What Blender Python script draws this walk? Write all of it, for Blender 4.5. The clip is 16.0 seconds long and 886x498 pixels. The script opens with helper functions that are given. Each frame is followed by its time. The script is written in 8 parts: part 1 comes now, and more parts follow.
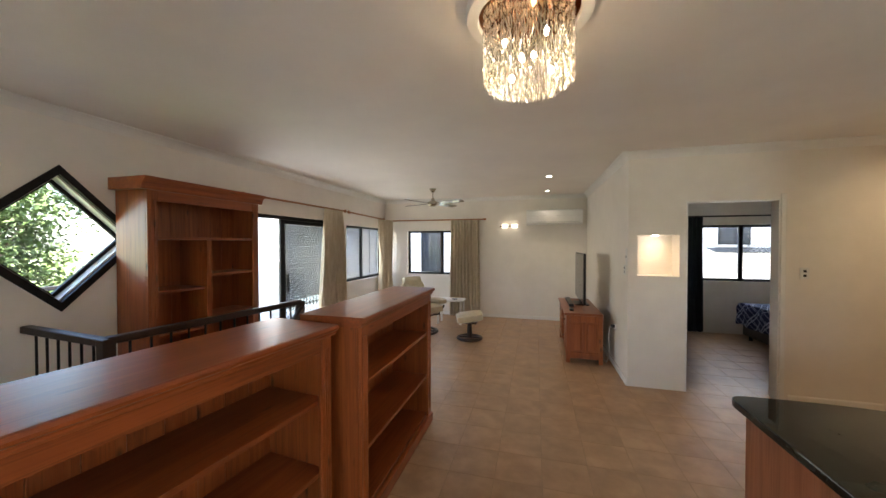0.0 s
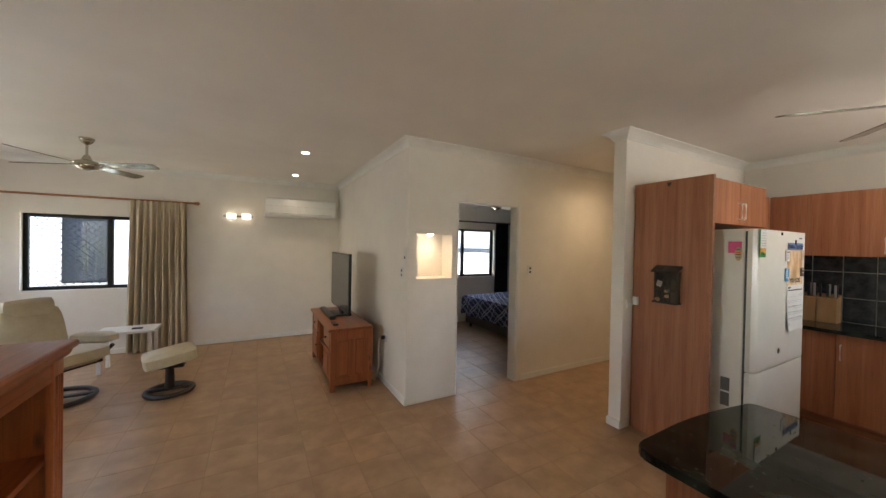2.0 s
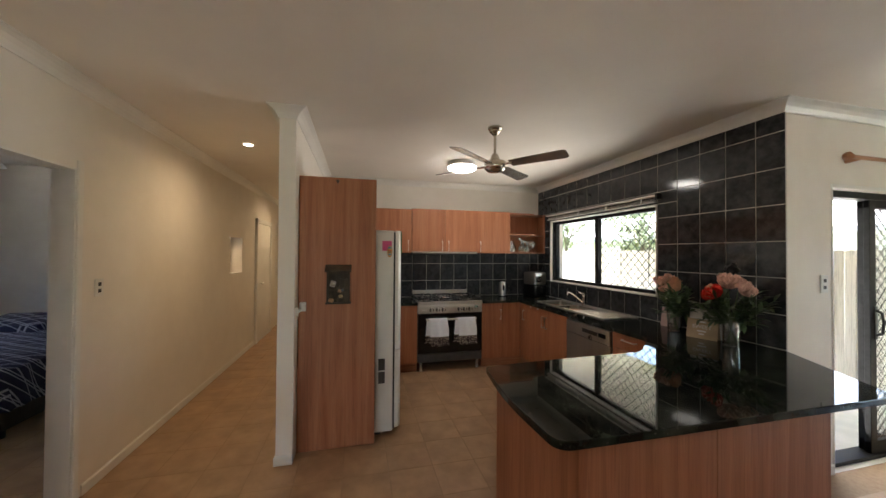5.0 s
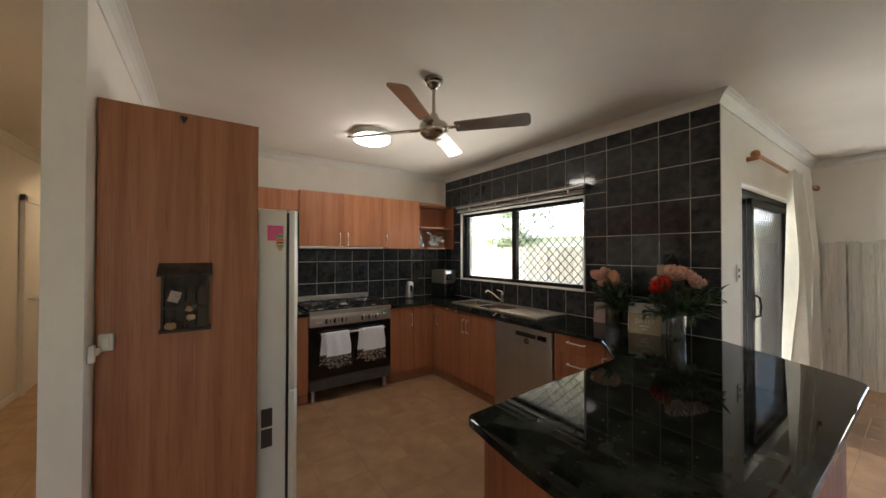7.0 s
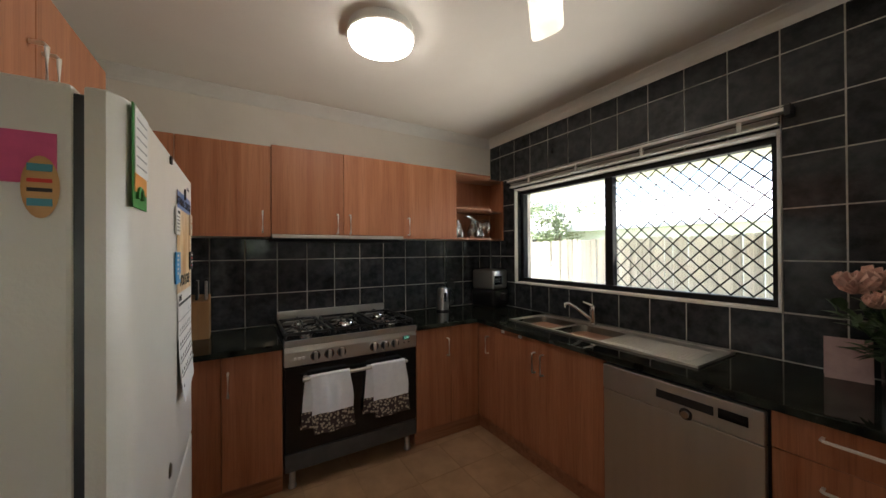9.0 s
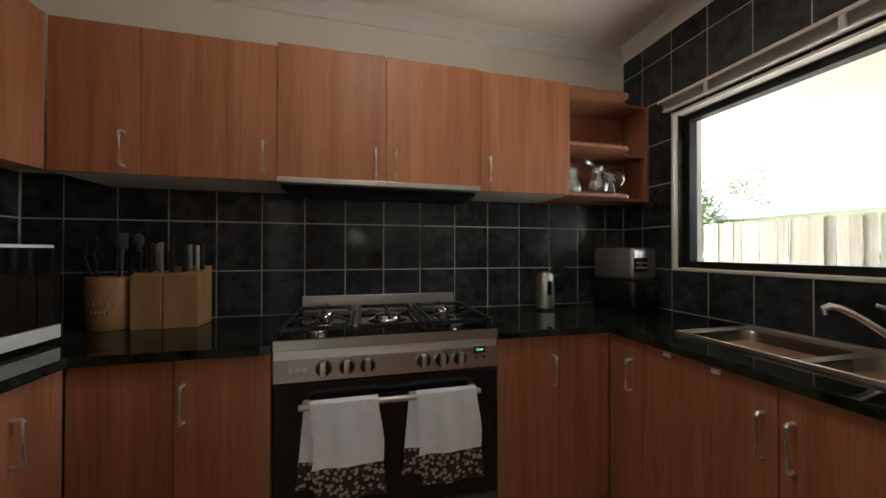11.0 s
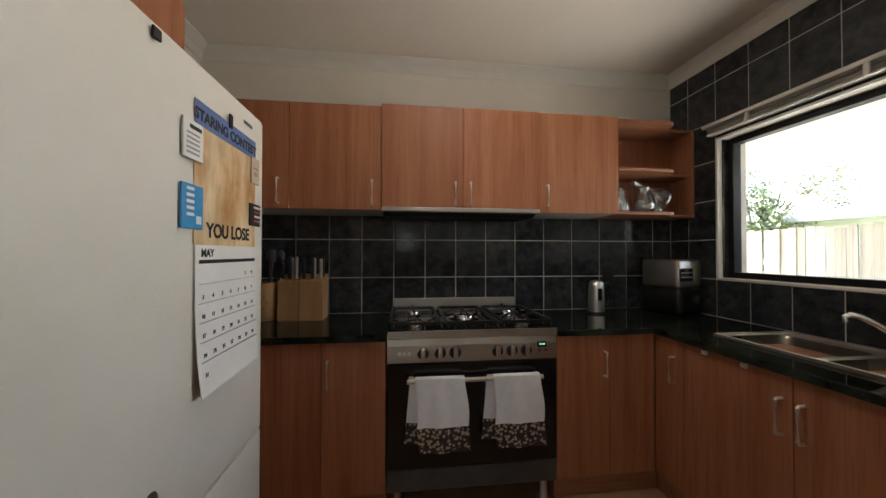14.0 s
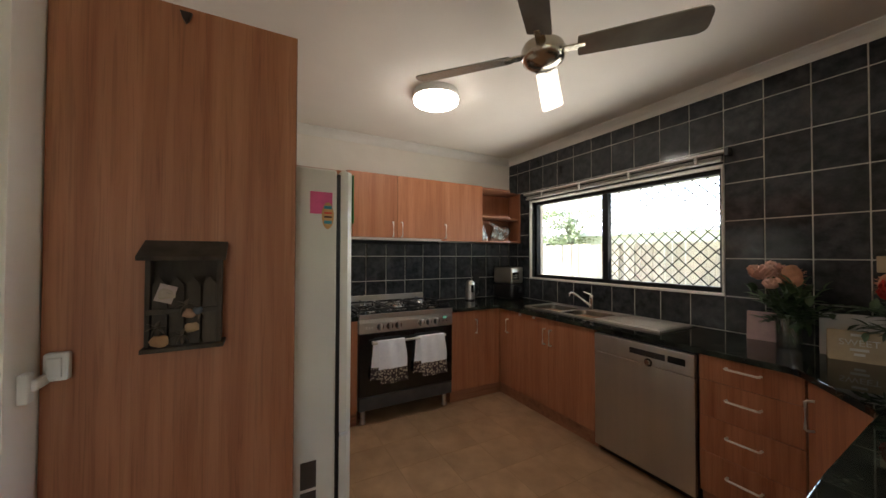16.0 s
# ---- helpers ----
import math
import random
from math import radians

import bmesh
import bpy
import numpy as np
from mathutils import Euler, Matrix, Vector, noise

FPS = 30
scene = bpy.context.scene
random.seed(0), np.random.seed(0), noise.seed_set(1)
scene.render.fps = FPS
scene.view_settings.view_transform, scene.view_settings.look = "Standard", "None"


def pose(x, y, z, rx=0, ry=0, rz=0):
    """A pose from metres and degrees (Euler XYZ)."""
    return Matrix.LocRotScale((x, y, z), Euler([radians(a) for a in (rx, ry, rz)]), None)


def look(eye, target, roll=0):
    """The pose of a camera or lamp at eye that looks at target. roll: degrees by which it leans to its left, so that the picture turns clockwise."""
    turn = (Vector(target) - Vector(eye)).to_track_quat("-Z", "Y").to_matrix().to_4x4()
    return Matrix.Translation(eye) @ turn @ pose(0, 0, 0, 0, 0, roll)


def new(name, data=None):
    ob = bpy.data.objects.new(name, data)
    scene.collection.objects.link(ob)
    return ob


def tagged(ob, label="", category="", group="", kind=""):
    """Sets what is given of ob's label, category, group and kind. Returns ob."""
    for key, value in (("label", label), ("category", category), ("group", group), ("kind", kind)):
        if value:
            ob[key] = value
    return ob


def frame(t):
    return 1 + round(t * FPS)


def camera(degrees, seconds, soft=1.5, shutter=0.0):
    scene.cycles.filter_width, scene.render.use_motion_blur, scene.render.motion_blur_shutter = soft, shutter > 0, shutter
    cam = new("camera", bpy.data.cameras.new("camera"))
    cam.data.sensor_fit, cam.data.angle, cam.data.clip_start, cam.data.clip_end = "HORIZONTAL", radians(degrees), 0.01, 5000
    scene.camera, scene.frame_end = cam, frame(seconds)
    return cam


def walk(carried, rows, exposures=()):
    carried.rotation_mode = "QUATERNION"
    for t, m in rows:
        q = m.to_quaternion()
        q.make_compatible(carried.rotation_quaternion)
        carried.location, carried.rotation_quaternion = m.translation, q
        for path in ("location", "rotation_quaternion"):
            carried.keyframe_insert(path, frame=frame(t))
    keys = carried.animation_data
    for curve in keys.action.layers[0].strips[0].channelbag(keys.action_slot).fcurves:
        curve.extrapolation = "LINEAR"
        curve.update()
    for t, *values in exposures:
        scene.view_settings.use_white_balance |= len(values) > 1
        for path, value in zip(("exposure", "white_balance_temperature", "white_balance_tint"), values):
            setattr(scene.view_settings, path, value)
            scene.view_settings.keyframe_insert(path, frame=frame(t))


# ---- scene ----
# ---------------------------------------------------------------- camera and walk
cam = camera(105.2, 16.0)
PATH = [
    (0, (0.445, 0.189, 1.595), (-0.083, 2.117, 1.564), 0.0),
    (0.5, (0.28, 0.427, 1.595), (0.108, 2.42, 1.564), 0.3),
    (1, (0.232, 0.733, 1.603), (0.404, 2.725, 1.563), 0.7),
    (1.5, (0.17, 1.052, 1.594), (0.736, 2.97, 1.564), 1.0),
    (2, (0.151, 1.333, 1.576), (1.117, 3.085, 1.555), 1.1),
    (2.5, (0.188, 1.631, 1.568), (1.502, 3.139, 1.566), 1.0),
    (3, (0.177, 1.927, 1.567), (1.821, 3.066, 1.574), 0.9),
    (3.5, (0.25, 2.157, 1.548), (2.111, 2.89, 1.565), 0.7),
    (4, (0.296, 2.359, 1.543), (2.279, 2.621, 1.568), 0.7),
    (4.5, (0.297, 2.513, 1.535), (2.291, 2.361, 1.561), 0.4),
    (5, (0.269, 2.693, 1.544), (2.21, 2.211, 1.569), 0.4),
    (7.5, (1.424, 2.767, 1.476), (3.049, 1.601, 1.499), -0.0),
    (8, (1.71, 2.558, 1.463), (3.342, 1.401, 1.49), -0.0),
    (8.5, (2.047, 2.351, 1.462), (3.712, 1.242, 1.481), -0.2),
    (10.8, (3.216, 1.647, 1.265), (5.142, 1.108, 1.278), -0.0),
    (11, (3.257, 1.638, 1.24), (5.198, 1.159, 1.254), 0.1),
    (11.5, (3.29, 1.63, 1.228), (5.262, 1.297, 1.246), 0.4),
    (12, (3.303, 1.644, 1.224), (5.291, 1.421, 1.245), 0.2),
    (12.5, (3.298, 1.657, 1.232), (5.293, 1.513, 1.248), 0.1),
    (13, (3.252, 1.69, 1.242), (5.248, 1.57, 1.258), 0.2),
    (13.5, (3.109, 1.758, 1.266), (5.105, 1.643, 1.291), 0.3),
    (14, (2.91, 1.871, 1.299), (4.895, 1.631, 1.325), 0.1),
    (14.5, (2.659, 2.047, 1.349), (4.607, 1.593, 1.356), -0.0),
    (15, (2.446, 2.315, 1.384), (4.293, 1.548, 1.404), -0.2),
    (15.5, (2.172, 2.521, 1.396), (3.941, 1.59, 1.429), 0.1),
    (16, (1.846, 2.665, 1.411), (3.603, 1.71, 1.443), 0.2),
]
EXPOSURES = [(0, 3.7), (1.5, 3.62), (3.5, 3.54), (4.2, 3.5), (5, 3.57), (7.5, 3.32), (8.5, 3.13), (11, 3.0), (12.5, 2.95), (14.5, 3.06), (15.2, 3.16), (16, 3.38)]
walk(cam, [(t, look(eye, target, roll)) for t, eye, target, roll in PATH], EXPOSURES)

# ---------------------------------------------------------------- sky, sun
SUN_DIR = Vector((0.6, 0.12, 1.2)).normalized()
world = bpy.data.worlds.new("sky")
scene.world = world
world.use_nodes = True
wn = world.node_tree.nodes
sky = wn.new("ShaderNodeTexSky")
sky.sky_type, sky.sun_disc = "NISHITA", False
sky.sun_elevation = math.asin(SUN_DIR.z)
sky.sun_rotation = math.atan2(SUN_DIR.x, SUN_DIR.y)
sky.air_density, sky.dust_density, sky.ozone_density = 1.0, 2.0, 1.0
wn["Background"].inputs["Strength"].default_value = 0.15
world.node_tree.links.new(sky.outputs[0], wn["Background"].inputs["Color"])
sun = new("sun", bpy.data.lights.new("sun", "SUN"))
sun.data.energy, sun.data.angle, sun.data.color = 5.0, radians(0.53), (1.0, 0.985, 0.96)
sun.matrix_basis = look(SUN_DIR * 40, (0, 0, 0))


def lamp(name, kind, at, watts, color, size=0.05, target=None, spot=90):
    data = bpy.data.lights.new(name, kind)
    data.energy, data.color = watts, color
    if kind == "AREA":
        data.shape, data.size = "DISK", size
    else:
        data.shadow_soft_size = size
    if kind == "SPOT":
        data.spot_size, data.spot_blend = radians(spot), 1.0
    ob = new(name, data)
    ob.matrix_basis = look(at, target) if target else pose(*at)
    return ob


WARM, SOFT, COOL = (1.0, 0.72, 0.42), (1.0, 0.80, 0.56), (1.0, 0.93, 0.82)
CEIL = 2.605
lamp("hall_downlight_lamp", "SPOT", (3.96, 3.76, CEIL - 0.03), 2.6, WARM, 0.06, (3.96, 3.76, 0), 165)
lamp("living_downlight_lamp", "SPOT", (0.63, 5.49, CEIL - 0.03), 1.5, SOFT, 0.03, (0.63, 5.49, 0), 110)
lamp("living_downlight_lamp", "SPOT", (0.66, 6.96, CEIL - 0.03), 1.5, SOFT, 0.03, (0.66, 6.96, 0), 110)
lamp("niche_lamp", "SPOT", (1.74, 4.48, 1.665), 0.4, WARM, 0.02, (1.74, 4.48, 1.2), 150)
lamp("niche_lamp", "SPOT", (5.65, 4.48, 1.72), 0.4, WARM, 0.02, (5.65, 4.48, 1.2), 150)
# added unseen source that brightens the far end of the hall
lamp("hall_end_lamp", "SPOT", (7.0, 3.76, CEIL - 0.03), 3, WARM, 0.06, (7.0, 3.76, 0), 165)
for lx in (-0.19, 0.01):
    lamp("wall_lamp_bulb", "POINT", (lx, 7.44, 1.97), 0.02, WARM, 0.04)
lamp("chandelier_lamp", "POINT", (0.41, 1.70, 2.30), 0.45, WARM, 0.06)

# sky and bright patio seen through the kitchen window
win = lamp("kitchen_window_daylight", "AREA", (3.885, -0.27, 1.5), 1.35, (1.0, 0.94, 0.85), 0.8, (3.885, 0.73, 2.06))
win.data.shape, win.data.size, win.data.size_y = "RECTANGLE", 1.7, 0.75
win.data.spread = radians(108)
# and through the patio door and the balcony door
win = lamp("patio_door_daylight", "AREA", (2.22, -1.5, 1.05), 3.6, (1.0, 0.96, 0.90), 0.8, (0.8, -1.5, 1.35))
win.data.shape, win.data.size, win.data.size_y = "RECTANGLE", 1.7, 1.8
win = lamp("balcony_door_daylight", "AREA", (-3.28, 4.5, 1.05), 3.0, (1.0, 0.97, 0.92), 0.8, (-1.8, 4.3, 1.55))
win.data.shape, win.data.size, win.data.size_y = "RECTANGLE", 1.8, 1.8
# and through the side window of the sitting corner
win = lamp("side_window_daylight", "AREA", (-2.985, 6.65, 1.4), 1.1, (1.0, 0.96, 0.90), 0.8, (-1.5, 6.55, 1.35))
win.data.shape, win.data.size, win.data.size_y = "RECTANGLE", 1.4, 0.95

# ---------------------------------------------------------------- mesh helpers
WORLDS = {}


def thing(name, base, label="", category="", group="", kind="", rz=0):
    ob = new(name)
    ob.empty_display_size = 0.1
    ob.matrix_basis = pose(*base, 0, 0, rz)
    WORLDS[ob] = ob.matrix_basis.copy()
    return tagged(ob, label, category, group, kind)


def mesh_of(name, bm, material, smooth=False):
    me = bpy.data.meshes.new(name)
    bm.normal_update()
    bm.to_mesh(me)
    bm.free()
    for m in material if isinstance(material, (list, tuple)) else [material]:
        me.materials.append(m)
    if smooth:
        me.shade_smooth()
        me.set_sharp_from_angle(angle=radians(38))
    return me


def part(name, bm, material, parent, label="", smooth=False, kind=""):
    """One mesh, given in world metres, as a part of a thing or of a part."""
    w = WORLDS[parent]
    bm.transform(w.inverted())
    ob = new(name, mesh_of(name, bm, material, smooth))
    ob.parent = parent
    WORLDS[ob] = w
    return tagged(ob, label, "", "", kind)


def solid(name, bm, material, label="", category="", group="", kind="", smooth=False, base=None):
    """A thing that is one mesh, given in world metres."""
    m = pose(*base) if base else Matrix()
    bm.transform(m.inverted())
    ob = new(name, mesh_of(name, bm, material, smooth))
    ob.matrix_basis = m
    WORLDS[ob] = m
    return tagged(ob, label, category, group, kind)


def B():
    return bmesh.new()


def box(bm, a, b, bevel=0.0, seg=2, mat=0, m=None):
    c = [(p + q) / 2 for p, q in zip(a, b)]
    d = [abs(q - p) for p, q in zip(a, b)]
    mm = Matrix.LocRotScale(c, None, d)
    vs = bmesh.ops.create_cube(bm, size=1, matrix=mm)["verts"]
    fs = list({f for v in vs for f in v.link_faces})
    if bevel:
        es = list({e for v in vs for e in v.link_edges})
        r = bmesh.ops.bevel(bm, geom=es, offset=min(bevel, min(d) * 0.45), segments=seg, affect="EDGES", profile=0.5)
        fs = list({f for f in r["faces"]} | {f for f in fs if f.is_valid})
        vs = list({v for f in fs for v in f.verts})
    if mat:
        for f in fs:
            f.material_index = mat
    if m:
        bmesh.ops.transform(bm, matrix=m, verts=vs)
    return vs


def cyl(bm, p, q, r, r2=None, seg=16, caps=True):
    p, q = Vector(p), Vector(q)
    d = q - p
    rot = d.to_track_quat("Z", "Y").to_matrix().to_4x4()
    return bmesh.ops.create_cone(bm, cap_ends=caps, segments=seg, radius1=r, radius2=r if r2 is None else r2, depth=d.length,
                                 matrix=Matrix.Translation((p + q) / 2) @ rot)["verts"]


def ball(bm, c, r, sub=2, scale=(1, 1, 1)):
    return bmesh.ops.create_icosphere(bm, subdivisions=sub, radius=r, matrix=Matrix.LocRotScale(c, None, scale))["verts"]


def lathe(bm, c, profile, seg=24, axis="z"):
    """Profile of (radius, height) turned about an axis through c."""
    rows = []
    for r, h in profile:
        row = []
        for i in range(seg):
            a = 2 * math.pi * i / seg
            u, v = r * math.cos(a), r * math.sin(a)
            o = {"z": (u, v, h), "x": (h, u, v), "y": (v, h, u)}[axis]
            row.append(bm.verts.new((c[0] + o[0], c[1] + o[1], c[2] + o[2])))
        rows.append(row)
    for a, b in zip(rows, rows[1:]):
        for i in range(seg):
            j = (i + 1) % seg
            bm.faces.new((a[i], a[j], b[j], b[i]))
    if profile[0][0] > 1e-4:
        bm.faces.new(rows[0][::-1])
    if profile[-1][0] > 1e-4:
        bm.faces.new(rows[-1])
    return [v for r in rows for v in r]


def prism(bm, pts, h0, h1, axis="z", bevel=0.0):
    """A polygon drawn out along an axis. Axis x takes (y, z) points, y takes (x, z), z takes (x, y)."""
    put = {"z": lambda p, h: (p[0], p[1], h), "x": lambda p, h: (h, p[0], p[1]), "y": lambda p, h: (p[0], h, p[1])}[axis]
    lo = [bm.verts.new(put(p, h0)) for p in pts]
    hi = [bm.verts.new(put(p, h1)) for p in pts]
    n = len(pts)
    fs = [bm.faces.new(lo[::-1]), bm.faces.new(hi)]
    for i in range(n):
        fs.append(bm.faces.new((lo[i], lo[(i + 1) % n], hi[(i + 1) % n], hi[i])))
    bmesh.ops.recalc_face_normals(bm, faces=fs)
    if bevel:
        es = list({e for f in fs[:2] for e in f.edges})
        bmesh.ops.bevel(bm, geom=es, offset=bevel, segments=3, affect="EDGES", profile=0.5)
    return lo + hi


def tube(bm, pts, r, seg=8, caps=True):
    pts = [Vector(p) for p in pts]
    rows = []
    for i, p in enumerate(pts):
        d = (pts[min(i + 1, len(pts) - 1)] - pts[max(i - 1, 0)]).normalized()
        side = d.cross(Vector((0, 0, 1)))
        side = side.normalized() if side.length > 1e-3 else Vector((1, 0, 0))
        up = side.cross(d)
        rr = r[i] if isinstance(r, (list, tuple)) else r
        rows.append([bm.verts.new(p + rr * (math.cos(2 * math.pi * k / seg) * side + math.sin(2 * math.pi * k / seg) * up)) for k in range(seg)])
    for a, b in zip(rows, rows[1:]):
        for k in range(seg):
            bm.faces.new((a[k], a[(k + 1) % seg], b[(k + 1) % seg], b[k]))
    if caps:
        bm.faces.new(rows[0][::-1])
        bm.faces.new(rows[-1])


def sheet(bm, fn, nu, nv, thick=0.0):
    """A surface fn(u, v) for u, v in 0..1, given thickness by a second skin."""
    skins = []
    for s in ((0, 1) if thick else (0,)):
        g = [[bm.verts.new(Vector(fn(i / nu, j / nv)) + Vector((0, 0, 0))) for j in range(nv + 1)] for i in range(nu + 1)]
        skins.append(g)
        for i in range(nu):
            for j in range(nv):
                q = (g[i][j], g[i + 1][j], g[i + 1][j + 1], g[i][j + 1])
                bm.faces.new(q if s == 0 else q[::-1])
    if thick:
        bm.normal_update()
        a, b = skins
        shift = [[(b[i][j].normal * thick) for j in range(nv + 1)] for i in range(nu + 1)]
        for i in range(nu + 1):
            for j in range(nv + 1):
                b[i][j].co += shift[i][j]
        rim = [(i, 0) for i in range(nu)] + [(nu, j) for j in range(nv)] + [(i, nv) for i in range(nu, 0, -1)] + [(0, j) for j in range(nv, 0, -1)]
        for (i, j), (k, l) in zip(rim, rim[1:] + rim[:1]):
            bm.faces.new((a[k][l], a[i][j], b[i][j], b[k][l]))


def words(name, text, size, m, material, parent=None, extrude=0.0008, label="", bold=0.0):
    cu = bpy.data.curves.new(name, "FONT")
    cu.offset = bold
    cu.body, cu.size, cu.extrude, cu.align_x, cu.align_y = text, size, extrude, "CENTER", "CENTER"
    tmp = bpy.data.objects.new("tmp", cu)
    me = bpy.data.meshes.new_from_object(tmp)
    bpy.data.objects.remove(tmp)
    bm = bmesh.new()
    bm.from_mesh(me)
    bpy.data.meshes.remove(me)
    bm.transform(m)
    return part(name, bm, material, parent, label) if parent else solid(name, bm, material, label, "lettering")

# ---------------------------------------------------------------- materials
def nodes_of(name):
    m = bpy.data.materials.new(name)
    m.use_nodes = True
    return m, m.node_tree.nodes, m.node_tree.links, m.node_tree.nodes["Principled BSDF"]


def col(c):
    return (*c, 1.0)


def mixrgb(nt, a, b, fac, mode="MIX"):
    n = nt.new("ShaderNodeMix")
    n.data_type, n.blend_type = "RGBA", mode
    n.inputs[0].default_value = 0.5
    return n


def surface(name, c1, c2, scale=8.0, rough=0.5, rough2=None, metal=0.0, bump=0.15, fine=120.0, stretch=(1, 1, 1), spread=(0.35, 0.65),
            stain=0.12, stain_scale=1.3, per_object=0.0, coat=0.0, sheen=0.0, bump_dist=0.002, spec=0.5):
    """Two tones by a grain noise, broad stains over them, uneven gloss and fine relief."""
    m, n, l, p = nodes_of(name)
    tc, mp = n.new("ShaderNodeTexCoord"), n.new("ShaderNodeMapping")
    mp.inputs["Scale"].default_value = stretch
    where = tc.outputs["Object"]
    if per_object:
        oj, sv, av = n.new("ShaderNodeObjectInfo"), n.new("ShaderNodeVectorMath"), n.new("ShaderNodeVectorMath")
        sv.operation, av.operation = "SCALE", "ADD"
        sv.inputs[0].default_value = (31.0, 57.0, 13.0)
        l.new(oj.outputs["Random"], sv.inputs["Scale"])
        l.new(where, av.inputs[0]), l.new(sv.outputs[0], av.inputs[1])
        where = av.outputs[0]
    l.new(where, mp.inputs["Vector"])
    g = n.new("ShaderNodeTexNoise")
    g.inputs["Scale"].default_value, g.inputs["Detail"].default_value, g.inputs["Roughness"].default_value = scale, 6, 0.6
    l.new(mp.outputs[0], g.inputs["Vector"])
    r = n.new("ShaderNodeValToRGB")
    r.color_ramp.elements[0].position, r.color_ramp.elements[1].position = spread
    r.color_ramp.elements[0].color, r.color_ramp.elements[1].color = col(c1), col(c2)
    l.new(g.outputs["Fac"], r.inputs[0])
    s = n.new("ShaderNodeTexNoise")
    s.inputs["Scale"].default_value, s.inputs["Detail"].default_value = stain_scale, 4
    l.new(where, s.inputs["Vector"])
    sm = n.new("ShaderNodeMapRange")
    sm.inputs["From Min"].default_value, sm.inputs["From Max"].default_value = 0.3, 0.7
    sm.inputs["To Min"].default_value, sm.inputs["To Max"].default_value = 1 - stain, 1 + stain * 0.5
    l.new(s.outputs["Fac"], sm.inputs["Value"])
    val = sm.outputs[0]
    if per_object:
        oi, om, mu = n.new("ShaderNodeObjectInfo"), n.new("ShaderNodeMapRange"), n.new("ShaderNodeMath")
        om.inputs["To Min"].default_value, om.inputs["To Max"].default_value = 1 - per_object, 1 + per_object
        l.new(oi.outputs["Random"], om.inputs["Value"])
        mu.operation = "MULTIPLY"
        l.new(val, mu.inputs[0]), l.new(om.outputs[0], mu.inputs[1])
        val = mu.outputs[0]
    hs = n.new("ShaderNodeHueSaturation")
    l.new(r.outputs[0], hs.inputs["Color"]), l.new(val, hs.inputs["Value"])
    l.new(hs.outputs[0], p.inputs["Base Color"])
    rr = n.new("ShaderNodeMapRange")
    rr.inputs["To Min"].default_value, rr.inputs["To Max"].default_value = rough, rough if rough2 is None else rough2
    l.new(s.outputs["Fac"], rr.inputs["Value"]), l.new(rr.outputs[0], p.inputs["Roughness"])
    p.inputs["Metallic"].default_value, p.inputs["Coat Weight"].default_value, p.inputs["Sheen Weight"].default_value = metal, coat, sheen
    p.inputs["Coat Roughness"].default_value = 0.1
    p.inputs["Specular IOR Level"].default_value = spec
    if bump:
        f = n.new("ShaderNodeTexNoise")
        f.inputs["Scale"].default_value, f.inputs["Detail"].default_value = fine, 3
        l.new(mp.outputs[0], f.inputs["Vector"])
        b = n.new("ShaderNodeBump")
        b.inputs["Strength"].default_value, b.inputs["Distance"].default_value = bump, bump_dist
        l.new(f.outputs["Fac"], b.inputs["Height"]), l.new(b.outputs[0], p.inputs["Normal"])
    return m


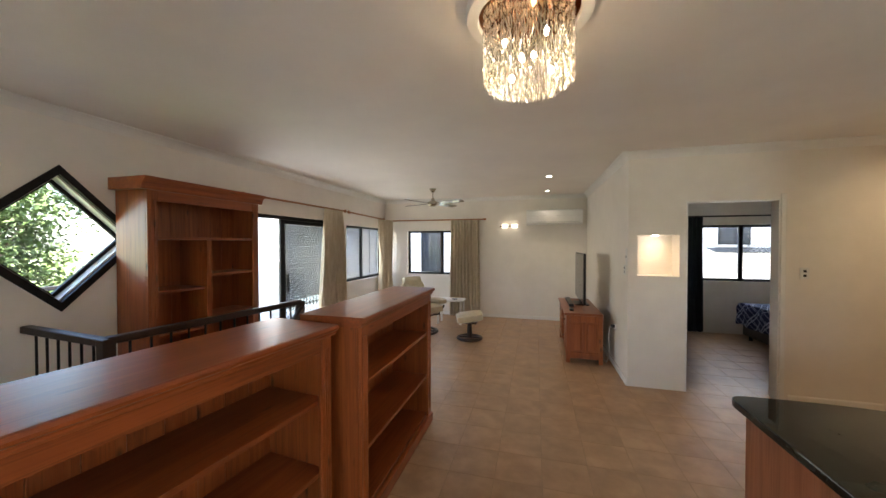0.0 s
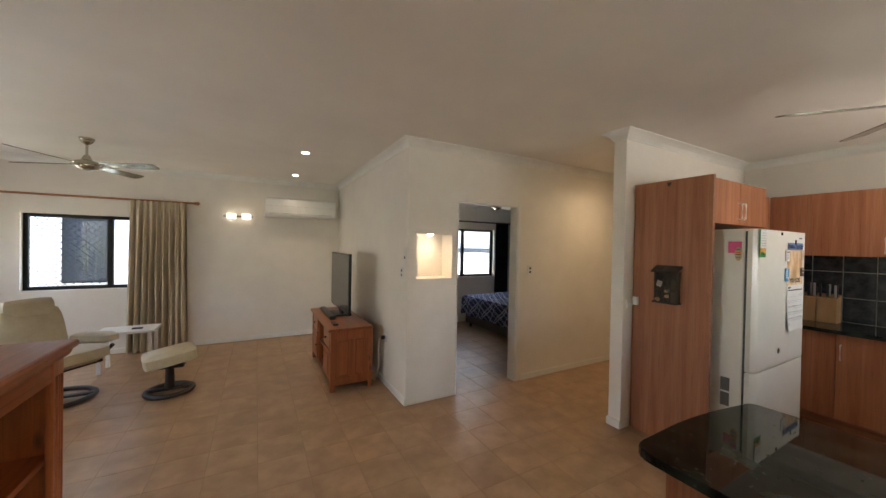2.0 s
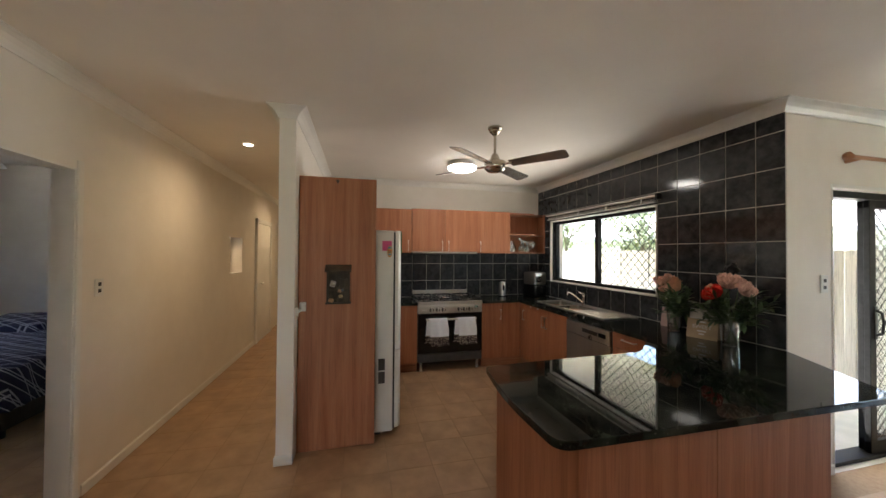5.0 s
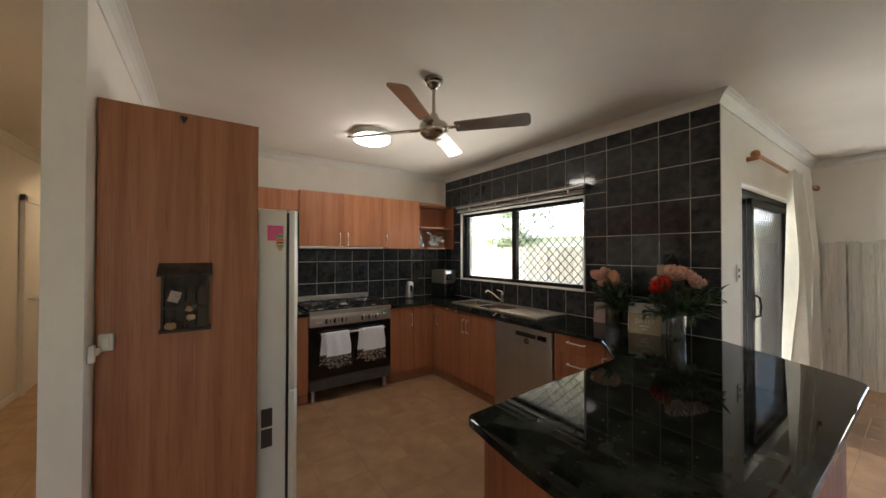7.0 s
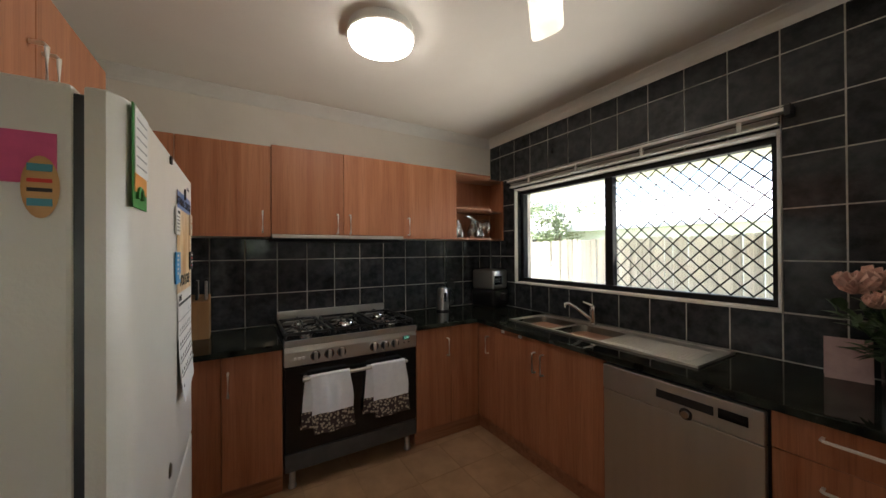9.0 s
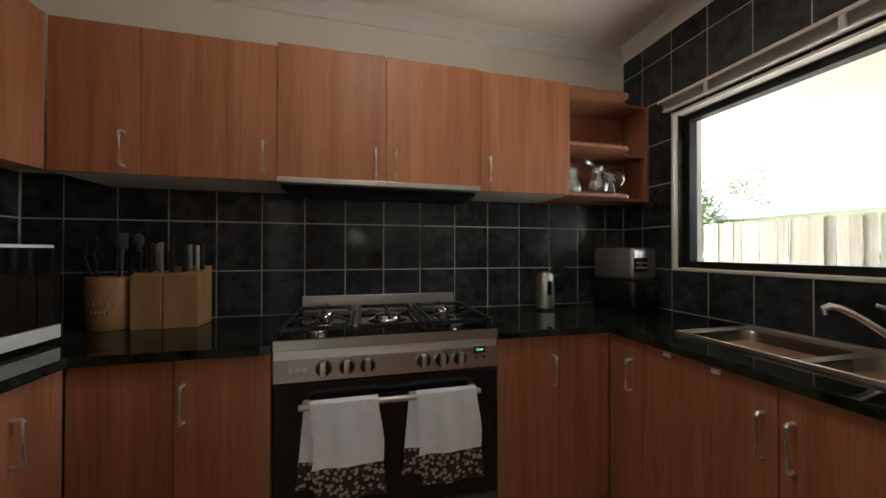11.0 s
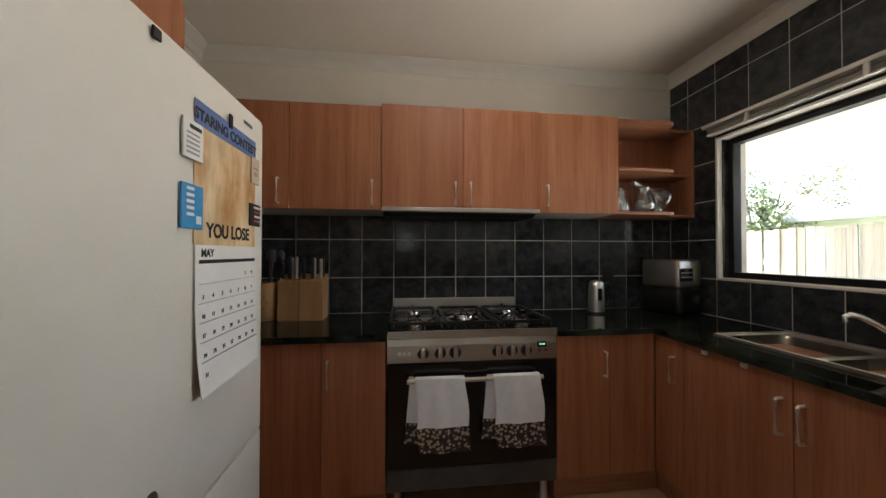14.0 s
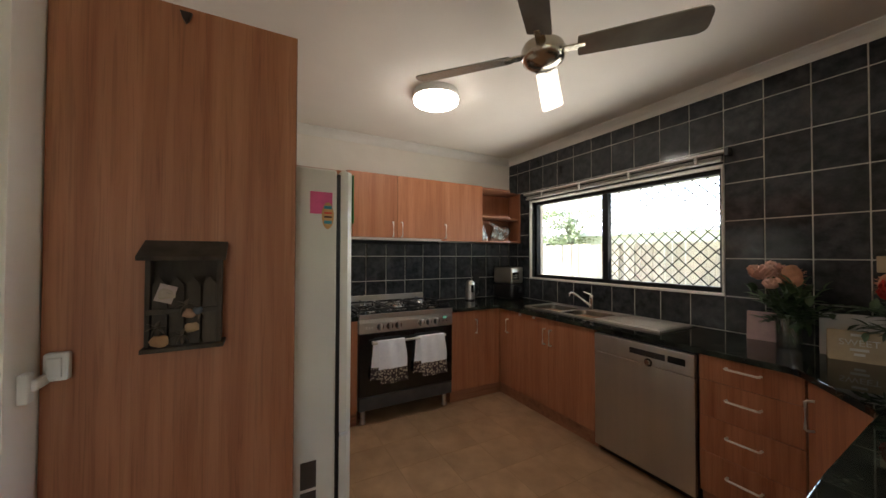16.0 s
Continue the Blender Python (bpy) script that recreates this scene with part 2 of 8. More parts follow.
def timber(name, c1, c2, c3, along="z", rough=0.35, coat=0.0, knots=0.0, per_object=0.12, scale=1.0, spec=0.5, fleck=0.12):
    """Straight grain along one axis, broad boards' tone, a few dark knots."""
    m, n, l, p = nodes_of(name)
    tc = n.new("ShaderNodeTexCoord")
    st = {"x": (0.35, 9, 9), "y": (9, 0.35, 9), "z": (9, 9, 0.35)}[along]
    oi, ad = n.new("ShaderNodeObjectInfo"), n.new("ShaderNodeVectorMath")
    sc = n.new("ShaderNodeVectorMath")
    sc.operation, ad.operation = "SCALE", "ADD"
    sc.inputs[0].default_value = (3.1, 5.7, 7.3)
    l.new(oi.outputs["Random"], sc.inputs["Scale"])
    l.new(tc.outputs["Object"], ad.inputs[0]), l.new(sc.outputs[0], ad.inputs[1])
    mp = n.new("ShaderNodeMapping")
    mp.inputs["Scale"].default_value = [k * scale for k in st]
    l.new(ad.outputs[0], mp.inputs["Vector"])
    g = n.new("ShaderNodeTexNoise")
    g.inputs["Scale"].default_value, g.inputs["Detail"].default_value, g.inputs["Roughness"].default_value, g.inputs["Distortion"].default_value = 2.2, 8, 0.65, 0.6
    l.new(mp.outputs[0], g.inputs["Vector"])
    r = n.new("ShaderNodeValToRGB")
    e = r.color_ramp.elements
    e[0].position, e[0].color, e[1].position, e[1].color = 0.3, col(c1), 0.72, col(c3)
    k = e.new(0.5)
    k.color = col(c2)
    l.new(g.outputs["Fac"], r.inputs[0])
    out = r.outputs[0]
    fm, fg, fr, fh = n.new("ShaderNodeMapping"), n.new("ShaderNodeTexNoise"), n.new("ShaderNodeMapRange"), n.new("ShaderNodeHueSaturation")
    fm.inputs["Scale"].default_value = {"x": (2.0, 70, 70), "y": (70, 2.0, 70), "z": (70, 70, 2.0)}[along]
    fg.inputs["Scale"].default_value, fg.inputs["Detail"].default_value, fg.inputs["Distortion"].default_value = 1.6, 5, 1.2
    fr.inputs["From Min"].default_value, fr.inputs["From Max"].default_value = 0.34, 0.5
    fr.inputs["To Min"].default_value, fr.inputs["To Max"].default_value = 1 - 2 * fleck, 1 + 0.2 * fleck
    l.new(ad.outputs[0], fm.inputs["Vector"]), l.new(fm.outputs[0], fg.inputs["Vector"]), l.new(fg.outputs["Fac"], fr.inputs["Value"])
    l.new(out, fh.inputs["Color"]), l.new(fr.outputs[0], fh.inputs["Value"])
    out = fh.outputs[0]
    if knots:
        v = n.new("ShaderNodeTexVoronoi")
        v.inputs["Scale"].default_value = 1.0
        mk = n.new("ShaderNodeMapping")
        mk.inputs["Scale"].default_value = {"x": (3, 9, 9), "y": (9, 3, 9), "z": (9, 9, 3)}[along]
        l.new(ad.outputs[0], mk.inputs["Vector"]), l.new(mk.outputs[0], v.inputs["Vector"])
        kr = n.new("ShaderNodeMapRange")
        kr.inputs["From Min"].default_value, kr.inputs["From Max"].default_value = 0.04, 0.14
        kr.inputs["To Min"].default_value, kr.inputs["To Max"].default_value = 1 - knots, 1.0
        l.new(v.outputs["Distance"], kr.inputs["Value"])
        kh = n.new("ShaderNodeHueSaturation")
        l.new(out, kh.inputs["Color"]), l.new(kr.outputs[0], kh.inputs["Value"])
        out = kh.outputs[0]
    om, hs = n.new("ShaderNodeMapRange"), n.new("ShaderNodeHueSaturation")
    om.inputs["To Min"].default_value, om.inputs["To Max"].default_value = 1 - per_object, 1 + per_object
    l.new(oi.outputs["Random"], om.inputs["Value"]), l.new(om.outputs[0], hs.inputs["Value"]), l.new(out, hs.inputs["Color"])
    l.new(hs.outputs[0], p.inputs["Base Color"])
    p.inputs["Roughness"].default_value, p.inputs["Coat Weight"].default_value, p.inputs["Coat Roughness"].default_value = rough, coat, 0.22
    p.inputs["Specular IOR Level"].default_value = spec
    b = n.new("ShaderNodeBump")
    b.inputs["Strength"].default_value, b.inputs["Distance"].default_value = 0.12, 0.0015
    l.new(g.outputs["Fac"], b.inputs["Height"]), l.new(b.outputs[0], p.inputs["Normal"])
    return m


def glass_mat(name, tint=(1, 1, 1), gloss_rough=0.0, base=0.02):
    m = bpy.data.materials.new(name)
    m.use_nodes = True
    n, l = m.node_tree.nodes, m.node_tree.links
    n.remove(n["Principled BSDF"])
    t, g, x = n.new("ShaderNodeBsdfTransparent"), n.new("ShaderNodeBsdfGlossy"), n.new("ShaderNodeMixShader")
    f, q, r = n.new("ShaderNodeLayerWeight"), n.new("ShaderNodeMath"), n.new("ShaderNodeMath")
    f.inputs["Blend"].default_value = 0.5
    q.operation, r.operation = "POWER", "MULTIPLY_ADD"
    q.inputs[1].default_value, r.inputs[1].default_value, r.inputs[2].default_value = 4.0, 0.6, base
    t.inputs[0].default_value = col(tint)
    g.inputs["Roughness"].default_value = gloss_rough
    l.new(f.outputs["Facing"], q.inputs[0]), l.new(q.outputs[0], r.inputs[0])
    l.new(r.outputs[0], x.inputs[0]), l.new(t.outputs[0], x.inputs[1]), l.new(g.outputs[0], x.inputs[2])
    l.new(x.outputs[0], n["Material Output"].inputs[0])
    return m


def glow(name, color, strength):
    m, n, l, p = nodes_of(name)
    p.inputs["Base Color"].default_value = col((0.8, 0.8, 0.8))
    p.inputs["Emission Color"].default_value, p.inputs["Emission Strength"].default_value = col(color), strength
    return m


WALL = surface("cream_wall_paint", (0.78, 0.73, 0.655), (0.81, 0.76, 0.685), 5, 0.55, 0.7, bump=0.25, fine=90, stain=0.05)
BEDWALL = surface("bedroom_wall_paint", (0.74, 0.69, 0.62), (0.78, 0.73, 0.66), 5, 0.6, 0.7, bump=0.2, fine=90, stain=0.06)
CEILING = surface("ceiling_paint", (0.80, 0.748, 0.675), (0.82, 0.77, 0.695), 3, 0.75, 0.85, bump=0.2, fine=60, stain=0.05)
TRIM = surface("white_gloss_trim", (0.76, 0.74, 0.69), (0.80, 0.78, 0.73), 6, 0.3, 0.45, bump=0.05, stain=0.06)
FLOORTILE = surface("beige_floor_tile", (0.36, 0.215, 0.118), (0.44, 0.275, 0.157), 6, 0.26, 0.44, bump=0.3, fine=14, stain=0.14, stain_scale=3, per_object=0.02, bump_dist=0.004)
GROUT = surface("floor_grout", (0.30, 0.19, 0.108), (0.38, 0.25, 0.145), 30, 0.7, bump=0.4)
PINE = timber("red_stained_pine", (0.19, 0.042, 0.009), (0.29, 0.073, 0.017), (0.37, 0.11, 0.029), "z", 0.36, 0.15, 0.75)
PINE_Y = timber("red_stained_pine_shelf", (0.185, 0.040, 0.010), (0.265, 0.064, 0.016), (0.335, 0.092, 0.025), "y", 0.34, 0.15, 0.5)
LAM = timber("beech_laminate", (0.28, 0.100, 0.046), (0.375, 0.148, 0.071), (0.455, 0.202, 0.104), "z", 0.48, 0.0, 0.0, 0.06, 0.7, 0.35, 0.09)
LAM_DARK = timber("beech_laminate_edge", (0.22, 0.085, 0.045), (0.32, 0.14, 0.075), (0.38, 0.18, 0.10), "y", 0.4)
GRANITE = None
BLACKTILE = surface("slate_glazed_tile", (0.018, 0.020, 0.023), (0.056, 0.061, 0.067), 16, 0.06, 0.12, bump=0.12, fine=30, stain=0.35, stain_scale=5, per_object=0.16, bump_dist=0.0008, spec=0.4)
TILEGROUT = surface("tile_grout", (0.52, 0.50, 0.45), (0.62, 0.60, 0.54), 60, 0.8, bump=0.3)
BLACK = surface("black_aluminium", (0.010, 0.010, 0.011), (0.018, 0.018, 0.019), 20, 0.4, 0.55, bump=0.05, spec=0.2)
BLACKPL = surface("black_plastic", (0.008, 0.008, 0.009), (0.014, 0.014, 0.015), 20, 0.25, 0.45, bump=0.1, fine=200)
BLACKGL = surface("black_glass", (0.006, 0.006, 0.007), (0.009, 0.009, 0.01), 5, 0.04, 0.08, bump=0)
STEEL = surface("brushed_steel", (0.55, 0.525, 0.485), (0.65, 0.62, 0.58), 3, 0.34, 0.46, metal=1, bump=0.12, fine=160, stretch=(1, 0.04, 1), stain=0.12)
STEELZ = surface("brushed_steel_upright", (0.46, 0.445, 0.42), (0.56, 0.54, 0.51), 3, 0.34, 0.46, metal=1, bump=0.1, fine=160, stretch=(1, 1, 0.04), stain=0.12)
CHROME = surface("chrome", (0.70, 0.70, 0.69), (0.78, 0.78, 0.77), 4, 0.06, 0.14, metal=1, bump=0)
NICKEL = surface("brushed_nickel", (0.78, 0.75, 0.70), (0.86, 0.83, 0.78), 10, 0.28, 0.38, metal=0.6, bump=0.05)
FRIDGE = surface("cream_fridge_enamel", (0.68, 0.655, 0.585), (0.72, 0.695, 0.625), 4, 0.25, 0.4, bump=0.25, fine=160, stain=0.07)
WHITEPL = surface("white_plastic", (0.70, 0.69, 0.65), (0.76, 0.75, 0.71), 8, 0.35, 0.5, bump=0.05)
PAPER = surface("white_paper", (0.72, 0.71, 0.68), (0.77, 0.76, 0.73), 6, 0.7, bump=0.1, fine=60)
GREYPAINT = surface("grey_steel_paint", (0.05, 0.052, 0.055), (0.075, 0.078, 0.08), 12, 0.35, 0.5, bump=0.1)
CURTAIN = surface("beige_curtain_cloth", (0.54, 0.45, 0.31), (0.64, 0.55, 0.40), 26, 0.75, bump=0.4, fine=260, stretch=(1, 1, 0.25), stain=0.1, sheen=0.2)
SHEER = surface("pale_satin_curtain", (0.74, 0.69, 0.59), (0.82, 0.77, 0.67), 14, 0.5, bump=0.3, fine=220, stretch=(1, 1, 0.25), stain=0.1, sheen=0.3)
NAVY = surface("navy_curtain_cloth", (0.006, 0.008, 0.016), (0.014, 0.018, 0.032), 26, 0.85, bump=0.4, fine=240, stretch=(1, 1, 0.25))
LEATHER = surface("cream_leather", (0.50, 0.42, 0.275), (0.58, 0.49, 0.335), 10, 0.38, 0.5, bump=0.5, fine=90, stain=0.12, stain_scale=4)
DARKWOOD = surface("dark_stained_wood", (0.016, 0.008, 0.005), (0.035, 0.018, 0.011), 14, 0.3, 0.45, bump=0.2, stretch=(1, 1, 0.3))
RODWOOD = surface("turned_pine_rod", (0.30, 0.11, 0.035), (0.42, 0.18, 0.065), 12, 0.35, 0.45, bump=0.1, stretch=(0.3, 0.3, 3))
OAK = surface("pale_block_wood", (0.31, 0.16, 0.065), (0.42, 0.24, 0.105), 12, 0.45, 0.55, bump=0.2, stretch=(1, 1, 0.15))
TOWEL = surface("white_cotton", (0.80, 0.81, 0.87), (0.86, 0.87, 0.92), 40, 0.9, bump=0.6, fine=320, stain=0.05, sheen=0.3)
GLASS = glass_mat("window_glass", (0.97, 0.98, 0.98))
VASEGLASS = glass_mat("clear_glass", (0.92, 0.94, 0.93), 0.02, 0.18)
CRYSTAL = glass_mat("amber_crystal", (0.985, 0.95, 0.89), 0.06, 0.26)
CONCRETE = surface("pale_concrete", (0.55, 0.53, 0.49), (0.64, 0.62, 0.57), 6, 0.8, bump=0.5, fine=60, stain=0.15)
WHITEWALL = surface("white_render_wall", (0.78, 0.78, 0.78), (0.82, 0.82, 0.82), 6, 0.75, bump=0.5, fine=50, stain=0.06)
ROOFSHEET = surface("pale_roof_sheet", (0.68, 0.68, 0.69), (0.76, 0.76, 0.77), 4, 0.5, 0.6, bump=0.1)
PALING = timber("weathered_paling", (0.46, 0.42, 0.37), (0.56, 0.52, 0.46), (0.64, 0.60, 0.54), "z", 0.8, 0, 0.3, 0.18)
# lighter copy of LEAF: washed-out distance glare put into the colour
HAZELEAF = surface("glare_paled_leaf", (0.15, 0.185, 0.085), (0.26, 0.29, 0.15), 5, 0.5, 0.6, bump=0.2, stain=0.25, stain_scale=1.5)
LEAF = surface("leaf_green", (0.05, 0.085, 0.018), (0.12, 0.17, 0.045), 5, 0.5, 0.6, bump=0.2, per_object=0.2, stain=0.25, stain_scale=2.5)
BARK = surface("bark", (0.10, 0.075, 0.055), (0.18, 0.14, 0.10), 10, 0.9, bump=0.8, fine=30, stretch=(1, 1, 0.3))
GRASS = surface("dry_lawn", (0.09, 0.12, 0.035), (0.16, 0.17, 0.06), 3, 0.9, bump=0.6, fine=40, stain=0.3, stain_scale=0.4)
SHUTTER = surface("grey_shutter_slat", (0.022, 0.023, 0.025), (0.034, 0.035, 0.037), 8, 0.45, bump=0.1)
LIGHTDISC = glow("lamp_diffuser", (1.0, 0.95, 0.87), 2.4)
DOWNGLOW = glow("downlight_glow", (1.0, 0.93, 0.82), 3.0)
WARMGLOW = glow("warm_lamp_glow", (1.0, 0.88, 0.68), 0.2)


def granite():
    m, n, l, p = nodes_of("black_granite")
    tc = n.new("ShaderNodeTexCoord")
    v, w = n.new("ShaderNodeTexVoronoi"), n.new("ShaderNodeTexNoise")
    v.inputs["Scale"].default_value, w.inputs["Scale"].default_value, w.inputs["Detail"].default_value = 130, 9, 8
    l.new(tc.outputs["Object"], v.inputs["Vector"]), l.new(tc.outputs["Object"], w.inputs["Vector"])
    r1, r2 = n.new("ShaderNodeValToRGB"), n.new("ShaderNodeValToRGB")
    e = r1.color_ramp.elements
    e[0].position, e[0].color, e[1].position, e[1].color = 0.38, col((0.004, 0.005, 0.0045)), 0.74, col((0.04, 0.048, 0.038))
    l.new(w.outputs["Fac"], r1.inputs[0])
    e = r2.color_ramp.elements
    e[0].position, e[0].color, e[1].position, e[1].color = 0.87, col((0, 0, 0)), 0.98, col((0.07, 0.07, 0.055))
    l.new(v.outputs["Color"], r2.inputs[0])
    a = n.new("ShaderNodeMix")
    a.data_type, a.blend_type = "RGBA", "ADD"
    a.inputs[0].default_value = 0.6
    l.new(r1.outputs[0], a.inputs["A"]), l.new(r2.outputs[0], a.inputs["B"]), l.new(a.outputs["Result"], p.inputs["Base Color"])
    p.inputs["Roughness"].default_value = 0.025
    p.inputs["Specular IOR Level"].default_value = 0.22
    return m


GRANITE = granite()


def bedspread():
    """Navy cloth with pale interlaced diamonds: two families of slanting lines, doubled."""
    m, n, l, p = nodes_of("navy_lattice_quilt")
    tc, sx = n.new("ShaderNodeTexCoord"), n.new("ShaderNodeSeparateXYZ")
    l.new(tc.outputs["Object"], sx.inputs[0])

    def op(kind, a, b):
        q = n.new("ShaderNodeMath")
        q.operation = kind
        for k, v in enumerate((a, b)):
            if isinstance(v, float):
                q.inputs[k].default_value = v
            else:
                l.new(v, q.inputs[k])
        return q.outputs[0]
    u = op("ADD", sx.outputs[0], op("MULTIPLY", sx.outputs[2], 0.8))
    v = op("MULTIPLY", op("SUBTRACT", sx.outputs[1], op("MULTIPLY", sx.outputs[2], 0.5)), 0.62)
    best = None
    for d, off, pitch in ((1.0, 0.0, 0.12), (-1.0, 0.0, 0.12), (1.0, 0.03, 0.24), (-1.0, 0.03, 0.24)):
        w = op("ADD", op("MULTIPLY", op("ADD", u, op("MULTIPLY", v, d)), 1.0), off)
        k = op("PINGPONG", w, pitch / 2)
        best = k if best is None else op("MINIMUM", best, k)
    r = n.new("ShaderNodeMapRange")
    r.inputs["From Min"].default_value, r.inputs["From Max"].default_value = 0.0045, 0.0065
    l.new(best, r.inputs["Value"])
    x = n.new("ShaderNodeMix")
    x.data_type = "RGBA"
    x.inputs["A"].default_value, x.inputs["B"].default_value = col((0.42, 0.43, 0.54)), col((0.018, 0.022, 0.065))
    l.new(r.outputs[0], x.inputs[0]), l.new(x.outputs["Result"], p.inputs["Base Color"])
    p.inputs["Roughness"].default_value = 0.85
    return m


def florals():
    """Dark cloth strewn with small pale blooms."""
    m, n, l, p = nodes_of("dark_floral_cotton")
    tc, v = n.new("ShaderNodeTexCoord"), n.new("ShaderNodeTexVoronoi")
    v.inputs["Scale"].default_value = 58
    l.new(tc.outputs["Object"], v.inputs["Vector"])
    r = n.new("ShaderNodeValToRGB")
    e = r.color_ramp.elements
    e[0].position, e[0].color, e[1].position, e[1].color = 0.28, col((0.50, 0.44, 0.34)), 0.5, col((0.035, 0.018, 0.018))
    k = e.new(0.16)
    k.color = col((0.36, 0.24, 0.20))
    l.new(v.outputs["Distance"], r.inputs[0]), l.new(r.outputs[0], p.inputs["Base Color"])
    p.inputs["Roughness"].default_value = 0.9
    return m


QUILT, FLORAL = bedspread(), florals()


def plain(name, c, rough=0.5, metal=0.0, var=0.12):
    return surface(name, [k * (1 - var) for k in c], [min(1, k * (1 + var)) for k in c], 12, rough, rough * 1.2, metal, bump=0.1, stain=0.1)

# ---------------------------------------------------------------- walls, floor, ceiling
def cut_wall(bm, axis, t0, t1, a0, a1, z0, z1, holes=()):
    """A wall slab across t0..t1, along a0..a1, with rectangular holes (a, b, low, high) right through it."""
    cuts = sorted({a0, a1, *[h[0] for h in holes], *[h[1] for h in holes]})
    for u, v in zip(cuts, cuts[1:]):
        spans, z = [], z0
        for h in sorted((h for h in holes if h[0] <= u and h[1] >= v), key=lambda h: h[2]):
            if h[2] > z:
                spans.append((z, h[2]))
            z = h[3]
        if z < z1:
            spans.append((z, z1))
        for s, e in spans:
            if axis == "x":
                box(bm, (t0, u, s), (t1, v, e))
            else:
                box(bm, (u, t0, s), (v, t1, e))
    bmesh.ops.remove_doubles(bm, verts=bm.verts, dist=0.0005)


def wall(name, axis, t0, t1, a0, a1, z0=0.0, z1=CEIL, holes=(), material=None, label="painted plaster wall"):
    bm = B()
    cut_wall(bm, axis, t0, t1, a0, a1, z0, z1, holes)
    return solid(name, bm, material or WALL, label, "wall", kind="structure")


LOW = -2.9
NORTH = 7.57
# west wall in three stretches, the middle one with the diamond opening
wall("wall_west_south", "x", -3.15, -3.0, -3.45, 1.2, LOW)
wall("wall_west_north", "x", -3.15, -3.0, 2.56, NORTH, LOW, CEIL, [(3.55, 5.5, 0.0, 1.99), (5.86, 7.45, 0.86, 1.95)])
DY, DZ, DR = 1.88, 1.635, 0.50


def diamond_wall():
    bm = B()
    y0, y1 = 1.2, 2.56
    for x, flip in ((-3.0, 1), (-3.15, 0)):
        c = [bm.verts.new((x, y, z)) for y, z in ((y0, LOW), (y1, LOW), (y1, CEIL), (y0, CEIL))]
        d = [bm.verts.new((x, DY + a * DR, DZ + b * DR)) for a, b in ((0, -1), (1, 0), (0, 1), (-1, 0))]
        for k in range(4):
            for f in ((c[k], c[(k + 1) % 4], d[k]), (c[(k + 1) % 4], d[(k + 1) % 4], d[k])):
                bm.faces.new(f if flip else f[::-1])
    bm.verts.ensure_lookup_table()
    a, b = bm.verts[4:8], bm.verts[12:16]
    for k in range(4):
        bm.faces.new((a[k], a[(k + 1) % 4], b[(k + 1) % 4], b[k]))
    bmesh.ops.recalc_face_normals(bm, faces=bm.faces)
    solid("wall_west_middle", bm, WALL, "painted plaster wall with a diamond window opening", "wall", kind="structure")


diamond_wall()
wall("wall_north_living", "y", NORTH, 7.72, -3.15, 1.44, LOW, CEIL, [(-2.43, -1.28, 0.9, 1.89)])
wall("wall_living_east", "x", 1.44, 1.55, 4.49, 7.72)
wall("wall_hall_north", "y", 4.38, 4.49, 1.44, 8.2, 0, CEIL, [(1.535, 1.94, 1.24, 1.69), (2.0, 2.82, -0.01, 2.05), (5.38, 5.9, 1.24, 1.75)])
wall("wall_hall_south", "y", 3.15, 3.264, 2.95, 8.2)
wall("wall_hall_end", "x", 8.2, 8.3, 3.15, 4.49)
wall("wall_kitchen_east", "x", 5.228, 5.36, -0.31, 3.15)
wall("wall_kitchen_south", "y", -0.31, -0.128, 1.95, 5.228, -0.2, CEIL, [(2.97, 4.82, 1.15, 2.02)])
wall("wall_dining_east", "x", 1.95, 2.13, -3.3, -0.31, -0.2, CEIL, [(-2.45, -0.6, 0.0, 2.03)])
# the opening in this wall is invented, to let more daylight indoors
wall("wall_south", "y", -3.45, -3.3, -3.15, 2.13, LOW, CEIL, [(-1.0, 1.25, 0.0, 2.03)])
wall("wall_bedroom_north", "y", 7.3, 7.45, 1.55, 5.62, 0, CEIL, [(3.3, 4.72, 0.93, 1.93)], BEDWALL)
wall("wall_bedroom_east", "x", 5.62, 5.74, 4.49, 7.45, 0, CEIL, (), BEDWALL)
bm = B()
box(bm, (-3.15, -3.45, CEIL), (8.3, 7.72, CEIL + 0.1))
solid("ceiling", bm, CEILING, "cream painted plasterboard ceiling", "ceiling", kind="structure")
bm = B()
box(bm, (-3.7, -0.75, CEIL + 0.12), (8.75, 8.2, CEIL + 0.24))
box(bm, (-3.7, -3.9, CEIL + 0.12), (2.5, -0.751, CEIL + 0.24))
solid("roof", bm, ROOFSHEET, "pale metal roof with eaves", "roof", kind="structure")

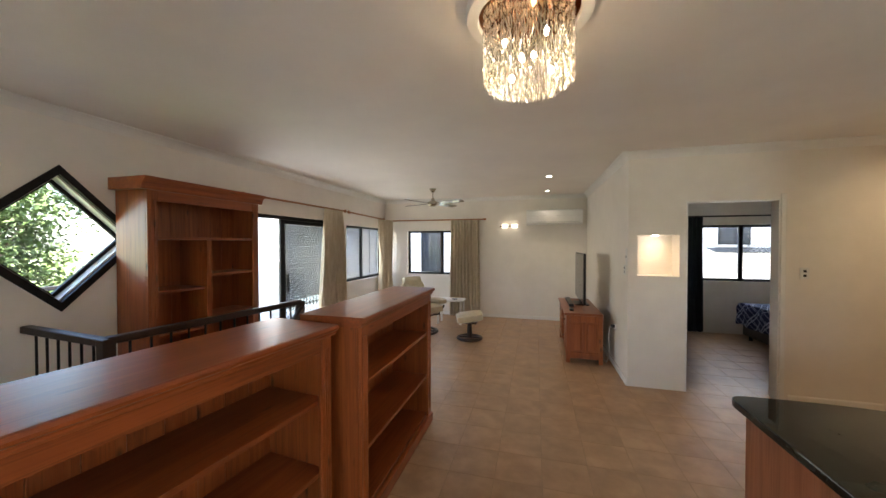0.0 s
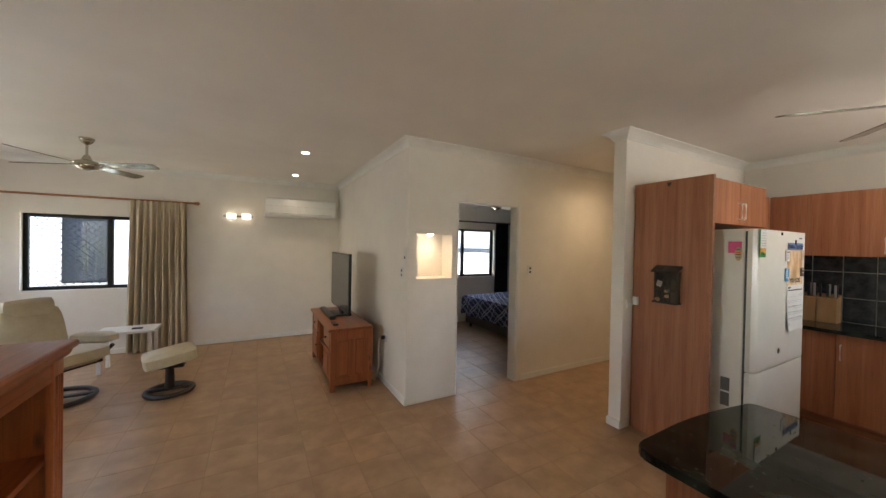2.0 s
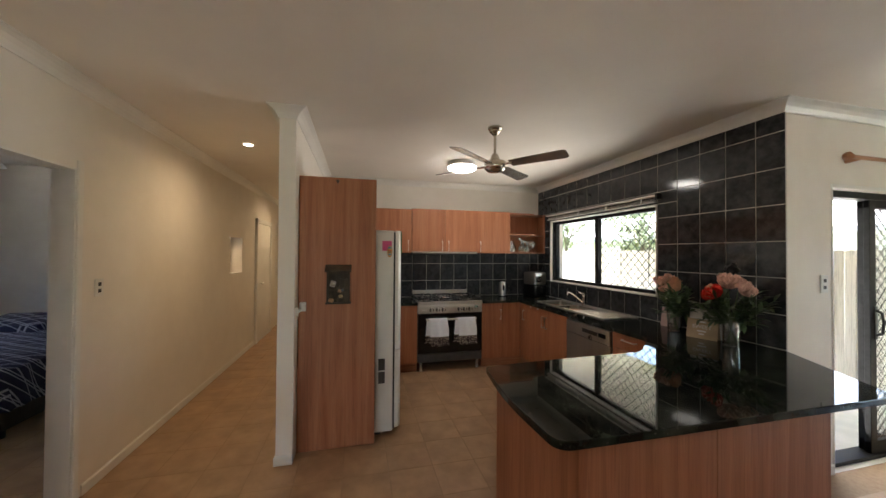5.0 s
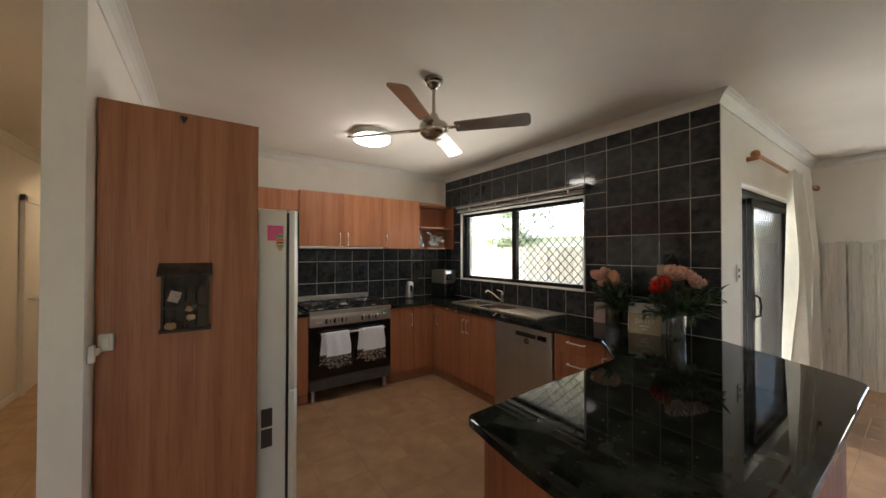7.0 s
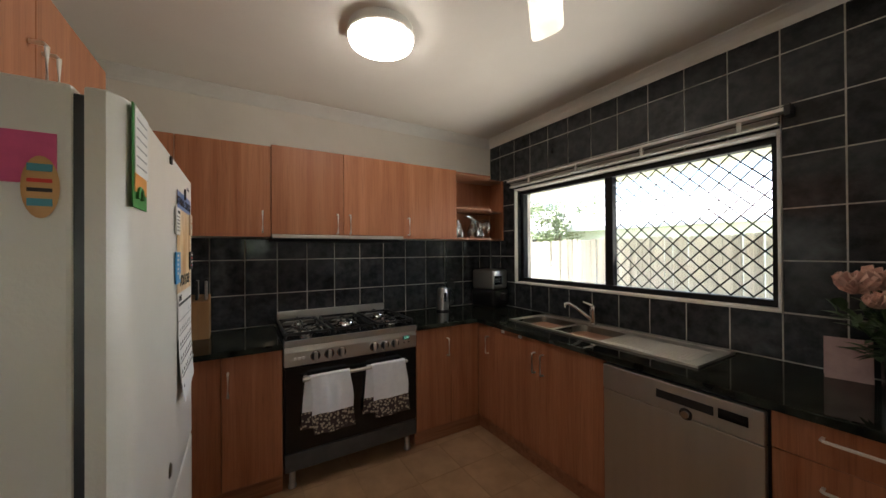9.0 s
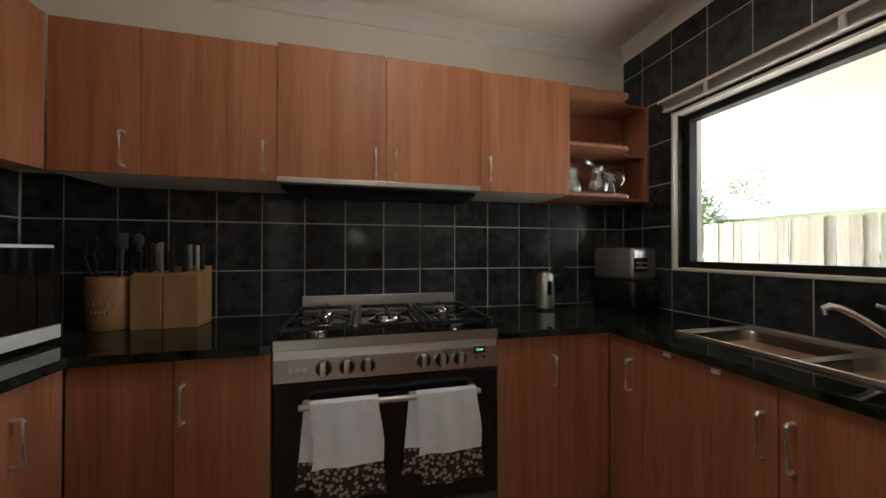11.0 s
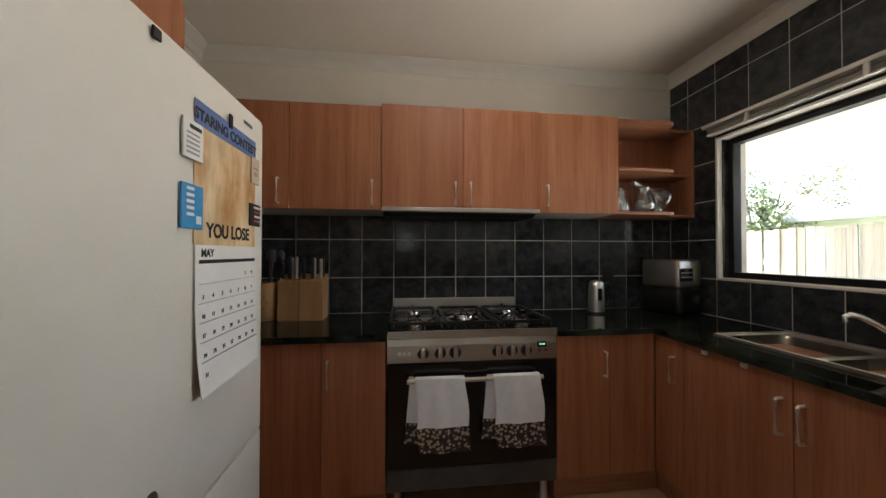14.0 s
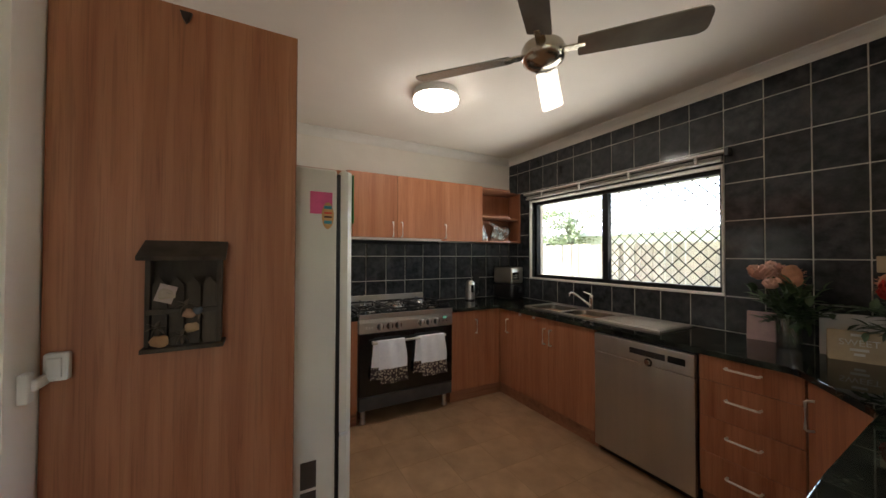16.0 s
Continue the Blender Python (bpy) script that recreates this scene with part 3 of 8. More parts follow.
# lit niches set into the hall wall
for nx0, nx1, nz1 in ((1.535, 1.94, 1.69), (5.38, 5.9, 1.75)):
    bm = B()
    y0, y1, w = 4.49, 4.60, 0.02
    box(bm, (nx0 - w, y1, 1.24 - w), (nx1 + w, y1 + w, nz1 + w))
    box(bm, (nx0 - w, y0, 1.24 - w), (nx0, y1, nz1 + w))
    box(bm, (nx1, y0, 1.24 - w), (nx1 + w, y1, nz1 + w))
    box(bm, (nx0, y0, 1.24 - w), (nx1, y1, 1.24))
    box(bm, (nx0, y0, nz1), (nx1, y1, nz1 + w))
    ob = solid("wall_niche", bm, WALL, "recessed display niche lit from its top", "niche", kind="structure")
    bm = B()
    cx = (nx0 + nx1) / 2
    lathe(bm, (cx, 4.49, nz1 - 0.008), [(0.028, 0), (0.028, 0.008)], 20)
    part("niche_downlight", bm, DOWNGLOW, ob, "small glowing recessed downlight")

# floor slab round the stairwell
WELL = (-1.88, -1.2, 0.0, 3.15)
WELL_B = (-3.0, -1.2, -1.0, 1.62)
bm = B()
for a, b in (((-3.15, 3.15), (-1.2, 7.72)), ((-3.15, 1.62), (-1.88, 3.15)), ((-1.2, -3.45), (2.13, 7.72)), ((-3.15, -3.45), (-1.2, -1.0)),
             ((2.13, -0.31), (8.3, 7.72))):
    box(bm, (a[0], a[1], -0.28), (b[0], b[1], -0.0012))
floor = solid("floor", bm, GROUT, "floor slab with tile grout", "floor", kind="structure")
bm = B()
box(bm, (-3.15, -3.45, LOW - 0.1), (1.0, 3.6, LOW))
solid("floor_lower", bm, CONCRETE, "lower floor at the foot of the stairs", "floor", kind="structure")
bm = B()
box(bm, (-1.2, -3.3, LOW), (-1.08, 3.3, -0.285))
box(bm, (-3.0, 3.16, LOW), (-1.2, 3.28, -0.285))
solid("wall_stairwell", bm, WALL, "painted stairwell wall", "wall", kind="structure")


# cornices and skirtings
def run(name, p, q, n, prof, z, e0=0, e1=0, material=None, label=""):
    """A moulding from p to q on a wall whose inward normal is n; e: +1 outer corner, -1 inner corner."""
    p, q, n = Vector((*p, 0)), Vector((*q, 0)), Vector((*n, 0))
    d = (q - p).normalized()
    bm = B()
    a = [bm.verts.new(p + n * u - d * (u * e0) + Vector((0, 0, z + v))) for u, v in prof]
    b = [bm.verts.new(q + n * u + d * (u * e1) + Vector((0, 0, z + v))) for u, v in prof]
    k = len(prof)
    bm.faces.new(a[::-1]), bm.faces.new(b)
    for i in range(k):
        bm.faces.new((a[i], a[(i + 1) % k], b[(i + 1) % k], b[i]))
    bmesh.ops.recalc_face_normals(bm, faces=bm.faces)
    solid(name, bm, material, label, "moulding", kind="structure")


COVE = [(0.0, -0.078), (0.008, -0.078), (0.012, -0.066), (0.026, -0.042), (0.045, -0.024), (0.066, -0.012), (0.078, -0.008), (0.078, -0.0005), (0.0, -0.0005)]
SKIRT = [(0.0, 0.001), (0.012, 0.001), (0.012, 0.058), (0.006, 0.07), (0.0, 0.07)]
for p, q, n, e0, e1 in (((-3, -3.3), (-3, NORTH), (1, 0), -1, -1), ((-3, NORTH), (1.44, NORTH), (0, -1), -1, -1), ((1.44, NORTH), (1.44, 4.38), (-1, 0), -1, 1),
                        ((1.44, 4.38), (8.2, 4.38), (0, -1), 1, -1), ((8.2, 3.264), (2.95, 3.264), (0, 1), -1, 1), ((2.95, 3.264), (2.95, 3.15), (-1, 0), 1, 1),
                        ((2.95, 3.15), (5.228, 3.15), (0, -1), 1, -1), ((5.228, 3.15), (5.228, -0.128), (-1, 0), -1, -1), ((5.228, -0.128), (1.95, -0.128), (0, 1), -1, 1),
                        ((1.95, -0.128), (1.95, -3.3), (-1, 0), 1, -1), ((1.95, -3.3), (-3, -3.3), (0, 1), -1, -1)):
    run("cornice", p, q, n, COVE, CEIL, e0, e1, TRIM, "white coved plaster cornice")
for p, q, n, e0, e1 in (((-3, 5.5), (-3, NORTH), (1, 0), 0, -1), ((-3, NORTH), (1.44, NORTH), (0, -1), -1, -1), ((1.44, NORTH), (1.44, 4.38), (-1, 0), -1, 0),
                        ((2.90, 4.38), (6.5, 4.38), (0, -1), 0, 0), ((8.2, 3.264), (2.95, 3.264), (0, 1), 0, 1), ((2.95, 3.264), (2.95, 3.15), (-1, 0), 1, 0),
                        ((1.95, -0.128), (1.95, -0.58), (-1, 0), 0, 0), ((1.95, -3.3), (-1.2, -3.3), (0, 1), -1, 0)):
    run("skirting", p, q, n, SKIRT, 0, e0, e1, TRIM, "low white painted skirting board")

# bedroom door lining and architrave
bm = B()
box(bm, (2.001, 4.374, 0.001), (2.014, 4.497, 2.0495), 0.002)
box(bm, (2.806, 4.374, 0.001), (2.819, 4.497, 2.0495), 0.002)
box(bm, (2.0145, 4.3745, 2.036), (2.8055, 4.4965, 2.049), 0.002)
box(bm, (2.823, 4.366, 0.001), (2.865, 4.379, 2.10), 0.004)
solid("door_frame_1", bm, TRIM, "white painted open doorway frame", "door frame", kind="structure")
bm = B()
box(bm, (2.8035, 4.395, 0.94), (2.8065, 4.42, 1.02), 0.004)
solid("door_strike", bm, NICKEL, "metal strike plate on the doorway", "strike plate")
# hall door, closed
d2 = thing("door_2", (7.0, 4.37, 0), "white painted panel door, closed", "door", kind="structure")
bm = B()
box(bm, (6.6, 4.350, 0.004), (7.4, 4.378, 2.03), 0.004)
part("door_leaf", bm, TRIM, d2)
bm = B()
for a, b in (((6.52, 0.001), (6.597, 2.10)), ((7.403, 0.001), (7.48, 2.10)), ((6.52, 2.032), (7.48, 2.11))):
    box(bm, (a[0], 4.338, a[1]), (b[0], 4.379, b[1]), 0.004)
part("architrave", bm, TRIM, d2)
bm = B()
cyl(bm, (6.67, 4.30, 1.0), (6.67, 4.352, 1.0), 0.012)
ball(bm, (6.67, 4.295, 1.0), 0.028)
part("door_knob", bm, NICKEL, d2, "round metal knob", True)


# ---------------------------------------------------------------- windows
def bar(bm, axis, plane, half, a0, a1, z0, z1, bevel=0.003):
    if axis == "x":
        box(bm, (plane - half, a0, z0), (plane + half, a1, z1), bevel)
    else:
        box(bm, (a0, plane - half, z0), (a1, plane + half, z1), bevel)


def lattice(bm, axis, plane, a0, a1, z0, z1, pitch, r=0.003):
    """Diamond security mesh of crossing bars clipped to a rectangle."""
    w, hgt = a1 - a0, z1 - z0
    for s in (1, -1):
        k = -hgt
        while k < w + hgt:
            lo, hi = None, None
            pts = []
            for tt in (0.0, hgt):
                pts.append((k + (tt if s > 0 else hgt - tt), tt))
            (u0, v0), (u1, v1) = pts
            f0, f1 = 0.0, 1.0
            du = u1 - u0
            for lim, sign in ((0.0, 1), (w, -1)):
                if du == 0:
                    continue
                f = (lim - u0) / du
                if (du > 0) == (sign > 0):
                    f0 = max(f0, f)
                else:
                    f1 = min(f1, f)
            if f1 > f0 + 0.01:
                A = (a0 + u0 + du * f0, z0 + hgt * f0)
                C = (a0 + u0 + du * f1, z0 + hgt * f1)
                o = plane + 0.0015 * s
                P, Q = ((o, *A), (o, *C)) if axis == "x" else ((A[0], o, A[1]), (C[0], o, C[1]))
                cyl(bm, P, Q, r, seg=4, caps=False)
            k += pitch


def window(name, axis, plane, a0, a1, z0, z1, mulls, label, mesh=None, edge=0.045, half=0.025, pitch=0.1, out=-1, handle=None):
    th = thing(name, (plane, (a0 + a1) / 2, z0) if axis == "x" else ((a0 + a1) / 2, plane, z0), label, "window", kind="structure")
    bm = B()
    bar(bm, axis, plane, half, a0, a1, z0, z0 + edge), bar(bm, axis, plane, half, a0, a1, z1 - edge, z1)
    bar(bm, axis, plane, half - 0.001, a0, a0 + edge, z0, z1), bar(bm, axis, plane, half - 0.001, a1 - edge, a1, z0, z1)
    part("window_frame", bm, BLACK, th, "black powder-coated frame")
    xs = [a0, *mulls, a1]
    for mu in mulls:
        bm = B()
        bar(bm, axis, plane, half - 0.002, mu - 0.03, mu + 0.03, z0 + edge, z1 - edge)
        part("mullion", bm, BLACK, th)
    for u, v in zip(xs, xs[1:]):
        bm = B()
        bar(bm, axis, plane, 0.003, u + 0.03, v - 0.03, z0 + edge, z1 - edge, 0)
        g = part("pane", bm, GLASS, th)
        g.visible_shadow = False
    if mesh:
        bm = B()
        lattice(bm, axis, plane + out * 0.015, mesh[0], mesh[1], z0 + edge, z1 - edge, pitch, 0.0044 if pitch > 0.0855 else 0.0034)
        part("security_mesh", bm, BLACK, th, "black diamond security mesh")
    return th


KW = window("window_1", "y", -0.205, 2.97, 4.82, 1.15, 2.02, [3.905], "black-framed sliding kitchen window with a diamond security screen", (3.0, 3.885), 0.036, 0.03, 0.099)
# unseen window added in the south wall to brighten the living side
window("added_window_6", "y", -3.38, -1.0, 1.25, 0.0, 2.03, [0.12], "added unseen full-height dining room window that lets in light", None, 0.05, 0.03)
window("window_2", "x", -3.09, 5.86, 7.45, 0.86, 1.95, [6.58], "black-framed sliding window beside the curtains", (5.9, 6.55), pitch=0.075)
window("window_3", "y", 7.66, -2.43, -1.28, 0.9, 1.89, [-1.61], "black-framed window with a diamond security screen", (-2.38, -1.65), pitch=0.085, out=1)
window("window_4", "y", 7.39, 3.3, 4.72, 0.93, 1.93, [3.95], "black-framed bedroom window with a security screen", (3.98, 4.68), pitch=0.085, out=1)


def diamond_window():
    th = thing("window_5", (-3.06, DY, DZ - DR), "black-framed diamond-shaped window with a white reveal", "window", kind="structure")

    def ring(x0, x1, r0, r1, material, name, label=""):
        bm = B()
        vs = [[bm.verts.new((x, DY + a * r, DZ + b * r)) for a, b in ((0, -1), (1, 0), (0, 1), (-1, 0))] for x, r in ((x0, r0), (x0, r1), (x1, r1), (x1, r0))]
        for i in range(4):
            for k in range(4):
                bm.faces.new((vs[i][k], vs[i][(k + 1) % 4], vs[(i + 1) % 4][(k + 1) % 4], vs[(i + 1) % 4][k]))
        bmesh.ops.recalc_face_normals(bm, faces=bm.faces)
        return part(name, bm, material, th, label)
    ring(-3.02, -2.985, DR - 0.02, DR + 0.05, BLACK, "window_frame", "black outer frame")
    ring(-3.12, -3.022, DR - 0.035, DR - 0.002, TRIM, "reveal", "white reveal")
    ring(-3.13, -3.10, DR - 0.075, DR - 0.036, BLACK, "sash")
    bm = B()
    vs = [bm.verts.new((-3.115, DY + a * (DR - 0.07), DZ + b * (DR - 0.07))) for a, b in ((0, -1), (1, 0), (0, 1), (-1, 0))]
    bm.faces.new(vs)
    r = bmesh.ops.extrude_face_region(bm, geom=list(bm.faces))
    bmesh.ops.translate(bm, vec=(0.005, 0, 0), verts=[v for v in r["geom"] if isinstance(v, bmesh.types.BMVert)])
    part("pane", bm, GLASS, th).visible_shadow = False


diamond_window()


def sliding_door(name, plane, y0, y1, z1, leaf, fixed, out, label, handle_y):
    """Black sliding door in a wall of constant x: leaf and fixed are the spans of its two panels."""
    th = thing(name, (plane, (y0 + y1) / 2, 0), label, "sliding door", kind="structure")
    bm = B()
    bar(bm, "x", plane, 0.05, y0, y1, z1 - 0.05, z1), bar(bm, "x", plane, 0.06, y0, y1, 0.001, 0.03)
    bar(bm, "x", plane, 0.049, y0, y0 + 0.045, 0.03, z1 - 0.05), bar(bm, "x", plane, 0.049, y1 - 0.045, y1, 0.03, z1 - 0.05)
    part("door_frame", bm, BLACK, th, "black aluminium frame and track")
    for nm, (u, v), off in (("sliding_panel", leaf, 0.022), ("screen_panel", fixed, -0.022)):
        x = plane - out * off
        bm = B()
        for a, b in ((u, u + 0.07), (v - 0.07, v)):
            bar(bm, "x", x, 0.018, a, b, 0.032, z1 - 0.052)
        bar(bm, "x", x, 0.017, u, v, 0.032, 0.12), bar(bm, "x", x, 0.017, u, v, z1 - 0.11, z1 - 0.052)
        pl = part(nm, bm, BLACK, th)
        bm = B()
        bar(bm, "x", x, 0.003, u + 0.07, v - 0.07, 0.12, z1 - 0.11, 0)
        part("pane", bm, GLASS, pl).visible_shadow = False
        bm = B()
        lattice(bm, "x", x + out * 0.012, u + 0.07, v - 0.07, 0.12, z1 - 0.11, 0.085)
        part("security_mesh", bm, BLACK, pl, "black diamond security mesh")
    bm = B()
    hx = plane - out * 0.055
    tube(bm, [(hx + out * 0.02, handle_y, 0.93), (hx - out * 0.02, handle_y, 0.95), (hx - out * 0.03, handle_y, 1.03), (hx - out * 0.02, handle_y, 1.11), (hx + out * 0.02, handle_y, 1.13)], 0.011, 8)
    box(bm, (hx + 0.008, handle_y - 0.02, 0.90), (hx + 0.02, handle_y + 0.02, 1.16), 0.004)
    part("door_handle", bm, BLACKPL, th, "black D-shaped pull handle", True)


sliding_door("door_3", -3.07, 3.55, 5.5, 1.99, (4.20, 5.46), (4.28, 5.46), -1, "black sliding glass door to the balcony, half open", 4.30)
sliding_door("door_4", 2.05, -2.45, -0.6, 2.03, (-2.4, -1.13), (-2.35, -1.15), 1, "black sliding glass door to the patio, half open", -1.19)
bm = B()
box(bm, (1.94, -2.47, 2.032), (1.965, -0.58, 2.06), 0.003)
box(bm, (1.945, -0.6, 0.001), (2.0, -0.585, 2.031), 0.002)
solid("door_trim", bm, TRIM, "white door trim", "trim", kind="structure")
# white trim and dark tiled reveal of the kitchen window
for y0, y1, e, mat, nm, lab in ((-0.136, -0.106, 0.014, TRIM, "window_trim", "white trim round the kitchen window"), (-0.175, -0.137, 0.004, BLACKTILE, "window_reveal", "dark tiled reveal of the kitchen window")):
    bm = B()
    o = 0.0 if mat is TRIM else 0.012
    for a, b in (((2.954 + o, 1.134 + o), (4.836 - o, 1.148)), ((2.954 + o, 2.022), (4.836 - o, 2.036 - o * 0.6)), ((2.954 + o, 1.148), (2.968 + o * 0.65, 2.022)), ((4.822 - o * 0.65, 1.148), (4.836 - o, 2.022))):
        box(bm, (a[0], y0, a[1]), (b[0], y1, b[1]), 0.002)
    solid(nm, bm, mat, lab, "trim", kind="structure")

# ---------------------------------------------------------------- kitchen joinery
def pull(parent, at, n, length=0.13, along="z"):
    """A slim bar handle standing off a front; n is the outward direction."""
    c, n = Vector(at), Vector((*n, 0)) if len(n) == 2 else Vector(n)
    d = Vector((0, 0, 1)) if along == "z" else Vector((-n.y, n.x, 0))
    bm = B()
    a, b = c - d * length / 2, c + d * length / 2
    off = n * 0.030
    tube(bm, [a, a + off * 0.8, a + off + d * 0.006, b + off - d * 0.006, b + off * 0.8, b], 0.0058, 8)
    return part("handle", bm, NICKEL, parent, "slim brushed metal bar handle", True)


def fronted(name, p, q, n, doors, label, category, z_top=None, kick=0.0, body_mat=None, group="", thick=0.017):
    """A cabinet whose front lies on the line p to q (n outward), depth behind it; doors: (from, to, z0, z1, handle)
    in metres along the line; handle: (distance, z, length, along) or None."""
    p, q = Vector(p), Vector(q)
    d = (q - p).normalized()
    n = Vector(n)
    z0, z1, depth = doors["z"][0], doors["z"][1], doors["depth"]
    th = thing(name, (p.x - n.x * depth / 2, p.y - n.y * depth / 2, z0 - kick), label, category, group)

    def block(u0, u1, o0, o1, za, zb, bevel=0.0015):
        bm = B()
        pts = [p + d * u0 + n * o0, p + d * u1 + n * o0, p + d * u1 + n * o1, p + d * u0 + n * o1]
        prism(bm, [(v.x, v.y) for v in pts], za, zb, "z")
        if bevel:
            bmesh.ops.bevel(bm, geom=list(bm.edges), offset=bevel, segments=1, affect="EDGES")
        return bm
    L = (q - p).length
    part("body", block(0.0, L, -depth, -thick - 0.002, z0, z1), body_mat or LAM_DARK, th)
    if kick:
        part("kickboard", block(0.0, L, -depth, -0.035, z0 - kick, z0 - 0.002), LAM_DARK, th)
    for u0, u1, za, zb, hd in doors["fronts"]:
        door = part("drawer_front" if doors.get("drawers") else "door", block(u0 + 0.0015, u1 - 0.0015, -thick, 0.0, za, zb), LAM, th)
        if hd:
            c = p + d * hd[0]
            pull(door, (c.x, c.y, hd[1]), (n.x, n.y), hd[2], hd[3])
    return th


V = Vector
UB, UT = 1.547, 2.155
hz = (1.645, 0.135, "z")
W_UP = "wood-grain laminate wall cabinet with bar handles"
fronted("wall_cabinet", (4.87, 2.80), (4.87, 1.99), (-1, 0), {"z": (UB, UT - 0.012), "depth": 0.35, "fronts": [
    (0, 0.305, UB, UT - 0.012, (0.25, *hz)), (0.305, 0.81, UB, UT - 0.012, (0.76, *hz))]}, W_UP, "cabinet", group="kitchen wall cabinets", body_mat=WHITEPL)
fronted("wall_cabinet", (4.862, 1.99), (4.862, 1.05), (-1, 0), {"z": (UB + 0.02, UT), "depth": 0.355, "fronts": [
    (0, 0.472, UB + 0.02, UT, (0.425, *hz)), (0.472, 0.94, UB + 0.02, UT, (0.515, *hz))]}, "wood-grain laminate wall cabinet above the range hood", "cabinet", group="kitchen wall cabinets")
fronted("wall_cabinet", (4.87, 1.05), (4.87, 0.532), (-1, 0), {"z": (UB, UT), "depth": 0.35, "fronts": [
    (0, 0.518, UB, UT, (0.05, *hz))]}, W_UP, "cabinet", group="kitchen wall cabinets", body_mat=WHITEPL)
fronted("wall_cabinet", (4.15, 2.80), (4.868, 2.80), (0, -1), {"z": (UB, UT - 0.012), "depth": 0.35, "fronts": [
    (0, 0.716, UB, UT - 0.012, None)]}, "wood-grain laminate wall cabinet in the corner beside the fridge", "cabinet", group="kitchen wall cabinets")
fronted("wall_cabinet", (3.115, 2.60), (4.14, 2.60), (0, -1), {"z": (1.79, 2.135), "depth": 0.545, "fronts": [
    (0, 0.512, 1.79, 2.135, (0.48, 1.90, 0.13, "z")), (0.512, 1.025, 1.79, 2.135, (0.545, 1.90, 0.13, "z"))]}, "wood-grain laminate cabinet above the fridge", "cabinet", group="kitchen wall cabinets")

# open corner shelf with curved boards
sh = thing("open_shelf", (5.05, 0.2, UB), "wood-grain laminate open corner shelf with curved boards", "shelf")
CURVE = [(5.215, 0.53), (4.872, 0.53), (4.872, 0.175), (4.879, 0.15), (4.897, 0.13), (4.925, 0.12), (4.955, 0.112), (4.98, 0.085), (5.0, 0.04), (5.012, -0.095), (5.215, -0.095)]
for z in (UB, 1.822, 2.128):
    bm = B()
    prism(bm, CURVE, z, z + 0.018, "z")
    part("shelf_board", bm, LAM_DARK, sh)
bm = B()
box(bm, (5.0, -0.116, UB), (5.215, -0.097, 2.147), 0.002)
part("side_panel", bm, LAM, sh)
bm = B()
box(bm, (5.198, -0.094, UB + 0.019), (5.214, 0.528, 2.127))
part("back_panel", bm, LAM, sh)

pp = thing("pantry_panel", (3.095, 2.85, 0), "tall wood-grain laminate end panel beside the fridge", "cabinet panel")
bm = B()
box(bm, (3.08, 2.559, 0.001), (3.11, 3.146, 2.14), 0.002)
part("panel", bm, LAM, pp)
bm = B()
box(bm, (3.0795, 2.557, 0.001), (3.1105, 2.5588, 2.14))
part("edge_strip", bm, LAM_DARK, pp)

# base cabinets
lz = (0.712, 0.13, "z")
BB, BT, K = 0.12, 0.866, 0.118
W_LO = "wood-grain laminate base cabinet under the black worktop"
fronted("base_cabinet", (4.612, 2.597), (4.612, 1.947), (-1, 0), {"z": (BB, BT), "depth": 0.6, "fronts": [
    (0.037, 0.341, BB, BT, None), (0.341, 0.648, BB, BT, (0.372, *lz))]}, W_LO, "cabinet", kick=K, group="kitchen base cabinets")
fronted("base_cabinet", (4.612, 1.063), (4.612, 0.464), (-1, 0), {"z": (BB, BT), "depth": 0.6, "fronts": [
    (0, 0.299, BB, BT, (0.266, *lz)), (0.299, 0.561, BB, BT, None)]}, W_LO, "cabinet", kick=K, group="kitchen base cabinets")
fronted("base_cabinet", (4.15, 2.56), (4.61, 2.56), (0, -1), {"z": (BB, BT), "depth": 0.585, "fronts": [
    (0, 0.222, BB, BT, (0.19, *lz)), (0.222, 0.458, BB, BT, (0.287, *lz))]}, W_LO, "cabinet", kick=K, group="kitchen base cabinets")
c = fronted("base_cabinet", (4.6465, 0.50), (3.495, 0.50), (0, 1), {"z": (BB, BT), "depth": 0.605, "fronts": [
    (0.0365, 0.222, BB, BT, (0.167, *lz)), (0.222, 0.692, BB, BT, (0.657, *lz)), (0.692, 1.15, BB, BT, (0.727, *lz))]}, "wood-grain laminate sink cabinet with three doors", "cabinet", kick=K, group="kitchen base cabinets")
for x in (4.30, 4.12):
    bm = B()
    box(bm, (x - 0.012, 0.501, 0.842), (x + 0.012, 0.513, 0.86), 0.002)
    part("child_lock", bm, WHITEPL, c, "small white plastic latch")
dr = [(0, 0.423, a, b, (0.2, (a + b) / 2 + 0.02, 0.14, "h")) for a, b in ((0.73, BT), (0.535, 0.727), (0.34, 0.532), (BB, 0.337))]
fronted("drawer_unit", (2.835, 0.50), (2.412, 0.50), (0, 1), {"z": (BB, BT), "depth": 0.605, "drawers": True, "fronts": dr}, "wood-grain laminate unit of four drawers", "drawers", kick=K)
fronted("base_cabinet", (2.405, 0.505), (2.10, 0.88), (0.7758, 0.6310), {"z": (BB, BT), "depth": 0.3, "fronts": [
    (0, 0.483, BB, BT, (0.045, *lz))]}, "angled wood-grain laminate cabinet in the corner of the bench", "cabinet", kick=K, group="kitchen base cabinets")

# peninsula
pen = thing("peninsula_cabinet", (1.7, 1.4, 0), "wood-grain laminate back panels of the breakfast bench", "cabinet")
bm = B()
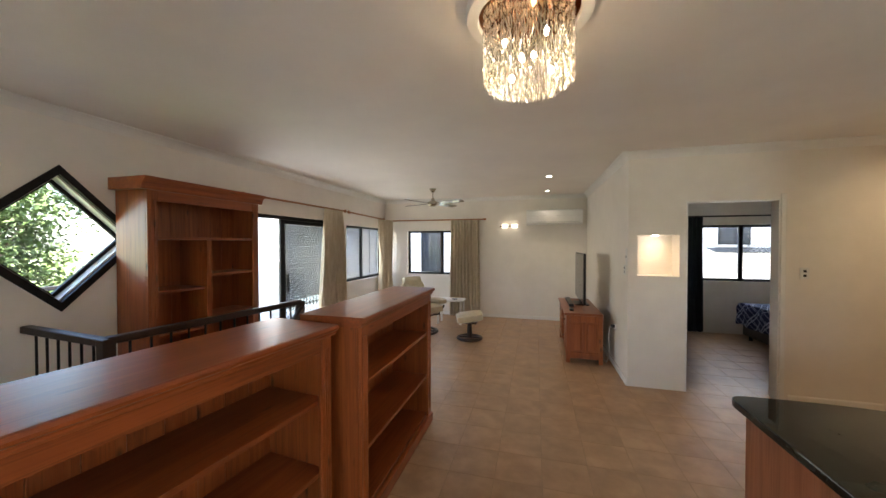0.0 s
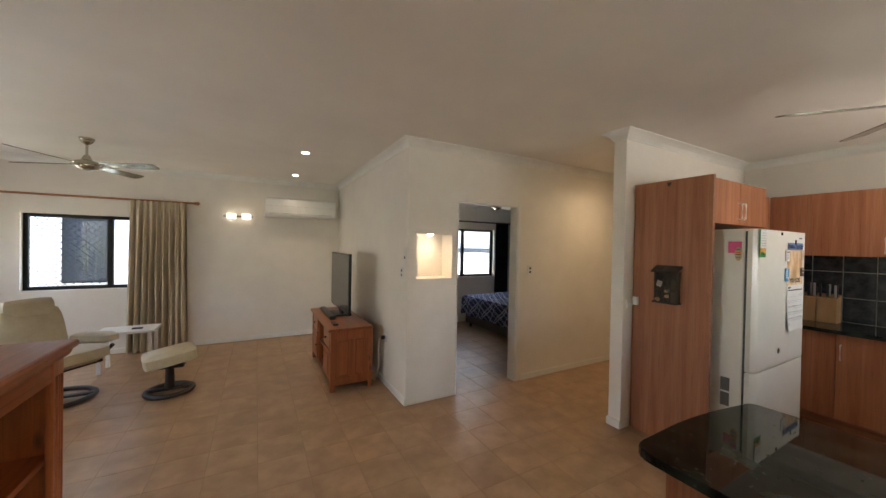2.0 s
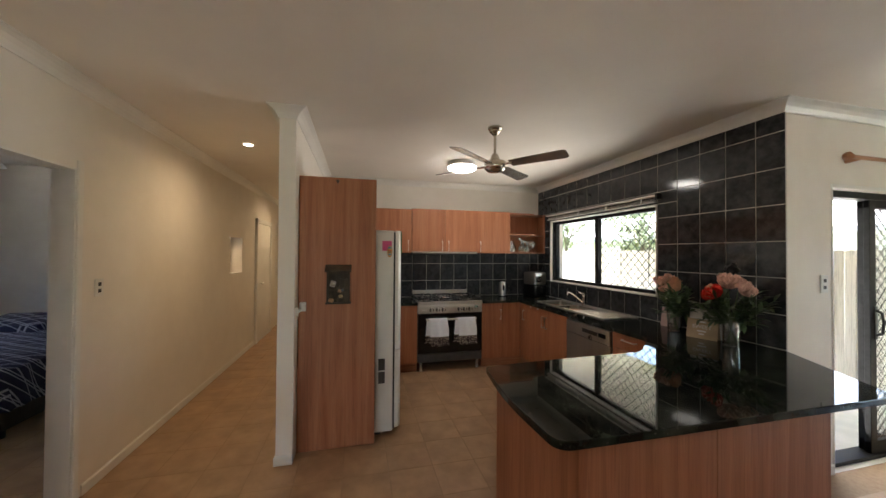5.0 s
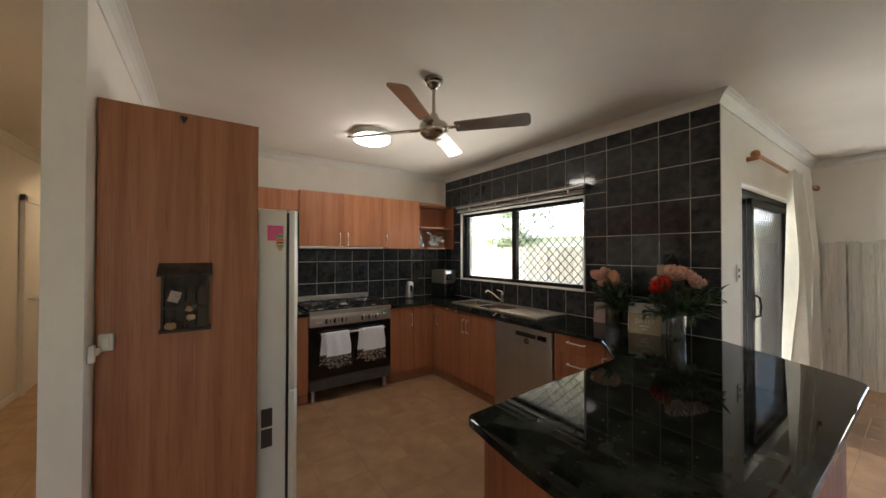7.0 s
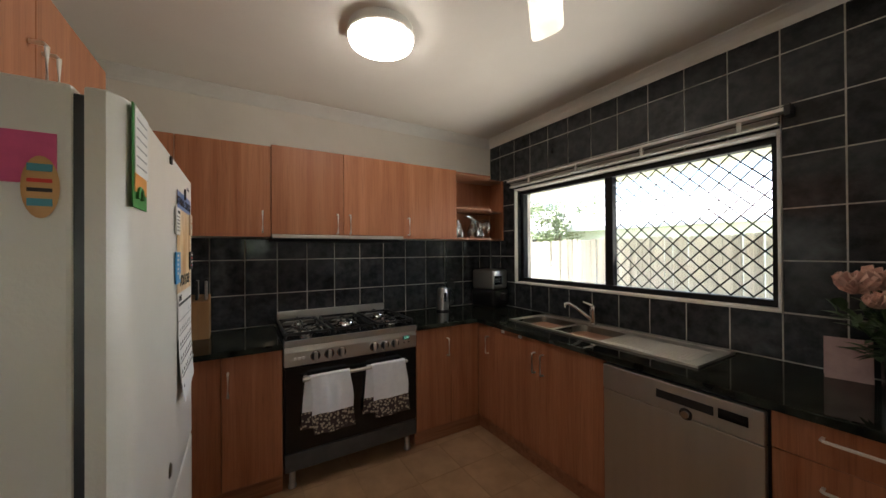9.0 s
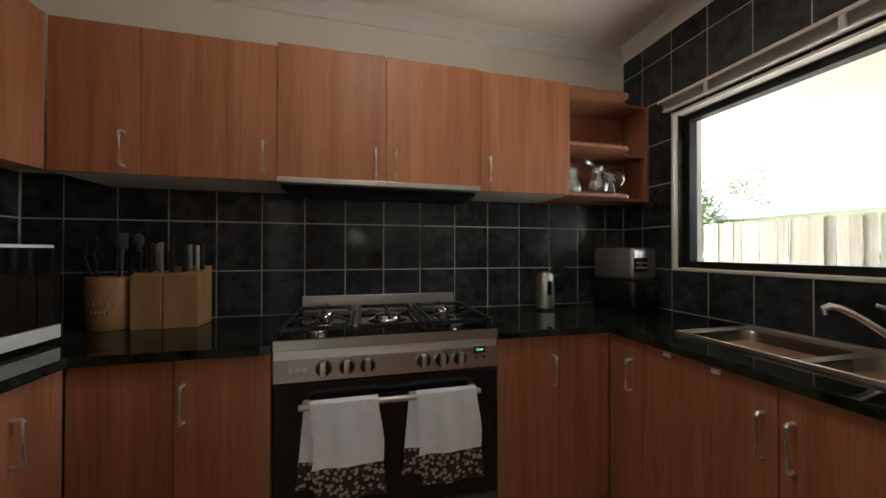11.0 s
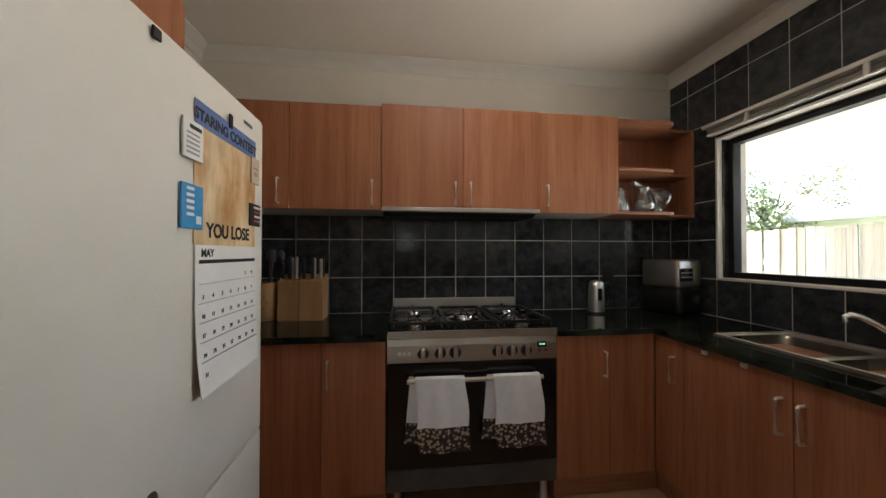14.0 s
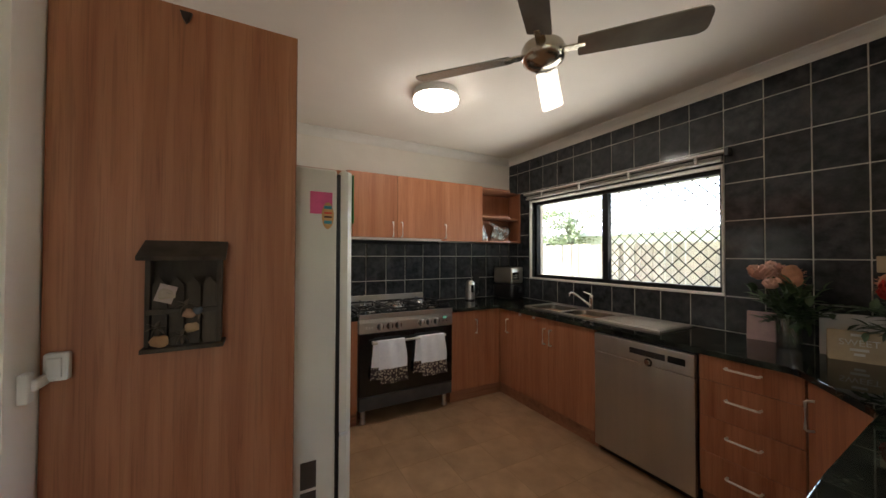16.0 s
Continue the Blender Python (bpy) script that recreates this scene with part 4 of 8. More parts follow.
box(bm, (1.345, 0.69, 0.002), (2.055, 1.905, 0.857))
part("body", bm, LAM_DARK, pen)
for y0, y1 in ((0.65, 1.30), (1.303, 1.932)):
    bm = B()
    box(bm, (1.322, y0, 0.002), (1.343, y1, 0.857), 0.002)
    part("back_panel", bm, LAM, pen)
bm = B()
box(bm, (1.344, 1.907, 0.002), (2.06, 1.93, 0.857), 0.002)
part("end_panel", bm, LAM, pen)
bm = B()
box(bm, (1.344, 0.65, 0.002), (2.0, 0.67, 0.857), 0.002)
part("end_panel", bm, LAM, pen)


def round_off(pts, r, n=5):
    out = []
    for i, p in enumerate(pts):
        p = Vector(p)
        rr = r.get(i, 0)
        if not rr:
            out.append(tuple(p))
            continue
        a, b = (Vector(pts[i - 1]) - p).normalized(), (Vector(pts[(i + 1) % len(pts)]) - p).normalized()
        for k in range(n + 1):
            t = k / n
            s, e = p + a * rr, p + b * rr
            out.append(tuple(s * (1 - t) ** 2 + p * 2 * t * (1 - t) + e * t * t))
    return out


def slab(bm, pts, z0, z1, keep=None):
    n = len(pts)
    lo = [bm.verts.new((*p, z0)) for p in pts]
    hi = [bm.verts.new((*p, z1)) for p in pts]
    fs = [bm.faces.new(lo[::-1]), bm.faces.new(hi)]
    es = []
    for i in range(n):
        fs.append(bm.faces.new((lo[i], lo[(i + 1) % n], hi[(i + 1) % n], hi[i])))
        a, b = pts[i], pts[(i + 1) % n]
        if keep is None or not keep(a, b):
            es += [bm.edges.get((hi[i], hi[(i + 1) % n])), bm.edges.get((lo[i], lo[(i + 1) % n]))]
    bmesh.ops.recalc_face_normals(bm, faces=fs)
    bmesh.ops.bevel(bm, geom=es, offset=0.004, segments=2, affect="EDGES", profile=0.5)


def flush(a, b):
    same = abs(a[0] - b[0]) < 1e-4 and (abs(a[0] - 3.62) < 1e-3 or abs(a[0] - 4.38) < 1e-3)
    return same or a[1] < -0.1 and b[1] < -0.1 and a[0] > 1.94 or a[0] > 5.2 and b[0] > 5.2


WT = thing("worktop", (3.0, 0.3, 0.86), "polished black granite worktop with a breakfast bench", "worktop")
bm = B()
EDGE = [(3.62, -0.115), (3.62, 0.525), (2.43, 0.525), (2.145, 0.87), (2.125, 1.5), (2.095, 1.985), (1.72, 2.045), (1.295, 2.032), (1.283, 0.31), (1.335, 0.245), (1.93, -0.115)]
slab(bm, round_off(EDGE, {2: 0.05, 3: 0.06, 5: 0.03, 6: 0.2, 7: 0.07, 8: 0.03, 9: 0.03}), 0.868, 0.9, flush)
part("bench_slab", bm, GRANITE, WT)
bm = B()
slab(bm, [(4.38, 0.525), (3.62, 0.525), (3.62, 0.33), (4.38, 0.33)], 0.868, 0.9, lambda a, b: not (a[1] > 0.5 and b[1] > 0.5))
part("sink_front_slab", bm, GRANITE, WT)
bm = B()
slab(bm, [(4.38, 0.03), (3.62, 0.03), (3.62, -0.115), (4.38, -0.115)], 0.868, 0.9, lambda a, b: True)
part("sink_back_slab", bm, GRANITE, WT)
bm = B()
slab(bm, [(5.216, -0.115), (5.216, 1.063), (4.588, 1.063), (4.588, 0.525), (4.38, 0.525), (4.38, -0.115)], 0.868, 0.9, flush)
part("corner_slab", bm, GRANITE, WT)
bm = B()
W2 = thing("worktop", (4.8, 2.6, 0.868), "polished black granite worktop in the corner beside the stove", "worktop")
slab(bm, [(4.588, 1.947), (5.216, 1.947), (5.216, 3.147), (4.588, 3.147)], 0.868, 0.9, lambda a, b: a[0] > 5.2 and b[0] > 5.2 or a[1] > 3.1 and b[1] > 3.1 or b[1] > 3.1 and a[0] < 4.6 or a[1] > 3.1 and b[0] < 4.6)
part("stove_side_slab", bm, GRANITE, W2)
bm = B()
slab(bm, [(4.148, 2.535), (4.5865, 2.535), (4.5865, 3.147), (4.148, 3.147)], 0.868, 0.9, lambda a, b: a[1] > 3.1 or b[1] > 3.1)
part("fridge_side_slab", bm, GRANITE, W2)


# ---------------------------------------------------------------- stove
def stove():
    th = thing("range_cooker", (4.9, 1.505, 0), "wide stainless steel range cooker with a gas hob", "stove")
    y0, y1 = 1.068, 1.942
    bm = B()
    box(bm, (4.66, y0, 0.12), (5.19, y1, 0.895), 0.003)
    part("body", bm, GREYPAINT, th)
    for x in (4.66, 5.12):
        for y in (y0 + 0.05, y1 - 0.05):
            bm = B()
            lathe(bm, (x, y, 0), [(0.024, 0.0), (0.026, 0.01), (0.02, 0.02), (0.019, 0.12)], 16)
            part("leg", bm, STEEL, th, "steel foot", True)
    bm = B()
    prism(bm, [(4.60, 0.756), (4.598, 0.84), (4.606, 0.872), (4.592, 0.878), (4.592, 0.912), (4.66, 0.914), (4.66, 0.756)], y0, y1, "y", 0.003)
    panel = part("control_panel", bm, STEEL, th, "brushed steel control panel")
    for y in (1.766, 1.682, 1.605, 1.388, 1.312, 1.236):
        bm = B()
        cyl(bm, (4.600, y, 0.803), (4.592, y, 0.803), 0.031, seg=24)
        kb = part("knob_ring", bm, CHROME, panel, "", True)
        bm = B()
        cyl(bm, (4.593, y, 0.803), (4.584, y, 0.803), 0.027, 0.026, 24)
        part("knob_skirt", bm, BLACKPL, panel, "black knob skirt", True)
        bm = B()
        box(bm, (4.560, y - 0.0105, 0.774), (4.584, y + 0.0105, 0.834), 0.006)
        part("knob", bm, STEEL, panel, "steel control knob", True)
    for y in (1.882, 1.858, 1.834):
        bm = B()
        cyl(bm, (4.601, y, 0.80), (4.592, y, 0.80), 0.009, seg=14)
        part("button", bm, WHITEPL, panel, "", True)
    bm = B()
    box(bm, (4.5935, 1.125, 0.818), (4.60, 1.175, 0.845), 0.001)
    disp = part("clock_display", bm, BLACKGL, panel)
    words("clock_digits", "0:44", 0.018, Matrix.Translation((4.5932, 1.150, 0.8315)) @ Matrix(((0, 0, -1, 0), (-1, 0, 0, 0), (0, 1, 0, 0), (0, 0, 0, 1))), glow("green_digits", (0.25, 1.0, 0.65), 0.12), panel, 0.0002, "green lit digits")
    for y in (1.165, 1.13):
        bm = B()
        cyl(bm, (4.601, y, 0.80), (4.593, y, 0.80), 0.005, seg=10)
        part("button", bm, BLACKPL, panel, "", True)
    bm = B()
    box(bm, (4.598, y0 + 0.002, 0.238), (4.638, y1 - 0.002, 0.75), 0.004)
    door = part("oven_door", bm, BLACKGL, th, "dark glass oven door")
    bm = B()
    tube(bm, [(4.548, 1.165, 0.682), (4.548, 1.845, 0.682)], 0.011, 12)
    for y in (1.185, 1.825):
        box(bm, (4.548, y - 0.012, 0.673), (4.60, y + 0.012, 0.691), 0.003)
    part("handle", bm, STEEL, door, "steel oven rail", True)
    bm = B()
    box(bm, (4.602, y0 + 0.002, 0.122), (4.638, y1 - 0.002, 0.23), 0.004)
    part("storage_drawer", bm, GREYPAINT, th, "dark grey drawer front")
    bm = B()
    box(bm, (4.605, y0 + 0.003, 0.896), (5.185, y1 - 0.003, 0.916), 0.004)
    hob = part("hob", bm, BLACKGL, th, "dark enamel hob")
    for bx, by, r in ((4.75, 1.80, 0.045), (5.03, 1.80, 0.035), (4.90, 1.505, 0.06), (4.75, 1.21, 0.045), (5.03, 1.21, 0.035)):
        bm = B()
        lathe(bm, (bx, by, 0.916), [(r * 1.5, 0.0), (r * 1.5, 0.004), (r * 1.05, 0.008), (r, 0.02), (r * 0.95, 0.024), (r * 0.5, 0.026), (0.0, 0.026)], 24)
        part("burner", bm, CHROME, hob, "polished burner", True)
    for yc, w in ((1.80, 0.26), (1.505, 0.26), (1.21, 0.26)):
        bm = B()
        for yy in (yc - w / 2, yc + w / 2):
            box(bm, (4.64, yy - 0.006, 0.933), (5.14, yy + 0.006, 0.951), 0.003)
        for xx in (4.64, 5.14):
            box(bm, (xx - 0.006, yc - w / 2, 0.933), (xx + 0.006, yc + w / 2, 0.951), 0.003)
        for xx in ((4.75, 5.03) if yc != 1.505 else (4.90,)):
            for k in range(4):
                a = k * math.pi / 2
                p, q = Vector((xx + 0.13 * math.cos(a), yc + 0.125 * math.sin(a), 0.944)), Vector((xx + 0.03 * math.cos(a), yc + 0.03 * math.sin(a), 0.958))
                tube(bm, [p, (p + q) / 2 + Vector((0, 0, 0.012)), q], 0.006, 6)
        for xx in (4.645, 5.135):
            for yy in (yc - w / 2, yc + w / 2):
                cyl(bm, (xx, yy, 0.915), (xx, yy, 0.938), 0.007, seg=8)
        part("pan_support", bm, BLACKPL, hob, "black cast-iron pan support")
    bm = B()
    box(bm, (5.176, 1.10, 0.905), (5.19, 1.93, 1.0), 0.003)
    part("splash_rail", bm, STEEL, th, "low steel upstand")


stove()


def tea_towel(name, ya, yb, drop, seed):
    rnd = random.Random(seed)
    th = thing(name, (4.55, (ya + yb) / 2, 0.29), "white tea towel with dark floral hem over the oven rail", "towel", "tea towels on the oven rail")
    ph = rnd.uniform(0, 6)

    def skin(x, y_in, zt, zb, shift):
        def f(u, v):
            z = zt + (zb - zt) * v
            y = ya + (yb - ya) * (u + 0.05 * (u - 0.5) * v) + shift * v + 0.006 * math.sin(5 * v + ph)
            w = 0.004 + 0.006 * v
            return (x - w * (0.6 + 0.5 * math.sin(9 * u + ph + 2 * v)) - 0.0015 * math.sin(17 * u + 3 * ph), y, z)
        return f
    bm = B()
    sheet(bm, skin(4.535, 0, 0.697, 0.462, -0.008), 22, 14, 0.002)
    part("front_cloth", bm, TOWEL, th, "plain white cotton", True)
    f2 = skin(4.535, 0, 0.697, 0.462, -0.008)
    e = [f2(i / 22, 1.0) for i in range(23)]
    bm = B()
    sheet(bm, lambda u, v: (e[round(u * 22)][0] - 0.003 - 0.004 * v * math.sin(9 * u + ph), e[round(u * 22)][1] - 0.012 * v, 0.465 - drop * v), 22, 6, 0.002)
    part("hem", bm, FLORAL, th, "dark floral printed cotton hem", True)
    bm = B()
    sheet(bm, lambda u, v: (4.534 + 0.03 * (1 - math.cos(math.pi * v)) / 2, ya + (yb - ya) * u + 0.006 * math.sin(ph), 0.695 + 0.006 * math.sin(math.pi * v)), 22, 4, 0.002)
    part("fold", bm, TOWEL, th, "", True)
    bm = B()
    sheet(bm, lambda u, v: (4.566 + 0.006 * math.sin(7 * u), ya + 0.03 + (yb - ya) * u + 0.02 * v, 0.695 - 0.23 * v), 18, 8, 0.002)
    part("back_cloth", bm, TOWEL, th, "", True)
    bm = B()
    sheet(bm, lambda u, v: (4.566 + 0.006 * math.sin(7 * u), ya + 0.05 + (yb - ya) * u + 0.008 * v, 0.478 - 0.10 * v), 18, 4, 0.002)
    part("hem", bm, FLORAL, th, "dark floral printed cotton hem", True)


tea_towel("tea_towel", 1.562, 1.800, 0.118, 3)
tea_towel("tea_towel", 1.180, 1.418, 0.115, 8)

# range hood
rh = thing("range_hood", (5.0, 1.52, 1.53), "slim stainless steel slide-out range hood", "range hood")
bm = B()
box(bm, (4.845, 1.054, 1.540), (4.90, 1.986, 1.564), 0.002)
part("front_strip", bm, STEEL, rh)
bm = B()
prism(bm, [(4.90, 1.562), (4.90, 1.542), (4.95, 1.522), (5.19, 1.522), (5.19, 1.562)], 1.058, 1.982, "y")
part("filter_housing", bm, BLACKPL, rh, "dark filter housing")


# ---------------------------------------------------------------- fridge
def fridge():
    th = thing("fridge", (3.6, 2.75, 0), "cream-white upright fridge freezer with magnets and papers", "fridge")
    x0, x1 = 3.185, 4.14
    bm = B()
    box(bm, (x0, 2.402, 0.03), (x1, 3.10, 1.735), 0.008)
    part("body", bm, FRIDGE, th)
    bm = B()
    box(bm, (x0 + 0.006, 2.386, 0.05), (x1 - 0.02, 2.404, 1.72))
    part("door_seal", bm, BLACKPL, th, "dark rubber seal")
    prof = []
    for k in range(41):
        u = k / 40
        x = x0 + (x1 - x0) * u
        edge = min(u, 1 - u)
        y = 2.335 + 0.026 * max(0.0, 1 - edge / 0.05) ** 2
        prof.append((x, y))
    prof = [(x0, 2.388)] + prof + [(x1, 2.388)]
    for nm, za, zb in (("freezer_door", 0.06, 0.714), ("fridge_door", 0.722, 1.735)):
        bm = B()
        prism(bm, prof, za, zb, "z", 0.006)
        part(nm, bm, FRIDGE, th, "", True)
    bm = B()
    lathe(bm, (3.607, 2.3345, 0.83), [(0.0, -0.003), (0.016, -0.003), (0.022, 0.001)], 20, "y")
    part("badge", bm, plain("bronze_badge", (0.10, 0.075, 0.04), 0.3, 0.8), th, "oval bronze badge", True)
    for x in (3.21, 4.05):
        for y in (2.50, 3.0):
            bm = B()
            box(bm, (x, y, 0.0), (x + 0.06, y + 0.06, 0.032), 0.004)
            part("foot", bm, BLACKPL, th)
    return th


fridge()

# ---------------------------------------------------------------- dishwasher
dw = thing("dishwasher", (3.12, 0.3, 0), "stainless steel dishwasher under the worktop", "dishwasher")
bm = B()
box(bm, (2.842, 0.0, 0.10), (3.488, 0.49, 0.862))
part("body", bm, GREYPAINT, dw)
bm = B()
box(bm, (2.844, 0.491, 0.06), (3.486, 0.520, 0.722), 0.004)
part("door", bm, STEELZ, dw)
bm = B()
box(bm, (2.844, 0.491, 0.726), (3.486, 0.524, 0.852), 0.005)
cp = part("control_panel", bm, STEELZ, dw)
bm = B()
box(bm, (3.0, 0.5235, 0.775), (3.22, 0.5275, 0.812), 0.004)
part("handle_recess", bm, BLACKPL, cp, "dark grip recess")
bm = B()
box(bm, (2.89, 0.5235, 0.775), (2.985, 0.5265, 0.815), 0.002)
part("display", bm, BLACKGL, cp)
bm = B()
lathe(bm, (3.10, 0.520, 0.742), [(0.0, 0.018), (0.015, 0.018), (0.019, 0.0)], 18, "y")
part("dial", bm, CHROME, cp, "", True)
bm = B()
lathe(bm, (3.10, 0.5205, 0.742), [(0.0, 0.004), (0.025, 0.004), (0.027, 0.0)], 20, "y")
part("dial_ring", bm, BLACKPL, cp, "dark ring round the dial", True)
bm = B()
box(bm, (2.85, 0.42, 0.003), (3.48, 0.46, 0.099), 0.002)
part("kickplate", bm, BLACKPL, dw)


# ---------------------------------------------------------------- sink and tap
# darker than STEEL: shade inside the bowls is put into the colour
SHADEDSTEEL = surface("shaded_bowl_steel", (0.26, 0.245, 0.22), (0.34, 0.32, 0.29), 6, 0.22, 0.34, metal=1, bump=0.05)


def sink():
    th = thing("kitchen_sink", (3.78, 0.15, 0.9), "stainless steel double-bowl sink with drainer let into the worktop", "sink")
    x0, x1, y0, y1 = 3.12, 4.40, -0.05, 0.36
    bowls = [(3.64, 3.98), (4.015, 4.355)]
    b0, b1 = 0.03, 0.325
    bm = B()
    z0, z1 = 0.9, 0.908
    for a, b in (((x0, y0), (x1, b0)), ((x0, b1), (x1, y1)), ((x0, b0), (bowls[0][0], b1)), ((bowls[0][1], b0), (bowls[1][0], b1)), ((bowls[1][1], b0), (x1, b1))):
        box(bm, (*a, z0), (*b, z1))
    for a, b in (((x0, y0), (x1, y0 + 0.012)), ((x0, y1 - 0.012), (x1, y1)), ((x0, y0), (x0 + 0.012, y1)), ((x1 - 0.012, y0), (x1, y1))):
        box(bm, (*a, z1 - 0.001), (*b, z1 + 0.005), 0.002)
    part("rim", bm, STEEL, th)
    for a, b in bowls:
        bm = B()
        rows = []
        for z, ins, r in ((0.907, 0.0, 0.05), (0.89, 0.006, 0.055), (0.78, 0.016, 0.06), (0.755, 0.03, 0.07), (0.748, 0.06, 0.08)):
            pts = round_off([(a + ins, b0 + ins), (b - ins, b0 + ins), (b - ins, b1 - ins), (a + ins, b1 - ins)], {i: r for i in range(4)}, 5)
            rows.append([bm.verts.new((*p, z)) for p in pts])
        for u, v in zip(rows, rows[1:]):
            for k in range(len(u)):
                bm.faces.new((u[k], v[k], v[(k + 1) % len(u)], u[(k + 1) % len(u)]))
        bm.faces.new(rows[-1])
        # corner fillets closing the square cut to the round bowl
        sq = [bm.verts.new((*p, 0.907)) for p in ((a, b0), (b, b0), (b, b1), (a, b1))]
        for i in range(4):
            arc = rows[0][i * 6:(i + 1) * 6]
            for k in range(5):
                bm.faces.new((sq[i], arc[k + 1], arc[k]))
        bmesh.ops.recalc_face_normals(bm, faces=bm.faces)
        bowl = part("bowl", bm, SHADEDSTEEL, th, "pressed steel bowl", True)
        bm = B()
        lathe(bm, ((a + b) / 2, 0.18, 0.749), [(0.035, 0.0), (0.035, 0.003), (0.025, 0.0035), (0.0, 0.001)], 20)
        part("drain", bm, CHROME, bowl, "", True)
    for k in range(9):
        bm = B()
        y = b0 + 0.02 + k * 0.028
        box(bm, (x0 + 0.06, y, 0.9075), (3.60, y + 0.012, 0.911), 0.0015)
        part("drainer_rib", bm, STEEL, th)
    tap = thing("mixer_tap", (3.93, -0.02, 0.908), "chrome single-lever mixer tap", "tap")
    bm = B()
    lathe(bm, (3.93, -0.02, 0.908), [(0.026, 0.0), (0.026, 0.008), (0.021, 0.014), (0.021, 0.10), (0.023, 0.105), (0.021, 0.13), (0.008, 0.138), (0.0, 0.138)], 20)
    part("body", bm, CHROME, tap, "", True)
    bm = B()
    tube(bm, [(3.93, -0.01, 0.945), (3.96, 0.03, 0.985), (4.0, 0.07, 1.03), (4.03, 0.10, 1.055), (4.045, 0.115, 1.06), (4.055, 0.125, 1.05), (4.055, 0.125, 1.03)], [0.013, 0.012, 0.011, 0.011, 0.011, 0.011, 0.011], 12)
    part("spout", bm, CHROME, tap, "", True)
    bm = B()
    tube(bm, [(3.93, -0.02, 1.046), (3.955, -0.01, 1.054), (3.99, 0.01, 1.068)], [0.012, 0.009, 0.007], 10)
    part("lever", bm, CHROME, tap, "", True)


sink()

# ---------------------------------------------------------------- living room
def bookcase_low(name, base, w, d, h, shelves, rz, label):
    """A low pine bookcase: local x is the front side, y its length; open towards +x."""
    th = thing(name, base, label, "bookcase", "low bookcases", rz=rz)
    m = pose(*base, 0, 0, rz)

    def put(nm, bm, mat, lab=""):
        bm.transform(m)
        return part(nm, bm, mat, th, lab)
    hd, hw = d / 2, w / 2
    bm = B()
    prism(bm, [(-hd - 0.0, h - 0.055), (hd + 0.006, h - 0.055), (hd + 0.012, h - 0.045), (hd + 0.014, h - 0.034), (hd + 0.028, h - 0.026), (hd + 0.032, h - 0.014), (hd + 0.028, h - 0.003),
               (hd + 0.02, h), (-hd - 0.0, h)], -hw - 0.025, hw + 0.025, "y")
    put("top", bm, PINE_Y, "polished top with a moulded edge")
    for s in (-1, 1):
        bm = B()
        box(bm, (-hd, s * hw - 0.012 * (s + 1), 0.002), (hd - 0.022, s * hw - 0.012 * (s - 1), h - 0.056), 0.002)
        put("side", bm, PINE)
        bm = B()
        y0, y1 = (s * hw, s * (hw - 0.075))
        box(bm, (hd - 0.021, min(y0, y1), 0.002), (hd, max(y0, y1), h - 0.056), 0.003)
        for k in (0.022, 0.038, 0.053):
            box(bm, (hd - 0.002, s * (hw - k) - 0.004, 0.14), (hd + 0.006, s * (hw - k) + 0.004, h - 0.11), 0.003)
        put("pilaster", bm, PINE, "fluted front post")
    bm = B()
    box(bm, (hd - 0.021, -hw + 0.0752, h - 0.125), (hd - 0.002, hw - 0.0752, h - 0.056), 0.003)
    put("frieze", bm, PINE_Y)
    bm = B()
    box(bm, (hd - 0.019, -hw - 0.012, 0.002), (hd + 0.016, hw + 0.012, 0.085), 0.005)
    put("plinth", bm, PINE_Y)
    n = max(4, round(w / 0.13))
    for k in range(n):
        y0 = -hw + 0.026 + (w - 0.052) * k / n
        bm = B()
        box(bm, (-hd + 0.001, y0 + 0.001, 0.01), (-hd + 0.014, y0 + (w - 0.052) / n - 0.001, h - 0.058), 0.002, 1)
        put("back_board", bm, PINE)
    for z in shelves:
        bm = B()
        box(bm, (-hd + 0.016, -hw + 0.026, z - 0.024), (hd - 0.024, hw - 0.026, z), 0.003)
        put("shelf", bm, PINE_Y)
    return th


bookcase_low("bookcase", (-0.645, 2.455, 0), 1.25, 0.37, 1.2, (0.09, 0.43, 0.81), 0, "low red-brown pine bookcase, empty, standing along the stairwell")
bookcase_low("bookcase", (-0.895, 0.83, 0), 1.86, 0.42, 1.172, (0.09, 0.43, 0.80), -6.5, "long low red-brown pine bookcase, empty, beside the stair rail")


